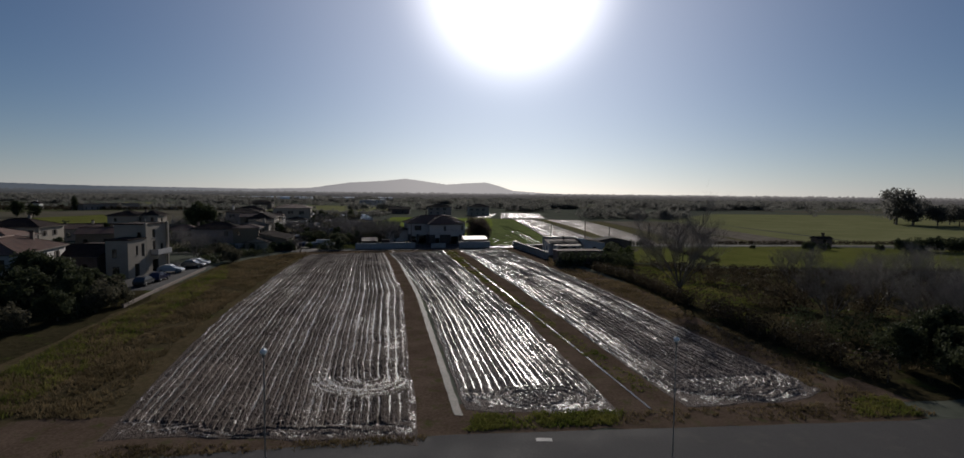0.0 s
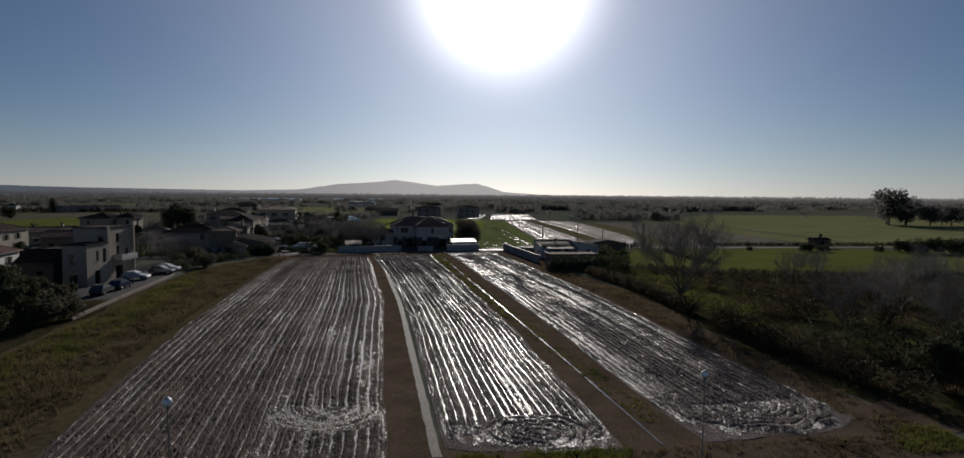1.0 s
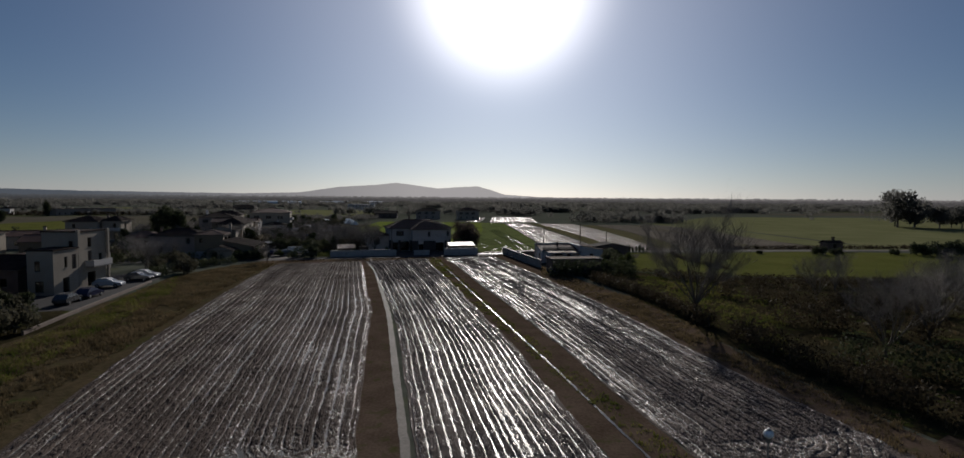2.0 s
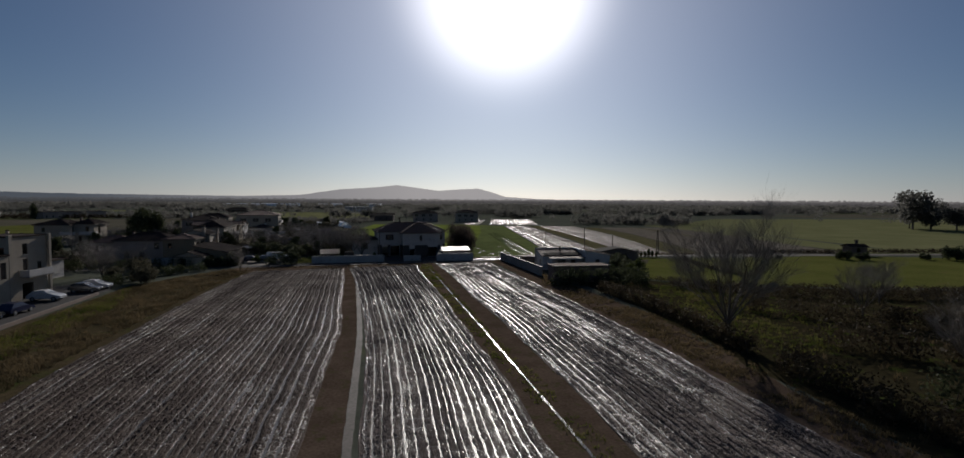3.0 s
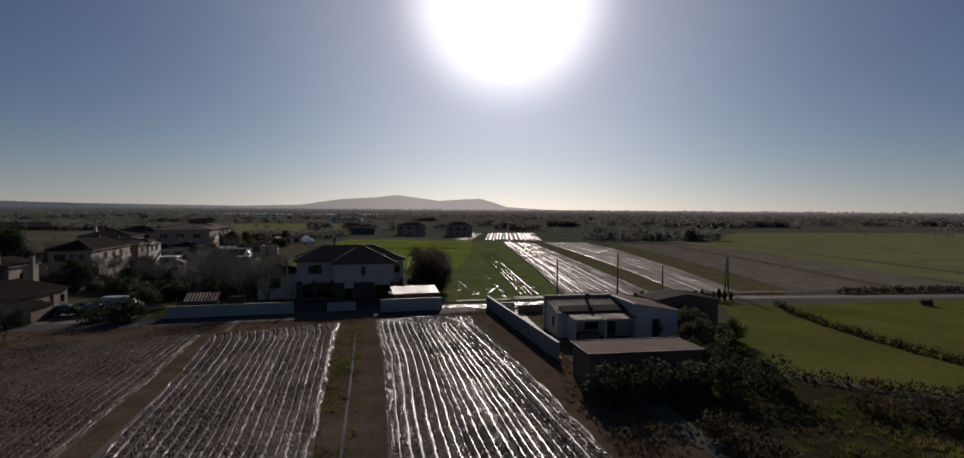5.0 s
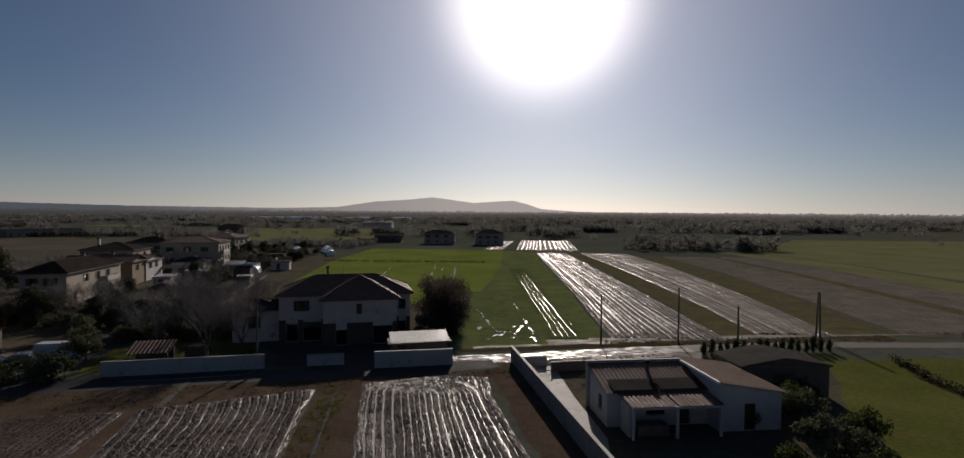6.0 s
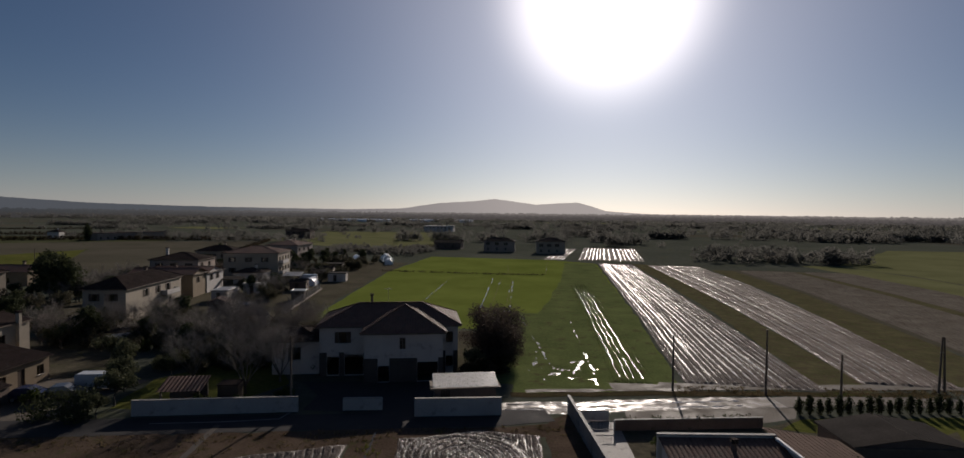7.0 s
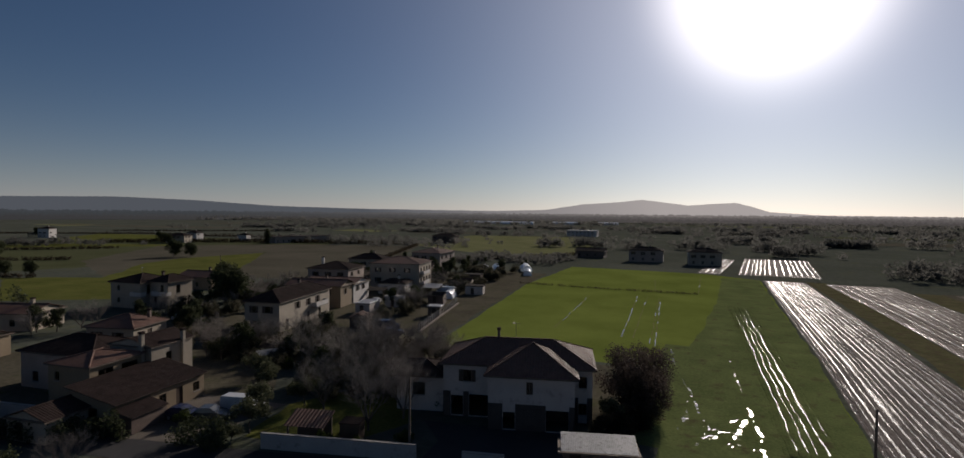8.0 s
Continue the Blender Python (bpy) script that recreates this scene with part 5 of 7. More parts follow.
west2 = thing("house", pose(-58.6, 88.0, 0, 0, 0, 3), "modern cream townhouse with tall plain gables", "house")
block(west2, -3.6, 0, 3.6, 5.2, 6.3, "flat", 0, PLASTER_C, TILE_DARK, right=[(2.0, 3.7, 0.6, 1.6, "w"), (3.6, 3.3, 0.9, 2.2, "d"), (1.6, 0.05, 1.4, 2.2, "o")], front=[(1.0, 3.4, 0.8, 1.5, "w"), (1.0, 0.4, 1.2, 1.6, "w")], over=0.12)
block(west2, -5.8, 6.0, 5.4, 6.4, 8.6, "flat", 0, PLASTER_C, TILE_DARK, front=[(3.9, 5.9, 0.7, 1.4, "w")], right=[(1.8, 3.4, 0.9, 2.2, "d"), (4.4, 3.5, 0.8, 1.5, "w"), (1.8, 6.2, 0.9, 1.5, "w"), (1.6, 0.05, 2.0, 2.2, "o")], over=0.1)
block(west2, -15.5, 1.4, 9.6, 9.0, 3.4, "gable_side", 1.7, PLASTER_D, TILE_DARK, front=row_of(3, 1.5, 2.8, 1.0, 0.9, 1.2, "w"), over=0.3)
balcony(west2, -0.4, 7.4, 3.1, 4.6, 1.3, "right")
bm = bmesh.new()
box(bm, -0.36, 5.3, 0, -0.02, 5.9, 9.0, 0.02)
part("pilaster", bm, PLASTER_C, west2)
bm = bmesh.new()
box(bm, -0.36, 12.45, 0, -0.02, 12.9, 8.9, 0.02)
part("pilaster", bm, PLASTER_C, west2)

GENERIC = [
    # x, y, rot, w, d, h, roof, rise, wall, tiles, label
    (-84, 108, 8, 14, 9, 3.1, "flat", 0, PLASTER_W, TILE_DARK, "low flat-roofed white building"),
    (-100, 96, 14, 12, 10, 5.6, "hip", 1.8, PLASTER_P, TILE, "two-storey pink house with a tiled hip roof"),
    (-118, 124, 10, 13, 10, 5.7, "hip", 1.8, PLASTER_C, TILE_DARK, "two-storey cream house with a dark hip roof"),
    (-104, 136, 20, 11, 8, 3.4, "gable_side", 1.4, PLASTER_Y, TILE, "low ochre house with a gabled roof"),
    (-142, 208, 12, 12, 9, 3.6, "gable_side", 1.4, PLASTER_Y, TILE, "low ochre house with a gabled roof"),
    (-84, 228.0, 15, 7.8, 7, 3.0, "hip", 1.0, PLASTER_W, TILE_DARK, "low white house with a dark hip roof"),
    (-117.5, 298, 6, 13, 16, 6.0, "hip", 1.7, PLASTER_P, TILE, "two-storey pink house with a tiled roof"),
    (-104, 271, 12, 11, 9, 3.2, "gable_side", 1.2, PLASTER_P, TILE_DARK, "low pink house with a dark gabled roof"),
    (-122, 262, 15, 13, 9, 5.8, "hip", 1.7, PLASTER_C, TILE_DARK, "two-storey cream house with a dark hip roof"),
    (-40, 372, 5, 16, 9, 5.5, "hip", 1.6, PLASTER_P, TILE_DARK, "far house with a dark hip roof"),
    (-12, 366, 8, 14, 10, 6, "hip", 1.8, PLASTER_C, TILE_DARK, "far house with a dark hip roof"),
    (-70, 384, 2, 15, 9, 3.5, "gable_side", 1.4, PLASTER_D, TILE_DARK, "far low brown farm building"),
    (-358, 353, 20, 14, 9, 5.2, "hip", 1.6, PLASTER_C, TILE_DARK, "far house with a dark hip roof"),
    (-384, 388, 15, 9, 8, 5.4, "hip", 1.6, PLASTER_W, TILE_DARK, "far white house with a dark hip roof"),
    (-291, 389, 72, 44, 12, 4.6, "flat", 0, PLASTER_P, TILE_DARK, "far flat-roofed farm building"),
    (-200, 455, 8, 18, 10, 5.6, "hip", 1.6, PLASTER_D, TILE_DARK, "far house with a dark hip roof"),
    (-500, 343, 25, 9, 8, 7.4, "hip", 1.6, PLASTER_W, TILE_DARK, "far white house with a dark hip roof"),
    (-340, 399, 20, 7, 7, 4.4, "hip", 1.4, PLASTER_W, TILE_DARK, "far small white house with a dark hip roof"),
    (100, 163, 4, 4.4, 3.2, 2.2, "gable_side", 0.7, PLASTER_D, TILE_DARK, "far low brown-walled shed"),
    (-150, 640, 5, 30, 14, 6, "flat", 0, PLASTER_W, METAL_ROOF, "far pale flat-roofed warehouse"),
]
for gx, gy, gr, gw, gd, gh, groof, grise, gwall, gtile, glabel in GENERIC:
    g = thing("house", pose(gx, gy, 0, 0, 0, gr), glabel, "house", "houses of the village")
    k = max(1, int(gw / 4.2))
    ops = row_of(k, 1.6, (gw - 2.2) / k, 0.8, 1.0, 1.3, "w")
    if gh > 5:
        ops += row_of(k, 1.6, (gw - 2.2) / k, 3.5, 1.0, 1.3, "s")
    k = max(1, int(gd / 4.2))
    ops_r = row_of(k, 1.4, (gd - 2.0) / k, 0.8, 1.0, 1.3, "w") + (row_of(k, 1.4, (gd - 2.0) / k, 3.5, 1.0, 1.3, "s") if gh > 5 else [])
    block(g, 0, 0, gw, gd, gh, groof, grise, gwall, gtile, front=ops, right=ops_r, pitch=0.45, over=0.4)
    if groof != "flat":
        chimney(g, gw * 0.62, gd * 0.55, gh + 0.3, gh + grise + 1.1, 0.55, gwall)


# ---- walls, gates, fences ----
def masonry_wall(name, a, b, h, material, label, t=0.25, cap=True):
    """A free-standing wall with a coping, from a to b."""
    a, b = Vector((*a, 0)), Vector((*b, 0))
    w = (b - a).length
    e = thing(name, Matrix.Translation(a) @ Matrix.Rotation(math.atan2((b - a).y, (b - a).x), 4, "Z"), label, "wall")
    bm = bmesh.new()
    box(bm, 0, 0, 0, w, t, h, 0.012)
    part("wall", bm, material, e)
    if cap:
        n = max(1, round(w / 2.4))
        for i in range(n):
            bm = bmesh.new()
            box(bm, i * w / n + 0.004, -0.05, h + 0.002, (i + 1) * w / n - 0.004, t + 0.05, h + 0.07, 0.012)
            part("coping", bm, CONCRETE, e)
    return e


masonry_wall("garden_wall", (-33.6, 139.7), (-18.6, 144.1), 1.5, WHITEWASH, "long white rendered garden wall beside the lane")
masonry_wall("garden_wall", (-6.9, 145.2), (1.4, 147.3), 1.75, WHITEWASH, "white rendered garden wall before the metal-roofed shed")
masonry_wall("garden_wall", (-14.4, 145.3), (-10.6, 146.3), 1.2, WHITEWASH, "short white wall beside the gateway")
masonry_wall("garden_wall", (-66.5, 132.4), (-57.2, 134.5), 1.7, WHITEWASH, "white rendered yard wall before the farmhouse")
masonry_wall("boundary_wall", (14.5, 121.5), (8.0, 149.6), 1.7, CONCRETE, "long dark concrete boundary wall along the drive", 0.22)
masonry_wall("garden_wall", (8.4, 147.2), (11.8, 147.9), 1.0, PLASTER_W, "low white wall at the end of the drive")
masonry_wall("boundary_wall", (12.2, 145.6), (26.0, 149.1), 1.0, PLASTER_D, "low dark brick wall behind the white house", 0.2)
masonry_wall("low_wall", (-44.6, 66), (-47.4, 78), 0.4, PLASTER_D, "low dark wall along the yard", cap=False)
masonry_wall("low_wall", (-47.4, 78.1), (-52.0, 100), 0.4, PLASTER_D, "low dark wall along the yard", cap=False)
masonry_wall("low_wall", (-47.0, 190.4), (-55.9, 223.8), 0.35, PLASTER_D, "low dark wall under the fence", cap=False)

# the low gate across the drive
gate = thing("drive_gate", pose(8.9, 144.6, 0, 0, 0, 11), "low pale steel gate across the drive", "gate")
for px in (0.0, 3.3):
    bm = bmesh.new()
    box(bm, px - 0.06, -0.06, 0, px + 0.06, 0.06, 1.15, 0.01)
    part("gate_post", bm, WORN_PAINT, gate)
for pz in (0.25, 1.05):
    bm = bmesh.new()
    box(bm, 0.07, -0.03, pz, 3.23, 0.03, pz + 0.07, 0.01)
    part("rail", bm, WORN_PAINT, gate)
for k in range(9):
    bm = bmesh.new()
    box(bm, 0.38 + k * 0.32, -0.015, 0.322, 0.42 + k * 0.32, 0.015, 1.048)
    part("bar", bm, WORN_PAINT, gate)

# paved yards
sheet("drive", [(8.4, 148.6), (14.7, 122.2), (15.3, 128.8), (13.8, 137.6), (12.6, 147.6)], 0.02, CONCRETE, label="pale concrete drive", category="drive")
sheet("forecourt", [(-18.4, 144.6), (-7, 145.9), (-5.8, 147.4), (-6.0, 157), (-23, 153), (-19, 149)], 0.02, ASPHALT, label="dark paved forecourt of the house", category="yard")
sheet("yard", [(-64, 72), (-48.5, 78.6), (-53, 104), (-58, 112), (-64, 108)], 0.02, ASPHALT, label="grey paved yard before the townhouse", category="yard")
sheet("garden_ground", [(-95, 121), (-48, 133.2), (-43, 150), (-58, 168), (-98, 160)], 0.012, GARDEN_GROUND, 3, label="dark weedy ground round the farmhouse", category="ground", bumps=0.4)
sheet("lawn", [(-37.5, 141), (-34.5, 141.2), (-26, 146), (-24, 152), (-30, 160), (-37, 158), (-40, 150)], 0.016, GRASS_MEAD, 2, label="patch of green lawn among the garden trees", category="lawn", bumps=0.4)
sheet("garden_ground", [(-24, 158), (-2.5, 160), (-3, 184), (-42, 186), (-60, 190), (-62, 170), (-40, 160)], 0.013, GARDEN_GROUND, 3, label="dark garden ground behind the house", category="ground", bumps=0.4)
sheet("garden_ground", [(-41, 187.2), (-53.6, 260), (-57.4, 300), (-78, 302), (-110, 268), (-98, 205), (-96, 162), (-62.6, 171), (-60.6, 191)], 0.011, GARDEN_GROUND, 4, label="dark trodden ground among the village gardens", category="ground", bumps=0.5)
sheet("verge", [(5.8, 144), (9.4, 128), (12.7, 112.5), (14.6, 112), (14.5, 121.5), (8.0, 149.2), (6.2, 147)], 0.01, MUD, 2, label="dark mud along the boundary wall", category="verge", bumps=0.3)
sheet("garden_ground", [(14.9, 111.5), (31, 112), (31, 121), (44, 151.6), (50, 153.4), (46, 156), (30, 152.2), (26.4, 149.6), (12.4, 146), (14.6, 130)], 0.009, GARDEN_GROUND, 2, label="dark trodden ground round the white house", category="ground", bumps=0.3)
sheet("yard", [(13.6, 147.4), (26.2, 150.3), (30, 152.4), (31.4, 155.6), (22, 153.9), (13.5, 151.2)], 0.012, DIRT, label="pale dirt beside the track", category="yard")
sheet("lawn", [(27.4, 149.2), (37, 148), (44, 151.8), (48.5, 153.8), (46.6, 156), (30.4, 152.3)], 0.015, GRASS_MEAD, 2, label="strip of green grass behind the store", category="lawn", bumps=0.3)
sheet("yard", [(-50, 134), (-41, 137.6), (-40.5, 150), (-54, 147.6)], 0.02, DIRT, label="gravel yard beside the farmhouse", category="yard")

# ---- trees and shrubs ----
def leaf_cloud(rng, blobs, leaves, size, squash=1.0):
    """Small leaf quads round blob centres (x, y, z, r): a crown with gaps."""
    verts, faces = [], []
    total = sum(b[3] ** 2 for b in blobs)
    for bx, by, bz, br in blobs:
        for _ in range(int(leaves * br * br / total)):
            v = Vector((rng.gauss(0, 1), rng.gauss(0, 1), rng.gauss(0, 1))).normalized() * br * (rng.random() ** 0.4) * rng.uniform(0.85, 1.12)
            c = Vector((bx + v.x, by + v.y, bz + v.z * squash))
            n = (v.normalized() + Vector((rng.gauss(0, 0.7), rng.gauss(0, 0.7), rng.gauss(0, 0.7)))).normalized()
            a = n.orthogonal().normalized()
            b = n.cross(a)
            t = rng.uniform(0, 6.28)
            a, b = a * math.cos(t) + b * math.sin(t), b * math.cos(t) - a * math.sin(t)
            s = size * rng.uniform(0.6, 1.4)
            i = len(verts)
            verts += [tuple(c + a * s), tuple(c + b * s * 0.55), tuple(c - a * s), tuple(c - b * s * 0.55)]
            faces.append((i, i + 1, i + 2, i + 3))
    return verts, faces


def blob_crown(rng, w, h, z0, n, r=(0.22, 0.4)):
    """Blob centres filling an uneven crown of width w and height h above z0."""
    out = []
    for _ in range(n):
        a, f, g = rng.uniform(0, 6.28), rng.random() ** 0.6, rng.random()
        wide = w / 2 * (0.35 + 0.75 * math.sin(math.pi * (0.15 + 0.75 * g)))
        br = w * rng.uniform(*r) * 0.6
        out.append((math.cos(a) * f * (wide - br * 0.5), math.sin(a) * f * (wide - br * 0.5), z0 + br * 0.6 + g * max(0.1, h - br * 1.2), br))
    return out


def leafy_tree(name, label, category, w, h, trunk_h, leaves, size, material, seed, blobs=16, squash=1.0):
    rng = random.Random(seed)
    e = thing(name, Matrix(), label, category)
    bm = bmesh.new()
    r = 0.03 * h
    pts = [Vector((0, 0, -0.1))]
    for i in range(4):
        pts.append(Vector((rng.uniform(-0.15, 0.15) * i, rng.uniform(-0.15, 0.15) * i, (trunk_h + h * 0.3) * (i + 1) / 4)))
    for i in range(4):
        tube(bm, pts[i], pts[i + 1], r * (1 - i * 0.2), r * (0.8 - i * 0.2), 7)
    cr = blob_crown(rng, w, h - trunk_h, trunk_h, blobs)
    for b in cr[:8]:
        tube(bm, pts[3], (b[0], b[1], b[2]), r * 0.4, r * 0.1, 5)
    part("trunk", bm, BARK, e)
    v, f = leaf_cloud(rng, cr, leaves, size, squash)
    raw("crown", v, f, material, e)
    return e


def bare_tree(name, label, w, h, seed, twigs=900, limbs=7, spread=0.55, fork=0.16):
    """A leafless tree: a short trunk, limbs that rise in a fan, branches and a haze of fine twigs."""
    rng = random.Random(seed)
    e = thing(name, Matrix(), label, "tree")
    bm = bmesh.new()
    tips = []

    def grow(p, d, length, r, depth):
        n = 4 if depth < 2 else 3
        for i in range(n):
            d = (d + Vector((rng.gauss(0, 0.09), rng.gauss(0, 0.09), 0.05 + rng.gauss(0, 0.05)))).normalized()
            q = p + d * length / n
            r2 = r * (1 - 0.5 / n)
            tube(bm, p, q, r, r2, 6 if depth < 2 else 4)
            p, r = q, r2
            if depth > 0:
                tips.append((p, d))
            if depth < 3 and i > 0:
                side = Vector((rng.gauss(0, 1), rng.gauss(0, 1), 0)).normalized()
                grow(p, (d * 1.1 + side * rng.uniform(0.45, 0.8)).normalized(), length * rng.uniform(0.4, 0.62), r * 0.55, depth + 1)
    tube(bm, (0, 0, -0.1), (0, 0, h * fork), 0.022 * h, 0.018 * h, 8)
    for k in range(limbs):
        a = 2 * math.pi * (k + rng.uniform(-0.3, 0.3)) / limbs
        tilt = spread * rng.uniform(0.3, 1.0)
        d = Vector((math.cos(a) * tilt, math.sin(a) * tilt, 1)).normalized()
        grow(Vector((0, 0, h * fork * rng.uniform(0.7, 1.0))), d, h * rng.uniform(0.5, 0.66), 0.011 * h, 0)
    top = max(v.co.z for v in bm.verts)
    wide = max(math.hypot(v.co.x, v.co.y) for v in bm.verts)
    k, kw = h * 0.93 / top, min(2.4, w * 0.5 / wide)
    for v in bm.verts:
        v.co.z *= k
        v.co.x *= kw
        v.co.y *= kw
    part("trunk", bm, BARK, e)
    verts, faces = [], []
    for _ in range(twigs):
        p, d = rng.choice(tips)
        p = Vector((p.x * kw, p.y * kw, p.z * k))
        for _ in range(4):
            nd = (d + Vector((rng.gauss(0, 0.5), rng.gauss(0, 0.5), rng.gauss(0.15, 0.3)))).normalized()
            ln = rng.uniform(0.5, 1.5) * h / 12
            q = p + nd * ln
            side = nd.orthogonal().normalized() * 0.0048 * h / 10
            up = nd.cross(side)
            i = len(verts)
            verts += [tuple(p + side), tuple(p - side * 0.5 + up * 0.8), tuple(p - side * 0.5 - up * 0.8), tuple(q)]
            faces += [(i, i + 1, i + 3), (i + 1, i + 2, i + 3), (i + 2, i, i + 3)]
            if rng.random() < 0.5:
                p = p + nd * ln * rng.uniform(0.4, 0.9)
    tagged(raw("crown", verts, faces, TWIG, e), kind="stuff")
    return e


def column_tree(name, label, w, h, leaves, size, material, seed):
    """A narrow conifer: a column of small overlapping clumps."""
    rng = random.Random(seed)
    e = thing(name, Matrix(), label, "tree")
    bm = bmesh.new()
    tube(bm, (0, 0, -0.1), (0, 0, h * 0.8), 0.02 * h, 0.006 * h, 7)
    part("trunk", bm, BARK, e)
    blobs = []
    for i in range(34):
        f = i / 33
        r = w / 2 * math.sin(math.pi * min(1, 0.16 + 0.82 * f)) ** 0.7
        a = rng.uniform(0, 6.28)
        blobs.append((math.cos(a) * r * 0.35, math.sin(a) * r * 0.35, 0.25 + f * (h - 0.4), max(0.12, r * rng.uniform(0.65, 0.9))))
    v, f = leaf_cloud(rng, blobs, leaves, size, 1.4)
    raw("crown", v, f, material, e)
    return e


def hedge(name, pts, w, h, material, label, seed, density=26, size=0.16, category="hedge"):
    """A hedge along a line of points: stems and a ragged wall of leaves."""
    rng = random.Random(seed)
    e = thing(name, Matrix.Translation((*pts[0], 0)), label, category)
    o = Vector((*pts[0], 0))
    blobs, bm = [], bmesh.new()
    for (ax, ay), (bx, by) in zip(pts, pts[1:]):
        ln = math.hypot(bx - ax, by - ay)
        n = max(1, int(ln / (w * 0.42)))
        for i in range(n):
            f = (i + rng.random()) / n
            x, y = ax + (bx - ax) * f - o.x, ay + (by - ay) * f - o.y
            hh = h * rng.uniform(0.82, 1.1)
            z = w * 0.3
            while z < hh - w * 0.2:
                blobs.append((x + rng.gauss(0, w * 0.13), y + rng.gauss(0, w * 0.13), z, w * rng.uniform(0.38, 0.55)))
                z += w * 0.5
            if i % 2 == 0:
                tube(bm, (x, y, -0.05), (x + rng.gauss(0, 0.1), y + rng.gauss(0, 0.1), hh * 0.7), 0.05, 0.02, 4)
    tagged(part("woody_core", bm, BARK, e), kind="stuff")
    area = sum(b[3] ** 2 for b in blobs)
    v, f = leaf_cloud(rng, blobs, int(min(70000, area * density * 4)), size)
    raw("foliage", v, f, material, e)
    return e


def place(src, spots, group=""):
    """Copies of a plant: (x, y, turn, scale); the plant itself goes to the first."""
    for i, (x, y, turn, s) in enumerate(spots):
        m = pose(x, y, 0, 0, 0, turn) @ Matrix.Scale(s, 4)
        ob = src if i == 0 else copy_thing(src, m)
        ob.matrix_basis = m
        if group:
            ob["group"] = group


# the great bare tree at the field's edge, and others like it
place(bare_tree("bare_tree", "tall leafless deciduous tree with a wide fan of twigs", 14.5, 14.6, 41, 3400, 11, 1.15, 0.2), [(27.9, 76.2, 0, 1.0)], "leafless trees")
place(bare_tree("bare_tree", "leafless deciduous tree with fine grey-brown twigs", 8, 8.2, 43, 2200, 7, 0.75, 0.14),
      [(-27.0, 148.0, 0, 0.95), (-33, 156, 60, 0.9), (-25.5, 152.5, 130, 0.9), (-37, 162, 210, 1.0), (-30, 167, 300, 0.95), (-42, 170, 20, 0.9), (-48, 177, 100, 0.9), (-57, 172, 170, 0.8),
       (50, 88, 40, 0.85), (58, 96, 110, 0.8), (68, 84, 190, 0.9), (78, 98, 250, 0.85), (62, 66, 300, 0.9), (74, 72, 15, 0.9), (90, 90, 75, 0.9), (45, 54, 140, 0.95), (86, 68, 230, 0.9), (55, 73, 10, 1.0),
       (48, 66, 50, 1.0), (66, 58, 80, 1.0), (39, 60, 33, 1.0), (43, 48, 210, 1.15), (52, 58, 120, 1.1), (-64, 118, 30, 0.8), (-72, 126, 120, 0.8), (-62, 124, 210, 0.7), (-61, 114, 300, 0.7), (-44, 128, 100, 0.55)], "leafless trees")
# evergreens and shrubs
place(leafy_tree("evergreen_tree", "large dark evergreen tree with a dense uneven crown", "tree", 9.5, 10.0, 1.4, 5200, 0.3, LEAF_DARK, 51, 26),
      [(-101, 192, 0, 1.05), (-107, 196, 80, 0.8), (-244, 279, 130, 0.85), (-239, 284, 20, 0.7), (-222, 200, 60, 0.55), (-217, 206, 10, 0.5), (-316, 236, 200, 0.9), (-323, 241, 90, 0.8), (-352, 350, 15, 0.7), (-368, 356, 75, 0.75), (-506, 346, 45, 0.8), (-57, 70, 40, 0.6), (-62, 72.5, 140, 0.62), (-66, 69, 250, 0.6), (-52.5, 68, 10, 0.5), (40.5, 47, 200, 0.5), (45, 43, 30, 0.75), (58, 50, 170, 0.9), (48.5, 41, 260, 0.65), (39, 42.5, 120, 0.45), (49, 49, 280, 0.5), (36.5, 39.6, 75, 0.36), (53, 46, 10, 0.85), (36, 45.5, 60, 0.4)], "evergreen trees")
place(leafy_tree("evergreen_tree", "rounded dark evergreen tree beside a house", "tree", 6.2, 6.0, 0.6, 4200, 0.2, LEAF_DARK, 53, 20),
      [(-53, 62, 10, 0.9), (-57, 66, 90, 0.85), (-49.5, 64, 200, 0.75), (-52, 70.5, 300, 0.7), (-60, 58, 40, 1.0), (-47, 58.5, 160, 0.6), (-78, 66, 60, 1.0), (-66, 62, 80, 0.9),
       (-58, 172, 20, 0.75), (-66, 170, 140, 0.7), (-88, 172, 200, 0.8), (-94, 178, 260, 0.8), (-92, 166, 15, 0.8)], "evergreen trees")
place(leafy_tree("bushy_tree", "dense reddish-brown bushy tree beside the house", "tree", 6.8, 6.6, 0.3, 15000, 0.1, LEAF_RUST, 54, 34),
      [(-3.0, 165.0, 0, 1.2), (-1.6, 170.4, 130, 1.1), (-0.6, 163.2, 70, 0.85)], "bushy trees beside the house")
place(leafy_tree("shrub", "low brown bush between the shed and the house", "shrub", 3.4, 2.6, 0.1, 2400, 0.12, LEAF_SCRUB, 56, 14),
      [(-2.4, 158.6, 0, 1.0), (-4.2, 157.4, 80, 0.9), (-1.2, 156.0, 150, 0.8), (-1.0, 161.4, 30, 1.0)], "bushes behind the shed")
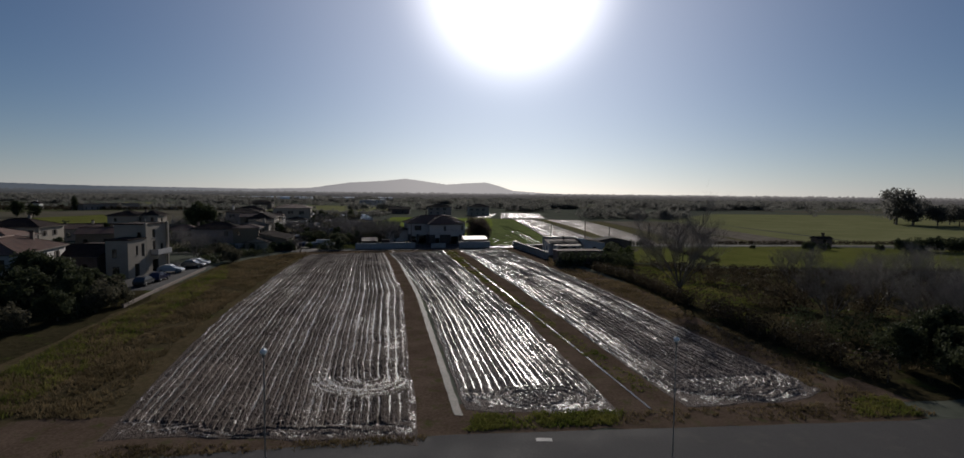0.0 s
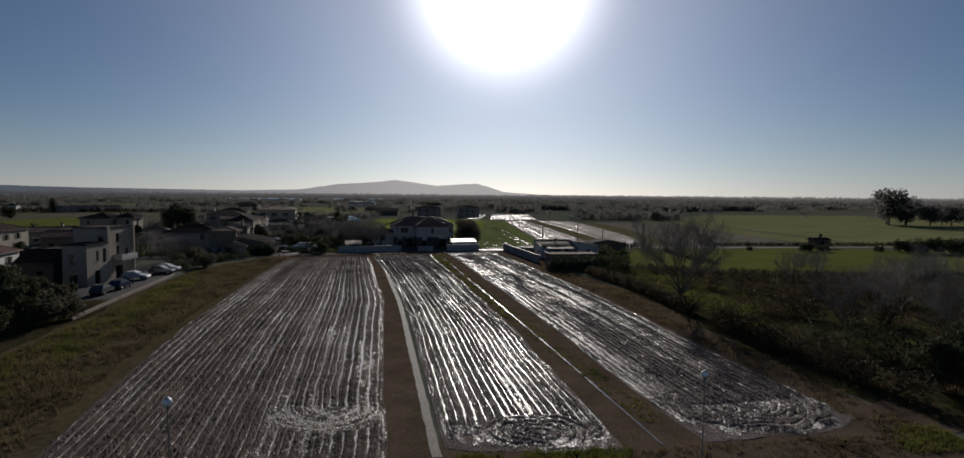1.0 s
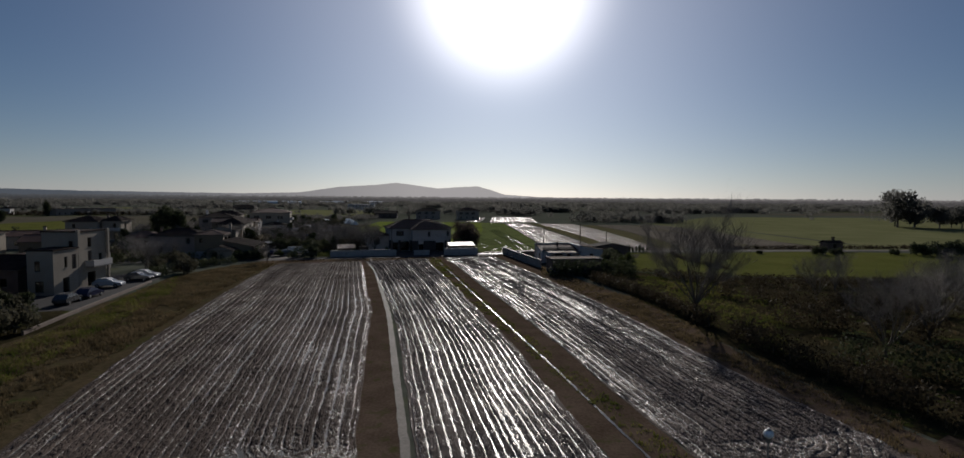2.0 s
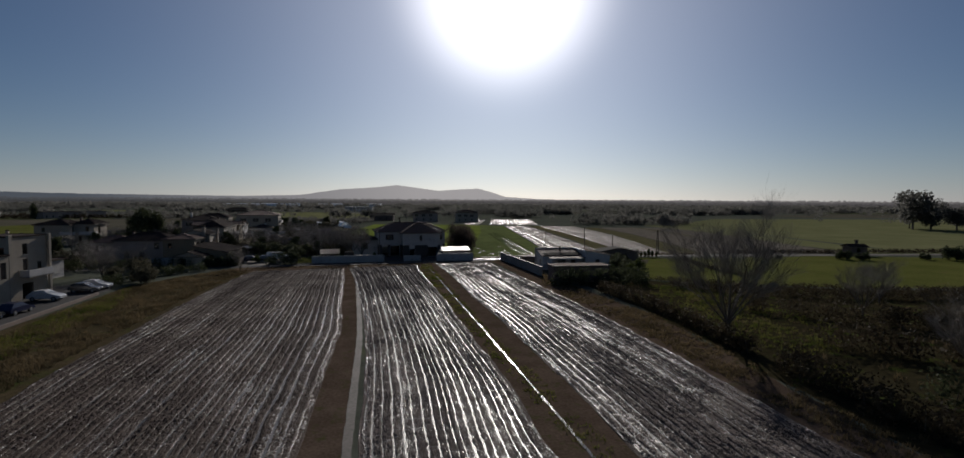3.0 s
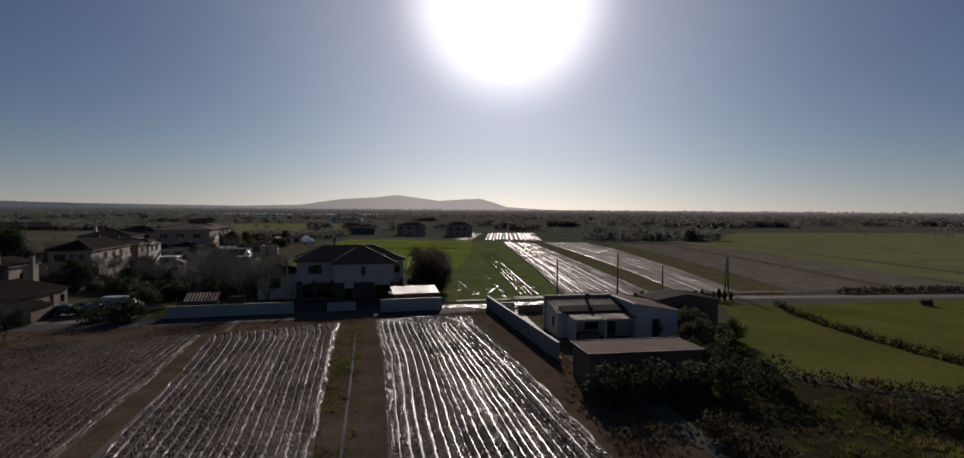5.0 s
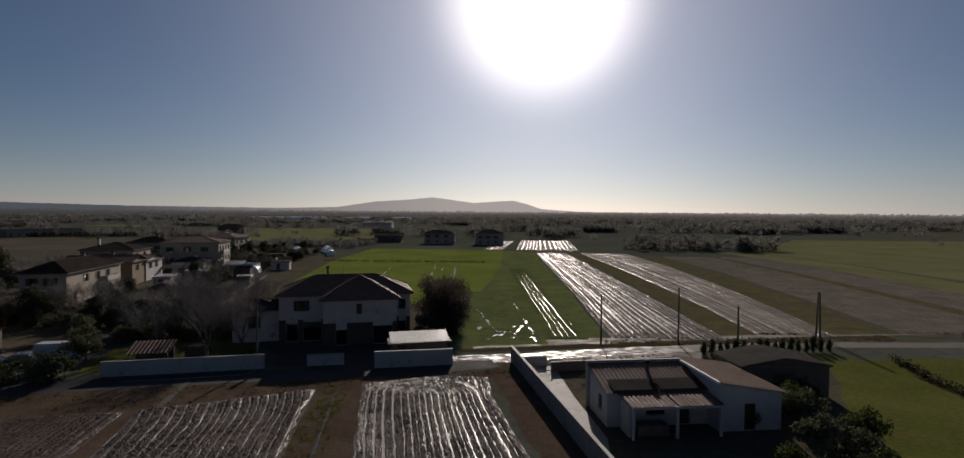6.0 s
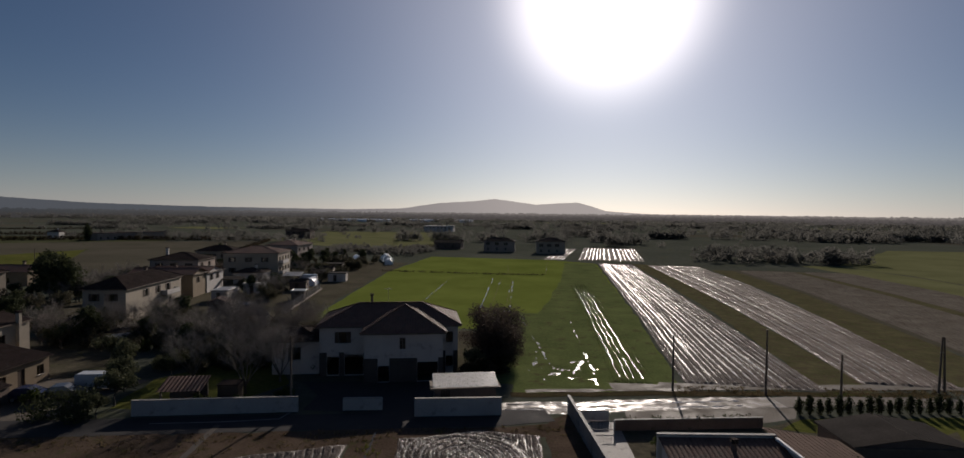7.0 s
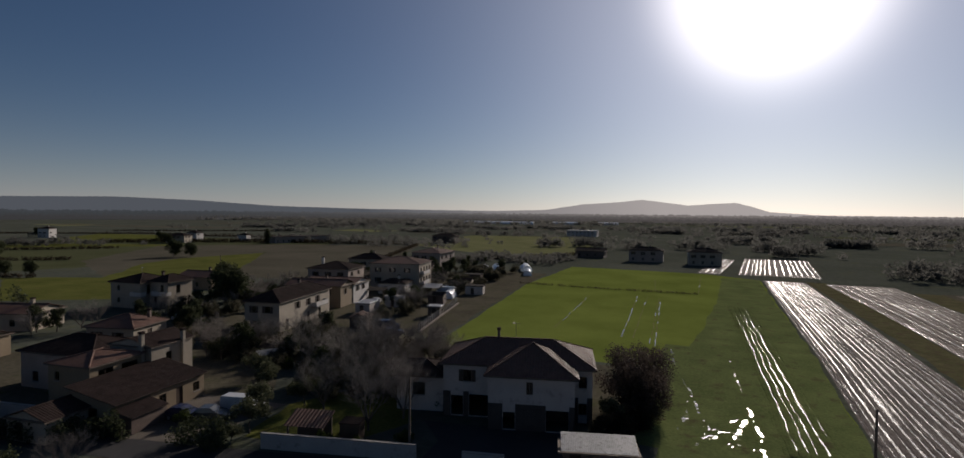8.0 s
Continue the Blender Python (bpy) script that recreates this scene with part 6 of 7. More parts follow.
place(leafy_tree("olive_tree", "grey-green olive tree with an open crown", "tree", 4.2, 4.0, 1.0, 1700, 0.15, LEAF_OLIVE, 55, 13),
      [(-37.5, 141.8, 0, 0.95), (-40.2, 145.8, 80, 1.0), (-38.2, 150.5, 160, 0.9), (-46.5, 152.5, 240, 0.95), (-36.4, 138.6, 30, 0.6), (31.0, 131.6, 40, 0.85), (29.6, 126.6, 110, 0.8), (31.4, 124.8, 190, 0.7), (-4.0, 160.8, 60, 0.8), (-51.5, 155.5, 300, 0.9), (-64, 160, 130, 0.9)], "olive trees")
place(leafy_tree("shrub", "rounded dark green garden shrub", "shrub", 2.6, 2.1, 0.1, 1300, 0.11, LEAF_GREEN, 57, 11),
      [(27.2, 131.8, 0, 0.9), (34.5, 129.8, 60, 1.25), (31.0, 134.6, 100, 1.4), (28.6, 136.4, 10, 1.4), (33.6, 136.6, 220, 1.2), (31.8, 126.0, 200, 1.0), (31.4, 123.0, 20, 1.1), (30.5, 119.0, 130, 1.0), (30.8, 121.8, 210, 1.2), (27.4, 121.2, 300, 1.1), (26.4, 124.2, 45, 1.0), (15.6, 142.6, 200, 0.5),
       (-28.5, 142.8, 0, 0.8), (-25, 143.6, 70, 0.7), (-21.5, 146.5, 140, 0.8), (-46, 140.4, 200, 0.8), (-53, 136.2, 260, 0.9), (-24, 157, 320, 0.9)], "garden shrubs")
place(column_tree("cypress", "narrow dark green cypress", 2.1, 4.6, 3200, 0.11, LEAF_DARK, 59),
      [(-295, 386, 0, 2.4), (-140, 300, 90, 1.4)], "cypresses")


def scatter(src, box_area, count, scales, seed, group, keep=6.5):
    """Copies of a plant strewn over an area, clear of the houses and lanes."""
    rng = random.Random(seed)
    done = 0
    for _ in range(count * 20):
        x, y = rng.uniform(box_area[0], box_area[1]), rng.uniform(box_area[2], box_area[3])
        if any(abs(x - hx) < hr and abs(y - hy) < hr for hx, hy, hr in CLEAR):
            continue
        if y > 176 and x > -57 - (y - 176) * 0.09:
            continue
        if x > -24 and y < 158 or x > -36 - (y - 135) * 0.1 and y < 142:
            continue
        ob = copy_thing(src, pose(x, y, 0, 0, 0, rng.uniform(0, 360)) @ Matrix.Scale(rng.uniform(*scales), 4))
        ob["group"] = group
        done += 1
        if done == count:
            return


CLEAR = [(-16, 160, 14), (-60, 143, 17), (-122, 185, 14), (-124, 160, 12), (-90, 161, 13), (-77, 187, 16), (-86, 211, 13), (-86, 244, 13), (-104, 235, 10), (-80, 232, 7), (-67, 206, 6), (-58, 188, 6), (-61, 226, 7), (-112, 305, 12), (-70, 84, 14), (-58, 96, 13),
         (-77, 113, 12), (-95, 102, 11), (-112, 130, 12), (-99, 141, 10), (-136, 213, 11),  (-116, 268, 11), (-46, 143, 8)]
gb = leafy_tree("shrub", "dense brown-green garden shrub", "shrub", 3.4, 2.8, 0.2, 1500, 0.14, LEAF_GARDEN_HAZED, 77, 12)
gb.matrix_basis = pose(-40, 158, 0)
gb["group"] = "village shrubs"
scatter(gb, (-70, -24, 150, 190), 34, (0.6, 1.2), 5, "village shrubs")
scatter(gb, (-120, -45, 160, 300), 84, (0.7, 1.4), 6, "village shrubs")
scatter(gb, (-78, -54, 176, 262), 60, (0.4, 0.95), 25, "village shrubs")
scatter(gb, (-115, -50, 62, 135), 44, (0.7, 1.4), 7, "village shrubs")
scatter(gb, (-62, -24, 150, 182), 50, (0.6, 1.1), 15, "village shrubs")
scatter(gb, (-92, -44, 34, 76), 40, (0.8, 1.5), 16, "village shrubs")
ge = leafy_tree("evergreen_tree", "small dark evergreen garden tree", "tree", 4.0, 4.6, 0.5, 1700, 0.18, LEAF_DARK, 78, 14)
ge.matrix_basis = pose(-44, 160, 0)
ge["group"] = "village trees"
scatter(ge, (-120, -36, 150, 300), 44, (0.7, 1.3), 8, "village trees")
scatter(ge, (-120, -56, 60, 140), 30, (0.7, 1.3), 9, "village trees")
scatter(ge, (-150, -60, 270, 340), 14, (0.5, 0.95), 10, "village trees")

tw = bare_tree("bare_tree", "small leafless garden tree with brown twigs", 6.0, 6.4, 45, 1500, 6, 0.8, 0.16)
tw.matrix_basis = pose(-52, 164, 0)
tw["group"] = "leafless trees"
scatter(tw, (-66, -26, 150, 200), 24, (0.7, 1.1), 21, "leafless trees")
scatter(tw, (-118, -58, 150, 260), 44, (0.7, 1.1), 22, "leafless trees")
scatter(ge, (-92, -46, 34, 74), 16, (0.7, 1.2), 23, "village trees")
place(leafy_tree("tall_tree", "tall spreading tree in the far pasture", "tree", 11.0, 11.0, 2.0, 2000, 0.4, LEAF_FAR_HAZED, 52, 22),
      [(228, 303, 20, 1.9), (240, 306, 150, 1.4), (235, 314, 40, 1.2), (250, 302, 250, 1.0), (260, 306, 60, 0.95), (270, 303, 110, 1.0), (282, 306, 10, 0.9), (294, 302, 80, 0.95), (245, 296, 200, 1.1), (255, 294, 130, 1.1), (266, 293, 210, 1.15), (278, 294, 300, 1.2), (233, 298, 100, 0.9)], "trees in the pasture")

# low dark bushes along the far grass border
place(leafy_tree("field_bush", "low dark evergreen bush on the grass border", "bush", 5.0, 3.0, 0.1, 1800, 0.22, LEAF_DARK, 58, 14),
      [(91.5, 153.5, 0, 0.8), (95.2, 152.0, 70, 0.7), (112, 154, 140, 0.55), (118, 152, 200, 1.2), (123, 151, 30, 1.5), (129, 150, 100, 1.4), (135, 151, 260, 1.5), (142, 149, 310, 1.5), (76, 154, 20, 0.35)], "bushes on the grass border")
# brambles and scrub beside the field
hedge("bramble_hedge", [(21.5, 105), (24.6, 95), (26.4, 86), (27.2, 78), (27.6, 70)], 2.6, 1.9, LEAF_SCRUB, "tangled brown bramble hedge beside the field", 61, 40, 0.136)
hedge("bramble_hedge", [(28.4, 68), (29.5, 58), (30.6, 49), (32.5, 42)], 3.2, 2.2, LEAF_SCRUB, "tangled dark bramble hedge beside the field", 62, 36, 0.136)
hedge("bramble_hedge", [(34, 110), (42, 104), (52, 100), (66, 99), (84, 101)], 2.4, 1.5, LEAF_SCRUB, "low tangled bramble hedge across the scrub", 63, 36, 0.136)
hedge("bramble_hedge", [(36, 92), (46, 84), (60, 78), (80, 76)], 3.4, 2.0, LEAF_SCRUB, "tangled dark bramble thicket", 64, 28, 0.15)
hedge("bramble_hedge", [(36, 74), (46, 67), (58, 58), (76, 54)], 4.0, 2.4, LEAF_SCRUB, "tangled dark bramble thicket", 65, 24, 0.163)
hedge("bramble_hedge", [(35, 58), (40, 52), (48, 46), (62, 44)], 4.2, 2.8, LEAF_DARK, "dark evergreen thicket by the road", 66, 28, 0.163)
hedge("thicket", [(15.2, 110.2), (20, 110.6), (25.5, 111.8), (30.5, 112.6)], 2.5, 3.0, LEAF_DARK, "tall dark thicket before the outbuilding", 92, 22, 0.18, "thicket")
hedge("thicket", [(26.6, 114.4), (28.4, 118), (29.8, 122)], 2.4, 2.2, LEAF_DARK, "dark thicket beside the outbuilding", 93, 22, 0.18, "thicket")
hedge("thicket", [(30.6, 127), (31.4, 122.5), (31.2, 117.5), (30.5, 113)], 2.6, 2.0, LEAF_DARK, "dark overgrown thicket beside the grass field", 95, 24, 0.17, "thicket")
hedge("field_hedge", [(52.2, 153.4), (50.8, 146), (50.5, 138), (51, 130), (52.5, 120)], 1.3, 0.9, LEAF_SCRUB, "low scrubby hedge along a ditch in the grass", 67, 26, 0.14)
place(column_tree("small_conifer", "small dark green conifer in a row beside the track", 1.0, 2.0, 900, 0.09, LEAF_DARK, 68),
      [(30.8 + 1.02 * i, 153.7 + 0.22 * i + 0.12 * math.sin(i * 2.7), i * 67, 0.92 + 0.14 * math.sin(i * 1.9)) for i in range(17)], "row of small conifers")
hedge("garden_hedge", [(12.6, 146.2), (19, 147.6), (26, 149.7)], 0.7, 1.1, LEAF_DARK, "low clipped dark hedge behind the white house", 69, 60, 0.1)
hedge("garden_hedge", [(-42.6, 136.7), (-36.6, 138.2)], 2.5, 2.7, LEAF_DARK, "thick dark hedge at the corner of the yard", 70, 50, 0.13)
hedge("garden_hedge", [(-57, 131.9), (-52.6, 133.3), (-47.4, 134.9)], 1.8, 2.5, LEAF_DARK, "tall dark hedge between the lane and the farmhouse", 97, 46, 0.13)
hedge("garden_hedge", [(-86, 168), (-76, 170.5), (-64, 173)], 2.2, 2.2, LEAF_SCRUB, "long brown-green hedge before the terrace houses", 79, 22, 0.17)
hedge("garden_hedge", [(-62, 168), (-54, 170.5), (-46, 175), (-38, 181)], 1.8, 2.0, LEAF_SCRUB, "long brown-green garden hedge", 71, 24, 0.16)
hedge("garden_hedge", [(-55, 160), (-46, 163), (-38, 165)], 1.4, 1.4, LEAF_GREEN, "green garden hedge between the plots", 72, 26, 0.14)
# This hedge is added, long and tall enough to put the lane in shadow.
hedge("garden_hedge", [(-88, 121.6), (-70, 126.6), (-60, 129.4), (-51.5, 131.8)], 1.9, 2.3, LEAF_DARK, "thick dark hedge before the farmhouse yard", 94, 24, 0.15)
hedge("garden_hedge", [(-56.5, 105), (-56, 112), (-54, 120), (-51, 127.6)], 2.4, 2.2, LEAF_DARK, "tall dark hedge between the gardens and the field", 96, 26, 0.16)
hedge("garden_hedge", [(-46, 60), (-50, 74)], 2.4, 2.4, LEAF_DARK, "thick dark hedge beside the yard", 73, 24, 0.16)
hedge("field_hedge", [(30, 119), (40, 113.6), (52, 110), (70, 107), (100, 108)], 1.2, 0.8, LEAF_SCRUB, "low scrubby line along the grass field", 74, 22, 0.15)
hedge("field_hedge", [(-57, 269), (-30, 268.5), (-2, 270)], 0.9, 0.5, LEAF_SCRUB, "low dark grass baulk across the wheat field", 75, 26, 0.13)
hedge("field_hedge", [(70, 166), (90, 169), (110, 171), (140, 173)], 1.6, 1.2, LEAF_SCRUB, "low scrubby hedge beside the track", 76, 18, 0.2)


for line, tall in (([(-300, 222), (-285, 231), (-268, 245)], 1.4), ([(-236, 186), (-215, 197), (-206, 202)], 1.4), ([(-380, 240), (-348, 276), (-328, 302)], 1.6), ([(-396, 330), (-350, 366), (-300, 396)], 3.0),
                   ([(-300, 396), (-250, 412), (-200, 430)], 2.6), ([(-120, 244), (-140, 300), (-196, 428)], 1.5), ([(-600, 460), (-545, 503), (-470, 560)], 2.2), ([(-640, 350), (-586, 384), (-500, 440)], 2.2),
                   ([(-132, 304), (-96, 356), (-62, 420)], 1.8), ([(-470, 420), (-400, 440), (-310, 450)], 2.4), ([(-240, 262), (-235, 270)], 0.8)):
    hedge("field_hedge", line, 2.4, tall, LEAF_SCRUB, "dark overgrown hedgerow between far fields", int(-line[0][0]), 9, 0.32)


def woods(name, area, count, w, h, leaves, size, material, label, seed, lines=0):
    """Far woodland: many crowns of leaf clumps in one object, strewn or in rows. area: x0, x1, y0, y1."""
    rng = random.Random(seed)
    verts, faces = [], []
    rows = []
    for _ in range(lines):
        x, y = rng.uniform(area[0], area[1]), rng.uniform(area[2], area[3])
        rows.append((x, y, rng.uniform(0.05, 0.16) * (area[1] - area[0]), rng.gauss(0, 0.12)))
    for _ in range(count):
        if rows and rng.random() < 0.85:
            x, y, ln, sl = rng.choice(rows)
            t = rng.uniform(-0.5, 0.5) * ln
            x, y = x + t, y + t * sl + rng.gauss(0, w * 0.25)
        else:
            x, y = rng.uniform(area[0], area[1]), rng.uniform(area[2], area[3])
        ww, hh = w * rng.uniform(0.7, 1.4), h * rng.uniform(0.5, 1.25)
        v, f = leaf_cloud(rng, [(x + b[0], y + b[1], b[2], b[3]) for b in blob_crown(rng, ww, hh, 0.2, 6)], leaves, size)
        k = len(verts)
        verts += v
        faces += [tuple(i + k for i in q) for q in f]
    tagged(raw(name, verts, faces, material), label, "woodland", kind="stuff")


woods("woodland", (58, 128, 338, 366), 90, 8, 6, 150, 0.45, LEAF_FAR_HAZED, "dark thicket at the end of the ploughed strips", 81)
woods("woodland", (-110, 60, 430, 520), 150, 9, 6.5, 120, 0.5, LEAF_FAR_HAZED, "dark line of trees behind the fields", 82, 7)
woods("woodland", (120, 760, 500, 800), 800, 12, 7, 90, 0.75, LEAF_FAR_HAZED, "wide dark wood beyond the pasture", 83, 16)
woods("woodland", (-118, -66, 326, 372), 90, 6, 3.0, 130, 0.4, LEAF_FAR_HAZED, "dark leafless orchard beyond the growing tunnels", 95)
woods("woodland", (-340, -150, 400, 470), 110, 7, 5, 120, 0.45, LEAF_FAR_HAZED, "scattered dark trees among the far houses", 84)
woods("woodland", (-700, -100, 560, 950), 800, 11, 5, 80, 0.75, LEAF_FAR_HAZED, "far scattered woodland in the plain", 85, 22)
woods("woodland", (-100, 300, 540, 1000), 900, 11, 6, 80, 0.75, LEAF_FAR_HAZED, "far scattered woodland in the plain", 86, 18)
woods("woodland", (-1400, 1400, 1000, 1450), 1800, 18, 6, 55, 1.3, LEAF_FAR_HAZED, "far woodland near the horizon", 87, 60)
woods("woodland", (-160, -125, 120, 170), 14, 6, 5, 220, 0.35, LEAF_DARK, "dark trees beside the far houses", 89)
woods("woodland", (-700, -330, 240, 420), 110, 8, 5, 120, 0.5, LEAF_FAR_HAZED, "scattered dark trees among the far fields", 90, 6)
woods("woodland", (240, 700, 180, 470), 40, 9, 6, 120, 0.5, LEAF_FAR_HAZED, "scattered dark trees in the pasture", 91)

# ---- poles, lamps, cars and other small things ----
def utility_pole(x, y, h, label, arms=0):
    e = thing("utility_pole", pose(x, y, 0, 0, 0, 12), label, "pole", "poles along the track")
    bm = bmesh.new()
    tube(bm, (0, 0, -0.2), (0, 0, h), 0.14, 0.09, 9)
    part("pole", bm, TIMBER, e)
    for k in range(arms):
        bm = bmesh.new()
        box(bm, -0.6, -0.05, h - 0.35 - k * 0.5, 0.6, 0.05, h - 0.25 - k * 0.5, 0.01)
        part("crossarm", bm, TIMBER, e)
        for px in (-0.5, 0.5):
            bm = bmesh.new()
            tube(bm, (px, 0, h - 0.25 - k * 0.5), (px, 0, h - 0.1 - k * 0.5), 0.035, 0.05, 7)
            part("insulator", bm, WHITE_PAINT, e)
    return e


utility_pole(19.4, 158.6, 6.4, "thin weathered wooden pole beside the track")
utility_pole(29.4, 159.2, 7.4, "tall weathered wooden pole beside the track")
utility_pole(36.0, 156.9, 5.6, "weathered wooden pole beside the hedge")
utility_pole(-19.8, 144.9, 7.4, "thin grey pole beside the garden wall")
utility_pole(-158, 236, 7.5, "thin wooden pole in the green field")
twin = thing("utility_pole", pose(49.7, 164.5, 0, 0, 0, 20), "pair of wooden poles leaning together as a strut", "pole", "poles along the track")
for dx, lean in ((-0.35, 0.3), (0.45, -0.25)):
    bm = bmesh.new()
    tube(bm, (dx, 0, -0.2), (dx + lean, 0, 6.4), 0.14, 0.09, 9)
    part("pole", bm, TIMBER, twin)
bm = bmesh.new()
tube(bm, (-0.2, 0.1, 4.6), (0.4, 0.1, 4.6), 0.05, 0.05, 6)
part("brace", bm, STEEL, twin)


def street_lamp(x, y, h):
    e = thing("street_lamp", pose(x, y, 0), "street lamp with a white globe on a thin grey pole", "street lamp", "street lamps")
    bm = bmesh.new()
    tube(bm, (0, 0, -0.1), (0, 0, 1.0), 0.06, 0.05, 10)
    tube(bm, (0, 0, 1.0), (0, 0, h - 0.28), 0.035, 0.022, 10)
    part("pole", bm, STEEL, e)
    bm = bmesh.new()
    tube(bm, (0, 0, h - 0.28), (0, 0, h - 0.14), 0.05, 0.09, 12)
    part("collar", bm, STEEL, e)
    bm = bmesh.new()
    bmesh.ops.create_uvsphere(bm, u_segments=20, v_segments=12, radius=0.15)
    for v in bm.verts:
        v.co.z = v.co.z * 0.95 + h - 0.02
    for f in bm.faces:
        f.smooth = True
    g = part("globe", bm, LAMP_WHITE, e)
    bm = bmesh.new()
    tube(bm, (0, 0, h + 0.1), (0, 0, h + 0.15), 0.09, 0.03, 12)
    part("cap", bm, STEEL, g)


street_lamp(-9.15, 22.7, 7.68)
street_lamp(10.3, 27.0, 7.3)
bm = bmesh.new()
box(bm, 3.6, 30.85, 0.032, 4.55, 31.3, 0.037)
tagged(part("road_marking", bm, WORN_PAINT, None), "short worn white bar painted on the road", "road marking", kind="structure")


def car(x, y, turn, paint, label, length=4.1, h=1.45, van=False):
    """A small hatchback or van: body shell, glazing, four wheels, lamps."""
    e = thing("van" if van else "car", pose(x, y, 0, 0, 0, turn), label, "van" if van else "car", "parked cars")
    w, l = 0.85, length / 2
    if van:
        prof = [(-l, 0.35), (-l, h * 0.95), (-l + 0.15, h), (l - 1.5, h), (l - 0.75, h * 0.6), (l - 0.05, h * 0.5), (l, 0.35)]
    else:
        prof = [(-l, 0.35), (-l, 0.8), (-l + 0.2, 0.95), (-l + 0.75, h - 0.05), (-l + 1.2, h), (l - 2.0, h), (l - 1.25, 0.95), (l - 0.25, 0.78), (l, 0.62), (l, 0.35)]
    bm = bmesh.new()
    sides = []
    for s in (-1, 1):
        sides.append([bm.verts.new((px, s * w * (0.86 if pz > 1.0 else 1.0), pz)) for px, pz in prof])
    n = len(prof)
    bm.faces.new(sides[0][::-1])
    bm.faces.new(sides[1])
    for i in range(n):
        j = (i + 1) % n
        bm.faces.new((sides[0][i], sides[0][j], sides[1][j], sides[1][i]))
    bmesh.ops.bevel(bm, geom=list(bm.edges), offset=0.05, segments=2, affect="EDGES")
    bmesh.ops.recalc_face_normals(bm, faces=bm.faces)
    part("body", bm, paint, e)
    for s in (-1, 1):
        bm = bmesh.new()
        x0, x1 = (l - 1.7, l - 0.95) if van else (-l + 0.8, l - 1.6)
        vs = [bm.verts.new(v) for v in ((x0, s * w * 0.93, 0.98), (x1, s * w * 0.93, 0.98), (x1 - 0.4, s * (w * 0.86 + 0.012), h - 0.12), (x0 + 0.25, s * (w * 0.86 + 0.012), h - 0.12))]
        bm.faces.new(vs if s < 0 else vs[::-1])
        part("side_window", bm, GLASS, e)
    bm = bmesh.new()
    a, b = ((l - 0.78, h * 0.62), (l - 1.46, h * 0.97)) if van else ((l - 1.3, 0.99), (l - 1.95, h - 0.06))
    bm.faces.new([bm.verts.new(v) for v in ((a[0] + 0.02, -w * 0.8, a[1]), (a[0] + 0.02, w * 0.8, a[1]), (b[0] + 0.02, w * 0.74, b[1]), (b[0] + 0.02, -w * 0.74, b[1]))])
    part("windscreen", bm, GLASS, e)
    for px in (-l + 0.75, l - 0.8):
        for s in (-1, 1):
            bm = bmesh.new()
            tube(bm, (px, s * (w - 0.16), 0.31), (px, s * (w + 0.02), 0.31), 0.31, 0.31, 16)
            wh = part("wheel", bm, RUBBER, e)
            bm = bmesh.new()
            tube(bm, (px, s * (w + 0.022), 0.31), (px, s * (w + 0.035), 0.31), 0.19, 0.17, 12)
            part("hubcap", bm, STEEL, wh)
    for s in (-1, 1):
        bm = bmesh.new()
        box(bm, l - 0.03, s * w * 0.62 - 0.14, 0.58, l + 0.015, s * w * 0.62 + 0.14, 0.7, 0.015)
        part("headlight", bm, LAMP_WHITE, e)


car(-47.3, 141.6, 20, CAR_BLUE, "dark blue hatchback parked beside the farmhouse")
car(-44.4, 142.9, 25, CAR_SILVER, "silver hatchback parked beside the farmhouse")
car(-43.2, 146.0, 15, CAR_WHITE, "white van parked beside the farmhouse", 4.9, 1.9, True)
car(-52.6, 82.6, 100, CAR_SILVER, "silver car parked before the townhouse")
car(-52.9, 87.0, 96, CAR_BLUE, "dark blue car parked before the townhouse")
car(-56.0, 95.6, 10, CAR_WHITE, "white car parked before the townhouse")
car(-55.6, 102.4, 8, CAR_SILVER, "silver car parked beyond the townhouse")
car(-56.2, 105.4, 8, CAR_WHITE, "white car parked beyond the townhouse")
car(-66.2, 235.4, 200, CAR_WHITE, "white van parked among the village houses", 5.4, 2.3, True)
car(-97.2, 177.6, 30, CAR_WHITE, "white car parked beside the street")
car(-74.6, 214.6, 100, CAR_WHITE, "white car parked beside the terrace houses")
car(-53.8, 189.4, 35, CAR_BLUE, "dark van parked in the garden plot", 5.0, 2.1, True)
car(-50.4, 186.6, 40, CAR_BLUE, "dark blue car parked in the garden plot")
car(-70.6, 243.2, 105, CAR_SILVER, "silver car parked behind the village houses")
car(-104.6, 170.6, 20, CAR_SILVER, "silver car parked beside the street")

# tiled shelter behind the white garden wall, and a dark tank beside it
shel = thing("shelter", pose(-32.2, 141.6, 0, 0, 0, 17), "small open shelter with a ribbed red tile roof", "shelter")
for px in (0.15, 3.75):
    for py in (0.1, 2.3):
        bm = bmesh.new()
        box(bm, px - 0.08, py - 0.08, 0, px + 0.08, py + 0.08, 1.85 + py * 0.25, 0.01)
        part("post", bm, TIMBER, shel)
sv, sf = [], []
tile_slope(sv, sf, (-0.2, -0.25, 1.9), (4.1, -0.25, 1.9), Vector((0, 2.8, 0.75)).normalized(), 2.9, 0, 0, 0.4, 0.09, 0.5)
raw("roof", sv, sf, TILE, shel)
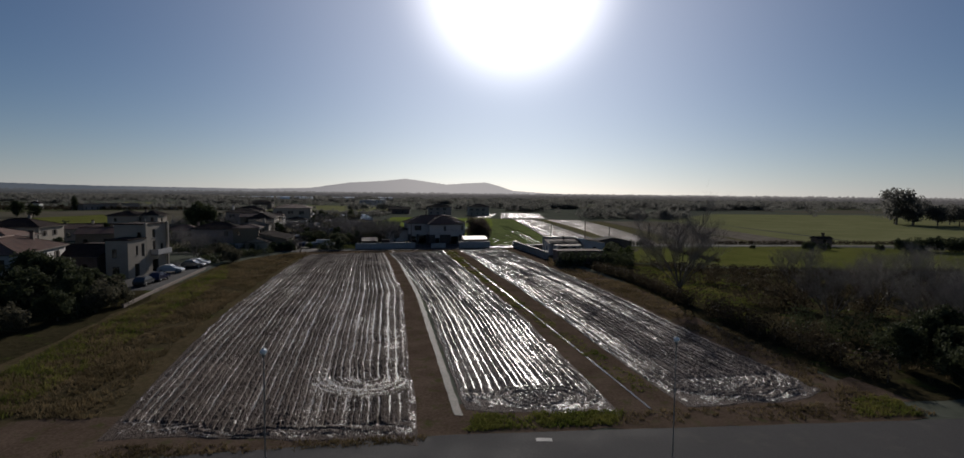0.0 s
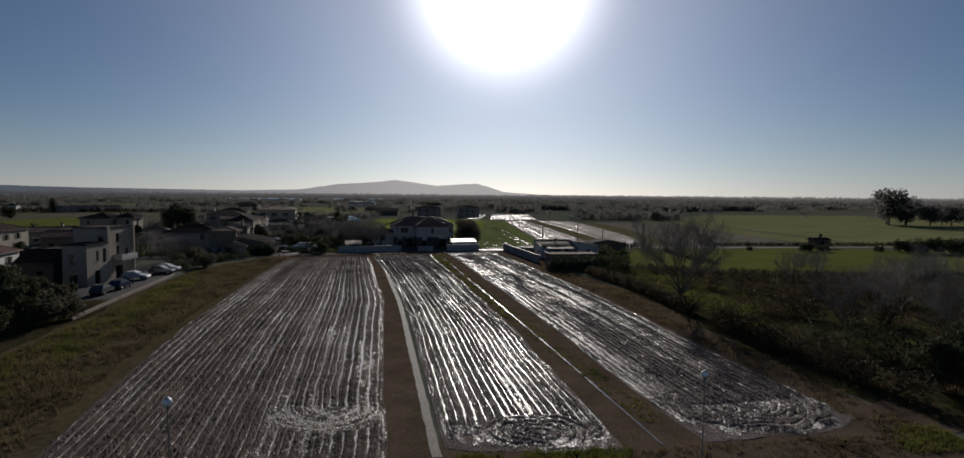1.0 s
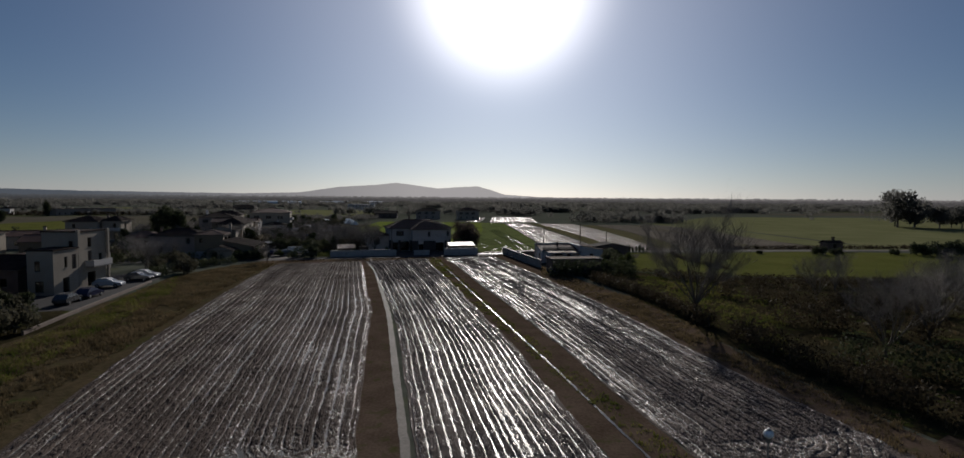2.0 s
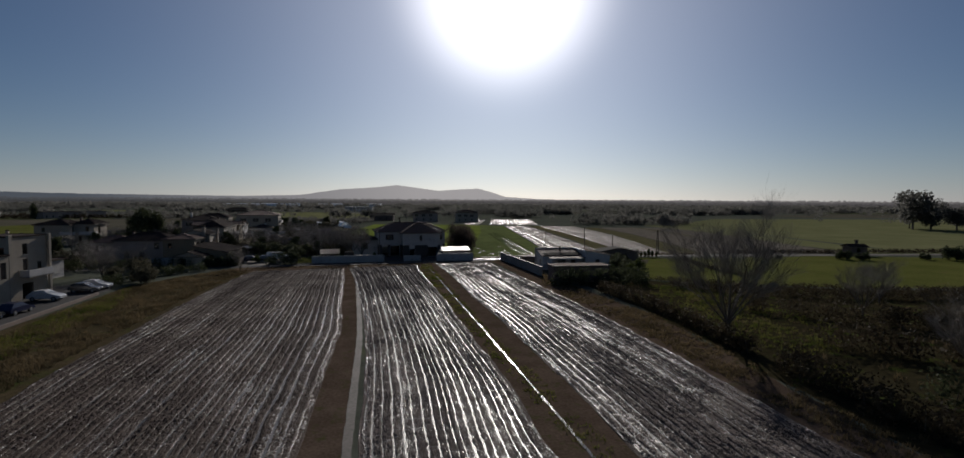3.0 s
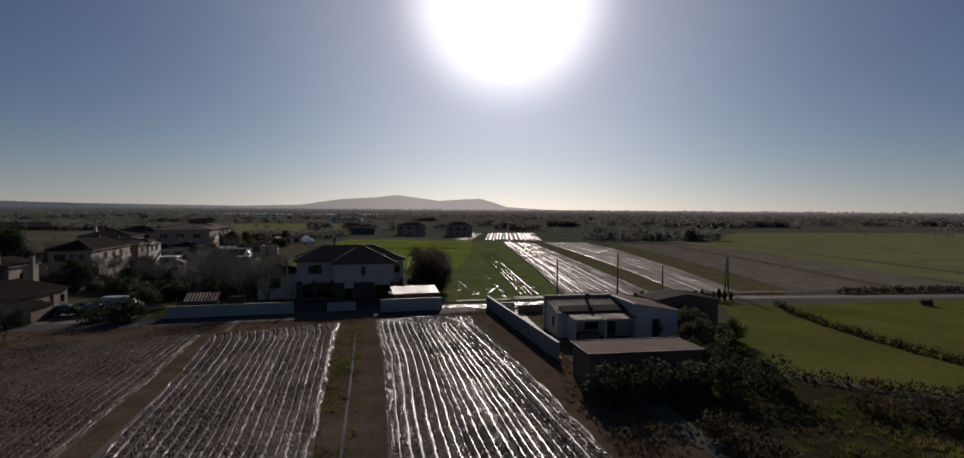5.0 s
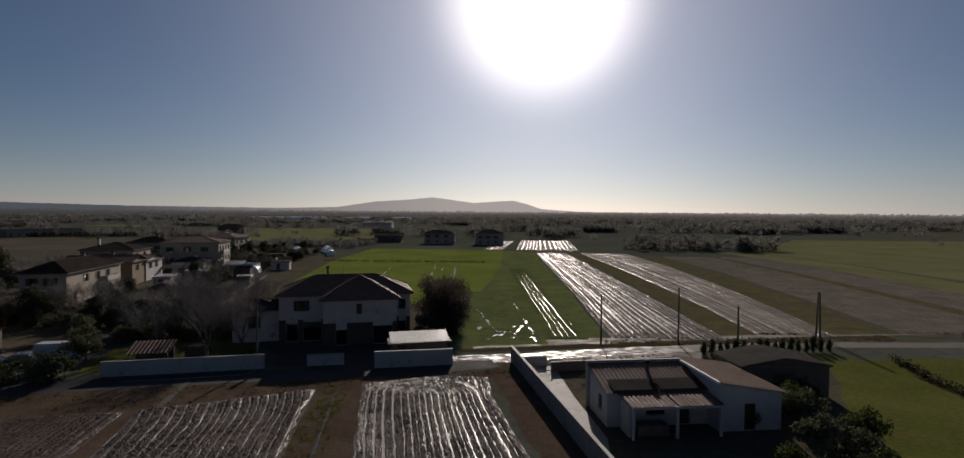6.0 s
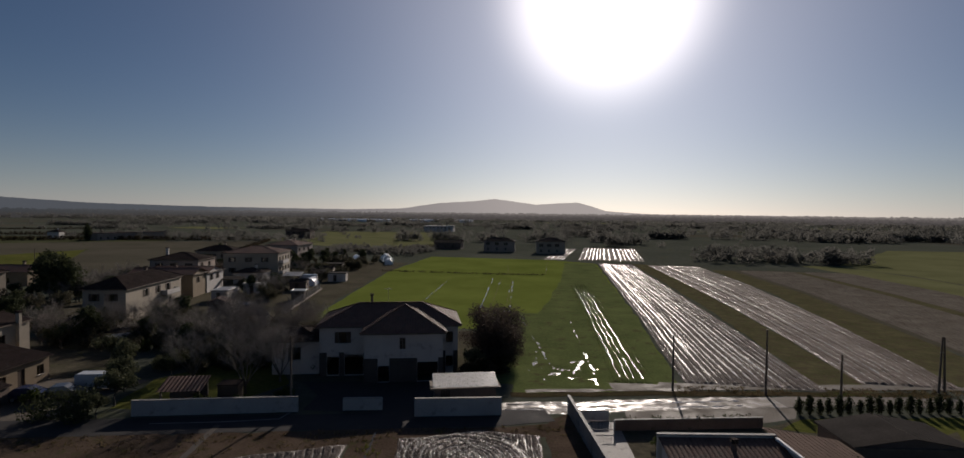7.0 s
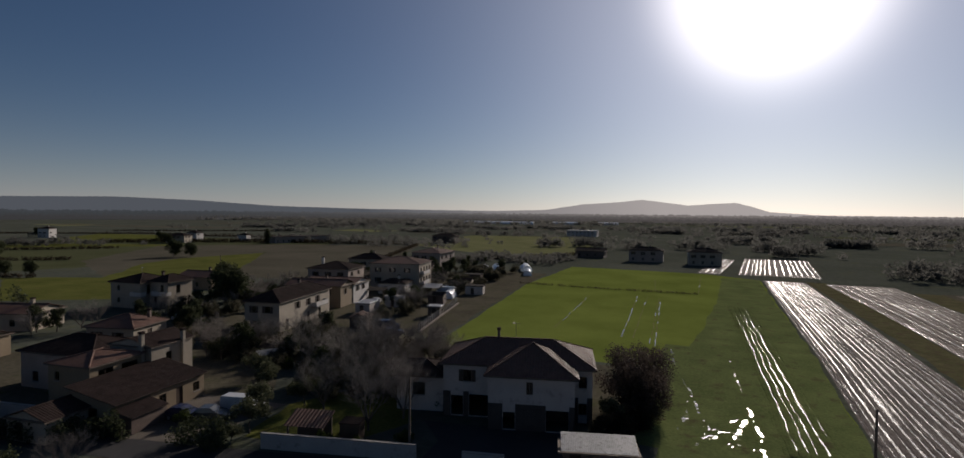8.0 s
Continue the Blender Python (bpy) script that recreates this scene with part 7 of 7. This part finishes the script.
bm = bmesh.new()
box(bm, 0.1, 2.2, 0, 3.8, 2.38, 2.3, 0.01)
part("back_wall", bm, PLASTER_D, shel)
tank = thing("water_tank", pose(-27.4, 143.9, 0, 0, 0, 17), "dark box-shaped tank behind the garden wall", "tank")
bm = bmesh.new()
box(bm, 0, 0, 0, 2.0, 1.8, 2.1, 0.06)
part("body", bm, DARK_WOOD, tank)
bm = bmesh.new()
box(bm, -0.08, -0.08, 2.102, 2.08, 1.88, 2.18, 0.02)
part("lid", bm, TILE_DARK, tank)


def poly_tunnel(x, y, turn, w, length, h):
    """A plastic growing tunnel over steel hoops."""
    e = thing("poly_tunnel", pose(x, y, 0, 0, 0, turn), "low growing tunnel covered with shining white plastic", "greenhouse", "growing tunnels")
    n, verts, faces = 14, [], []
    for j in range(2):
        for i in range(n + 1):
            a = math.pi * i / n
            verts.append((-w / 2 * math.cos(a), j * length, h * math.sin(a)))
    for i in range(n):
        faces.append((i, i + n + 1, i + n + 2, i + 1))
    raw("cover", verts, faces, PLASTIC_W, e, smooth=True)
    for j in range(2):
        raw("end_sheet", verts[j * (n + 1):(j + 1) * (n + 1)], [tuple(range(n + 1))], PLASTIC_W, e)
    for j in range(5):
        bm = bmesh.new()
        pts = [(-(w / 2 + 0.03) * math.cos(math.pi * i / n), length * j / 4, (h + 0.03) * math.sin(math.pi * i / n)) for i in range(n + 1)]
        for a, b in zip(pts, pts[1:]):
            tube(bm, a, b, 0.03, 0.03, 5)
        part("hoop", bm, STEEL, e)


poly_tunnel(-83.5, 301, 30, 2.6, 8, 1.6)
poly_tunnel(-77.0, 299, 30, 4.2, 11, 2.2)
poly_tunnel(-67.0, 303, 25, 4.4, 12, 2.4)
poly_tunnel(-62.0, 290, 20, 3.2, 9, 1.9)
poly_tunnel(-62.4, 229.0, 15, 3.4, 7, 2.0)

# fence beside the green field
fence = thing("fence", pose(-47.3, 190.6, 0, 0, 0, 104.9), "tall pale concrete-post fence beside the green field", "fence")
for i in range(22):
    bm = bmesh.new()
    box(bm, i * 1.55 - 0.1, -0.08, 0, i * 1.55 + 0.1, 0.08, 1.75 + 0.12 * math.sin(i * 2.3), 0.01)
    part("post", bm, CONCRETE, fence)
for z in (0.7, 1.1, 1.5):
    bm = bmesh.new()
    tube(bm, (0, 0.1, z), (32.6, 0.1, z), 0.02, 0.02, 5)
    part("wire", bm, STEEL, fence)

# sheds, open shelters and brickwork among the village gardens
def garden_shed(x, y, turn, w, d, h, roof, rise, wall, cover, label):
    e = thing("garden_shed", pose(x, y, 0, 0, 0, turn), label, "shed", "sheds in the village gardens")
    block(e, 0, 0, w, d, h, roof, rise, wall, cover, front=[(w * 0.3, 0.05, 0.95, 1.9, "d")], right=[(d * 0.4, 0.9, 0.8, 0.7, "w")], over=0.2, pitch=0.4)


def open_shelter(x, y, turn, w, d, h, cover, label):
    """Corrugated sheets on four posts and two beams."""
    e = thing("open_shelter", pose(x, y, 0, 0, 0, turn), label, "shelter", "open shelters in the gardens")
    for px, py in ((0.15, 0.15), (w - 0.15, 0.15), (w - 0.15, d - 0.15), (0.15, d - 0.15)):
        bm = bmesh.new()
        box(bm, px - 0.06, py - 0.06, 0, px + 0.06, py + 0.06, h + 0.14 * py, 0.01)
        part("post", bm, TIMBER, e)
    for py in (0.15, d - 0.15):
        bm = bmesh.new()
        box(bm, -0.1, py - 0.05, h + 0.14 * py + 0.004, w + 0.1, py + 0.05, h + 0.14 * py + 0.12, 0.01)
        part("beam", bm, TIMBER, e)
    sv, sf = [], []
    tile_slope(sv, sf, (-0.2, -0.25, h + 0.14), (w + 0.2, -0.25, h + 0.14), Vector((0, 1, 0.14)).normalized(), d + 0.5, 0, 0, 0.2, 0.02, d + 0.5)
    raw("roof", sv, sf, cover, e, "corrugated sheets")


garden_shed(-70.2, 200.4, 15, 3.4, 6.2, 2.3, "flat", 0, PLASTER_G, METAL_ROOF, "low shed with a shining flat metal roof")
garden_shed(-69.6, 211.0, 20, 4.6, 3.0, 2.5, "flat", 0, PLASTER_W, PLASTER_W, "white shed with a pale flat roof")
garden_shed(-61.0, 187.0, 22, 3.6, 3.0, 2.3, "gable", 0.8, PLASTER_D, TILE, "small brown brick outhouse with a tiled roof")
garden_shed(-62.6, 219.6, 15, 4.0, 3.2, 2.2, "gable_side", 0.7, PLASTER_D, FELT_DARK, "dark garden shed with a felt roof")
garden_shed(-61.6, 238.6, 15, 5.0, 3.6, 2.3, "flat", 0, PLASTER_G, FELT_DARK, "grey garden shed with a flat felt roof")
garden_shed(-70.0, 247.0, 15, 5.4, 4.0, 2.4, "gable_side", 0.8, PLASTER_C, TILE_DARK, "low cream garden shed with a dark roof")
garden_shed(-74.6, 262.0, 15, 6.0, 4.4, 2.5, "flat", 0, PLASTER_D, FELT_DARK, "dark garden shed with a flat felt roof")
garden_shed(-54.2, 205.6, 15, 2.8, 3.0, 2.1, "flat", 0, TIMBER, METAL_ROOF, "small timber shed with a metal roof")
open_shelter(-71.4, 231.4, 15, 4.6, 4.2, 2.0, METAL_ROOF, "open timber shelter under corrugated sheets beside the growing tunnel")
open_shelter(-56.4, 160.6, 62, 5.6, 1.9, 1.3, METAL_ROOF, "low open shelter under shining corrugated sheets")
open_shelter(-62.5, 162.6, 20, 5.0, 2.0, 1.5, FELT_DARK, "low open shelter under dark corrugated sheets")
open_shelter(-82.0, 219.8, 15, 5.0, 3.0, 2.1, FELT_DARK, "open shelter under dark sheets behind the ochre house")

# long pale greenhouses far off
for k, (gx, gy, gl) in enumerate(((-520, 1130, 150), (-340, 1180, 60), (-250, 1200, 40))):
    e = thing("greenhouse", pose(gx, gy, 0, 0, 0, 8), "long far white greenhouse in the plain", "greenhouse", "far greenhouses")
    bm = bmesh.new()
    box(bm, 0, 0, 0, gl, 12, 4.0, 0.2)
    part("wall", bm, PLASTIC_W, e)
    bm = bmesh.new()
    vs = [bm.verts.new(v) for v in ((-0.3, -0.3, 4.01), (gl + 0.3, -0.3, 4.01), (gl + 0.3, 12.3, 4.01), (-0.3, 12.3, 4.01), (-0.3, 6, 5.6), (gl + 0.3, 6, 5.6))]
    for f in ((0, 1, 5, 4), (2, 3, 4, 5), (0, 4, 3), (1, 2, 5), (0, 3, 2, 1)):
        bm.faces.new([vs[i] for i in f])
    part("roof", bm, PLASTIC_W, e)


# puddles on the meadow and the yards
def puddle(x, y, rx, ry, turn, seed, material=None):
    rng = random.Random(seed)
    n = 18
    bm = bmesh.new()
    vs = []
    for i in range(n):
        a = 2 * math.pi * i / n
        k = rng.uniform(0.45, 1.2)
        px, py = math.cos(a) * rx * k, math.sin(a) * ry * k
        c, s = math.cos(radians(turn)), math.sin(radians(turn))
        vs.append(bm.verts.new((x + px * c - py * s, y + px * s + py * c, 0.042)))
    bm.faces.new(vs)
    bmesh.ops.triangulate(bm, faces=bm.faces)
    tagged(part("puddle", bm, material or WATER_STILL, None), "shallow bright rain puddle in the grass", "puddle", kind="structure")


prng = random.Random(12)


def rutted(name, x0, x1, y0, y1, lines, label, seed, step=0.11):
    """Soft grass ground with ruts that dip here and there below the standing water. lines: (points, width, depth)."""
    rng = np.random.RandomState(seed)
    xs, ys = np.arange(x0, x1, step), np.arange(y0, y1, step)
    X, Y = np.meshgrid(xs, ys)

    def patchy(size):
        h, w = int((y1 - y0) / size) + 3, int((x1 - x0) / size) + 3
        g = rng.uniform(-1, 1, (h, w))
        fy, fx = (ys - y0) / size, (xs - x0) / size
        iy, ix = fy.astype(int), fx.astype(int)
        ty, tx = (fy - iy)[:, None], (fx - ix)[None, :]
        ty, tx = ty * ty * (3 - 2 * ty), tx * tx * (3 - 2 * tx)
        return (g[iy][:, ix] * (1 - tx) + g[iy][:, ix + 1] * tx) * (1 - ty) + (g[iy + 1][:, ix] * (1 - tx) + g[iy + 1][:, ix + 1] * tx) * ty
    bend = 0.35 * patchy(2.5)
    Z = 0.075 + 0.012 * patchy(1.0) + 0.01 * rng.uniform(-1, 1, X.shape)
    for pts, wide, deep in lines:
        d = np.full(X.shape, 99.0)
        for (ax, ay), (bx, by) in zip(pts, pts[1:]):
            t = np.clip(((X - ax) * (bx - ax) + (Y - ay) * (by - ay)) / ((bx - ax) ** 2 + (by - ay) ** 2), 0, 1)
            d = np.minimum(d, np.hypot(X + bend - ax - t * (bx - ax), Y + bend - ay - t * (by - ay)))
        Z -= deep * np.exp(-(d / (0.75 * wide)) ** 2) * np.clip(0.62 + 0.7 * patchy(1.6) + 0.8 * patchy(0.45), 0, 2)
    # a web of thin hoof and wheel marks in the wettest part
    marsh = np.exp(-((X - 6.5) / 5) ** 4 - ((Y - 165) / 6.5) ** 4)
    Z -= 0.04 * marsh * np.exp(-((patchy(1.3) + 0.35 * patchy(0.45)) / 0.09) ** 2) * np.clip(0.35 + 0.9 * patchy(0.8), 0, 1.2)
    rim = np.minimum(np.minimum(X - x0, x1 - step - X), np.minimum(Y - y0, y1 - step - Y))
    Z = 0.031 + (np.maximum(Z, 0.034) - 0.031) * np.clip(rim / 0.9, 0, 1)
    n, m = X.shape
    i = np.arange(n - 1)[:, None] * m + np.arange(m - 1)[None, :]
    faces = np.stack([i, i + 1, i + 1 + m, i + m], -1).reshape(-1, 4)
    ob = raw(name, np.stack([X, Y, Z], -1).reshape(-1, 3).tolist(), faces.tolist(), GRASS_WET)
    tagged(ob, label, "field", kind="structure")
    water = raw("water", [(x0 + 0.9, y0 + 0.9, 0.048), (x1 - 1.0, y0 + 0.9, 0.048), (x1 - 1.0, y1 - 1.0, 0.048), (x0 + 0.9, y1 - 1.0, 0.048)], [(0, 1, 2, 3)], RUT_WATER)
    tagged(water, "shallow rainwater standing in the ruts of the meadow", "water", kind="structure")


rutted("rutted_meadow", -3.2, 12.4, 157.2, 203.0,
       [([(-1.9, 200), (-1.2, 195), (0.3, 188), (1.5, 181.5), (3.3, 175), (4.6, 169.6)], 0.3, 0.04), ([(4.5, 169.6), (5.7, 164.6), (4.8, 158.4)], 0.3, 0.026),
        ([(5.8, 160), (7.4, 166.8), (8.8, 169.4)], 0.3, 0.026), ([(8.2, 163), (10.2, 173)], 0.35, 0.045), ([(9.6, 174), (10.5, 167), (11.2, 159.4)], 0.28, 0.055),
        ([(0.0, 159), (6, 160.4), (11.8, 161.4)], 0.4, 0.026), ([(2.4, 176), (3.4, 168), (2.2, 160)], 0.5, 0.024), ([(7.2, 196), (9.0, 180)], 0.3, 0.028)],
       "waterlogged meadow grass with shining ruts", 21)
for px, py in ((6.1, 38.0), (5.2, 36.4), (3.0, 36.2), (8.2, 37.2)):
    puddle(px, py, 0.5, 0.35, prng.uniform(0, 90), prng.randint(0, 9999))

# tractor lines in the wheat and the edge of the meadow
for k, pts in enumerate(([(-25.2, 207), (-29.6, 254)], [(-9.2, 205), (-14.5, 258)], [(-11.4, 205), (-17.0, 258)], [(-5.8, 202), (-11.2, 258)], [(-4.6, 200), (-10.6, 256)], [(-14, 272), (-18, 300)], [(-2, 272), (-4, 318)])):
    (ax, ay), (bx, by) = pts[0], pts[-1]
    ln, at = math.hypot(bx - ax, by - ay), 0.0
    while at < ln - 1:
        to = min(ln, at + prng.uniform(2.5, 9))
        u, v = at / ln, to / ln
        ribbon_xy("wheel_track", [(ax + (bx - ax) * u + prng.gauss(0, 0.08), ay + (by - ay) * u), (ax + (bx - ax) * v + prng.gauss(0, 0.08), ay + (by - ay) * v)], 0.09, 0.05, RUT_WATER if prng.random() < (0.6 if k in (0, 4) else 0.3) else TRACK_DULL, "pale wet wheel track through the young wheat", "track", 0.05, k, 1.0)
        at = to + prng.uniform(0.4, 2.5)


# ---- grass ----
def tufts(name, outline, count, h, material, label, seed, z=0.01):
    """Blades of grass in loose tufts inside an outline of (x, y)."""
    rng = random.Random(seed)
    xs, ys = [p[0] for p in outline], [p[1] for p in outline]

    def inside(x, y):
        c = False
        for (ax, ay), (bx, by) in zip(outline, outline[1:] + outline[:1]):
            if (ay > y) != (by > y) and x < (bx - ax) * (y - ay) / (by - ay) + ax:
                c = not c
        return c
    verts, faces = [], []
    while len(faces) < count * 7:
        x, y = rng.uniform(min(xs), max(xs)), rng.uniform(min(ys), max(ys))
        if not inside(x, y) or noise.noise((x * 0.25, y * 0.25, seed)) < rng.uniform(-0.5, 0.35):
            continue
        k = rng.uniform(0.5, 1.4)
        for _ in range(7):
            a, l = rng.uniform(0, 6.28), h * k * rng.uniform(0.6, 1.2)
            bx, by = x + rng.gauss(0, 0.12), y + rng.gauss(0, 0.12)
            i = len(verts)
            wx, wy = math.cos(a) * 0.035 * k, math.sin(a) * 0.035 * k
            verts += [(bx - wx, by - wy, z), (bx + wx, by + wy, z), (bx + rng.gauss(0, 0.4) * l, by + rng.gauss(0, 0.4) * l, z + l)]
            faces.append((i, i + 1, i + 2))
    tagged(raw(name, verts, faces, material), label, "grass", kind="stuff")


tufts("grass", [(-0.5, 32.2), (9, 33.4), (10, 35.6), (6, 35.2), (0, 34.6)], 900, 0.2, BLADE, "green grass tufts on the road bank", 1)
tufts("grass", [(9, 33.4), (31, 35.4), (31, 38.6), (26, 37.6), (10, 35.6)], 500, 0.16, BLADE_DRY, "sparse dry grass on the road bank", 12)
tufts("grass", [(25.5, 35.2), (30, 35.6), (30.5, 39), (27, 38.4)], 350, 0.22, BLADE, "green grass tufts at the corner of the field", 13)
tufts("grass", [(-36, 33), (-24, 33), (-29.5, 52), (-33, 69), (-39, 103), (-41.6, 126), (-47, 127), (-52, 108), (-48.5, 90), (-43.5, 70), (-41, 55)], 9000, 0.3, BLADE_DRY, "dry brown grass on the field verge", 2)
tufts("grass", [(-36, 33), (-30, 33), (-36, 60), (-44, 92), (-52, 108), (-48.5, 90), (-43.5, 70), (-41, 55)], 3500, 0.28, BLADE, "green grass on the field verge", 3)
tufts("grass", [(-9.6, 139), (-7.8, 139), (4.2, 78), (13.6, 39), (11.8, 39), (2.0, 78), (-8.8, 128)], 1500, 0.16, BLADE, "sparse grass along the ditch", 4)
tufts("grass", [(26, 38), (29.5, 38), (27.6, 52), (26, 70), (24.5, 86), (19.5, 105), (14.5, 126), (13.4, 110), (20, 80), (22.6, 62)], 2600, 0.25, BLADE_DRY, "rough grass on the muddy margin", 5)
tufts("grass", [(29, 40), (60, 44), (90, 60), (90, 104), (40, 111), (24, 116), (26, 86)], 1300, 0.35, BLADE_DRY, "tall dry weeds in the scrub", 6)
tufts("grass", [(30, 60), (44, 84), (40, 108), (30, 112), (27, 90)], 1300, 0.3, BLADE, "green grass among the brambles", 7)
tufts("grass", [(-48, 127.4), (-40.5, 125.4), (-23, 131.6), (-7, 139.9), (0, 143.4), (8, 143.2), (8.6, 146.2), (0, 143.9), (-18, 139.1), (-33, 135), (-46, 131.4)], 500, 0.16, BLADE_DRY, "rough grass on the headland", 10)
tufts("grass", [(-23.5, 27.2), (-3, 30.6), (-3, 31.4), (-12, 30.0), (-23.5, 29.2)], 420, 0.14, BLADE_DRY, "dry grass along the near border of the field", 11)
tufts("grass", [(20, 157.5), (60, 163.5), (60, 167), (20, 160.5)], 700, 0.18, BLADE_DRY, "grass strip beside the track", 9)

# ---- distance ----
# Hill haze painted as emission, brighter on the sun's side.
HILL = glow("hills_painted_haze", (0.088, 0.102, 0.12), 1.0, (0.44, 0.42, 0.41), (-2600, -500))
# The plain glows likewise, with haze mixed into its emitted colour.
FAR_LAND = glow("far_land_painted_haze", (0.052, 0.06, 0.068), 1.0, (0.2, 0.19, 0.18), (-2600, -300))


def backdrop(name, radius, profile, material, label, rough, seed):
    """A far ridge line; profile: (azimuth in degrees, elevation in degrees)."""
    rng = random.Random(seed)
    verts, faces = [], []
    az = profile[0][0]
    while az <= profile[-1][0]:
        e = float(np.interp(az, [a for a, _ in profile], [b for _, b in profile]))
        h = radius * math.tan(radians(e)) + rng.uniform(0, rough)
        x, y = radius * math.sin(radians(az)), 100 + radius * math.cos(radians(az))
        verts += [(x, y, -2), (x, y, 14 + h), (x * 1.06, 100 + (y - 100) * 1.06, -2)]
        az += 0.1
    n = len(verts) // 3
    for i in range(n - 1):
        faces.append((3 * i, 3 * i + 3, 3 * i + 4, 3 * i + 1))
        faces.append((3 * i + 1, 3 * i + 4, 3 * i + 5, 3 * i + 2))
    tagged(raw(name, verts, faces, material), label, "hills", kind="structure")


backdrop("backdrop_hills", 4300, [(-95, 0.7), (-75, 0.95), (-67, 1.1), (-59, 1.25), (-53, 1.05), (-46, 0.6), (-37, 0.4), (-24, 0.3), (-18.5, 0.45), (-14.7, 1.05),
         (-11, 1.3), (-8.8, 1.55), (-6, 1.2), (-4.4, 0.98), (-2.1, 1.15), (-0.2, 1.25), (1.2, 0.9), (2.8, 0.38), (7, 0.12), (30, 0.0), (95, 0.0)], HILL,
         "long low hills with pale grey haze in their glow colour", 3, 5)
backdrop("backdrop_land", 3300, [(-95, 0.02), (95, 0.02)], FAR_LAND, "far flat wooded land with haze in its glow colour", 9, 6)
# Nearer bands emit less, so the painted haze thins with nearness.
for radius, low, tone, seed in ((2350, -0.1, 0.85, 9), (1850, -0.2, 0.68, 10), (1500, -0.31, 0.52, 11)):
    backdrop("backdrop_land", radius, [(-95, low), (95, low)], glow("near_land_painted_haze", (0.056 * tone, 0.065 * tone, 0.072 * tone), 1.0, (0.15 * tone, 0.142 * tone, 0.14 * tone), (-1900, -200)), "far flat wooded land with haze in its glow colour", 6, seed)
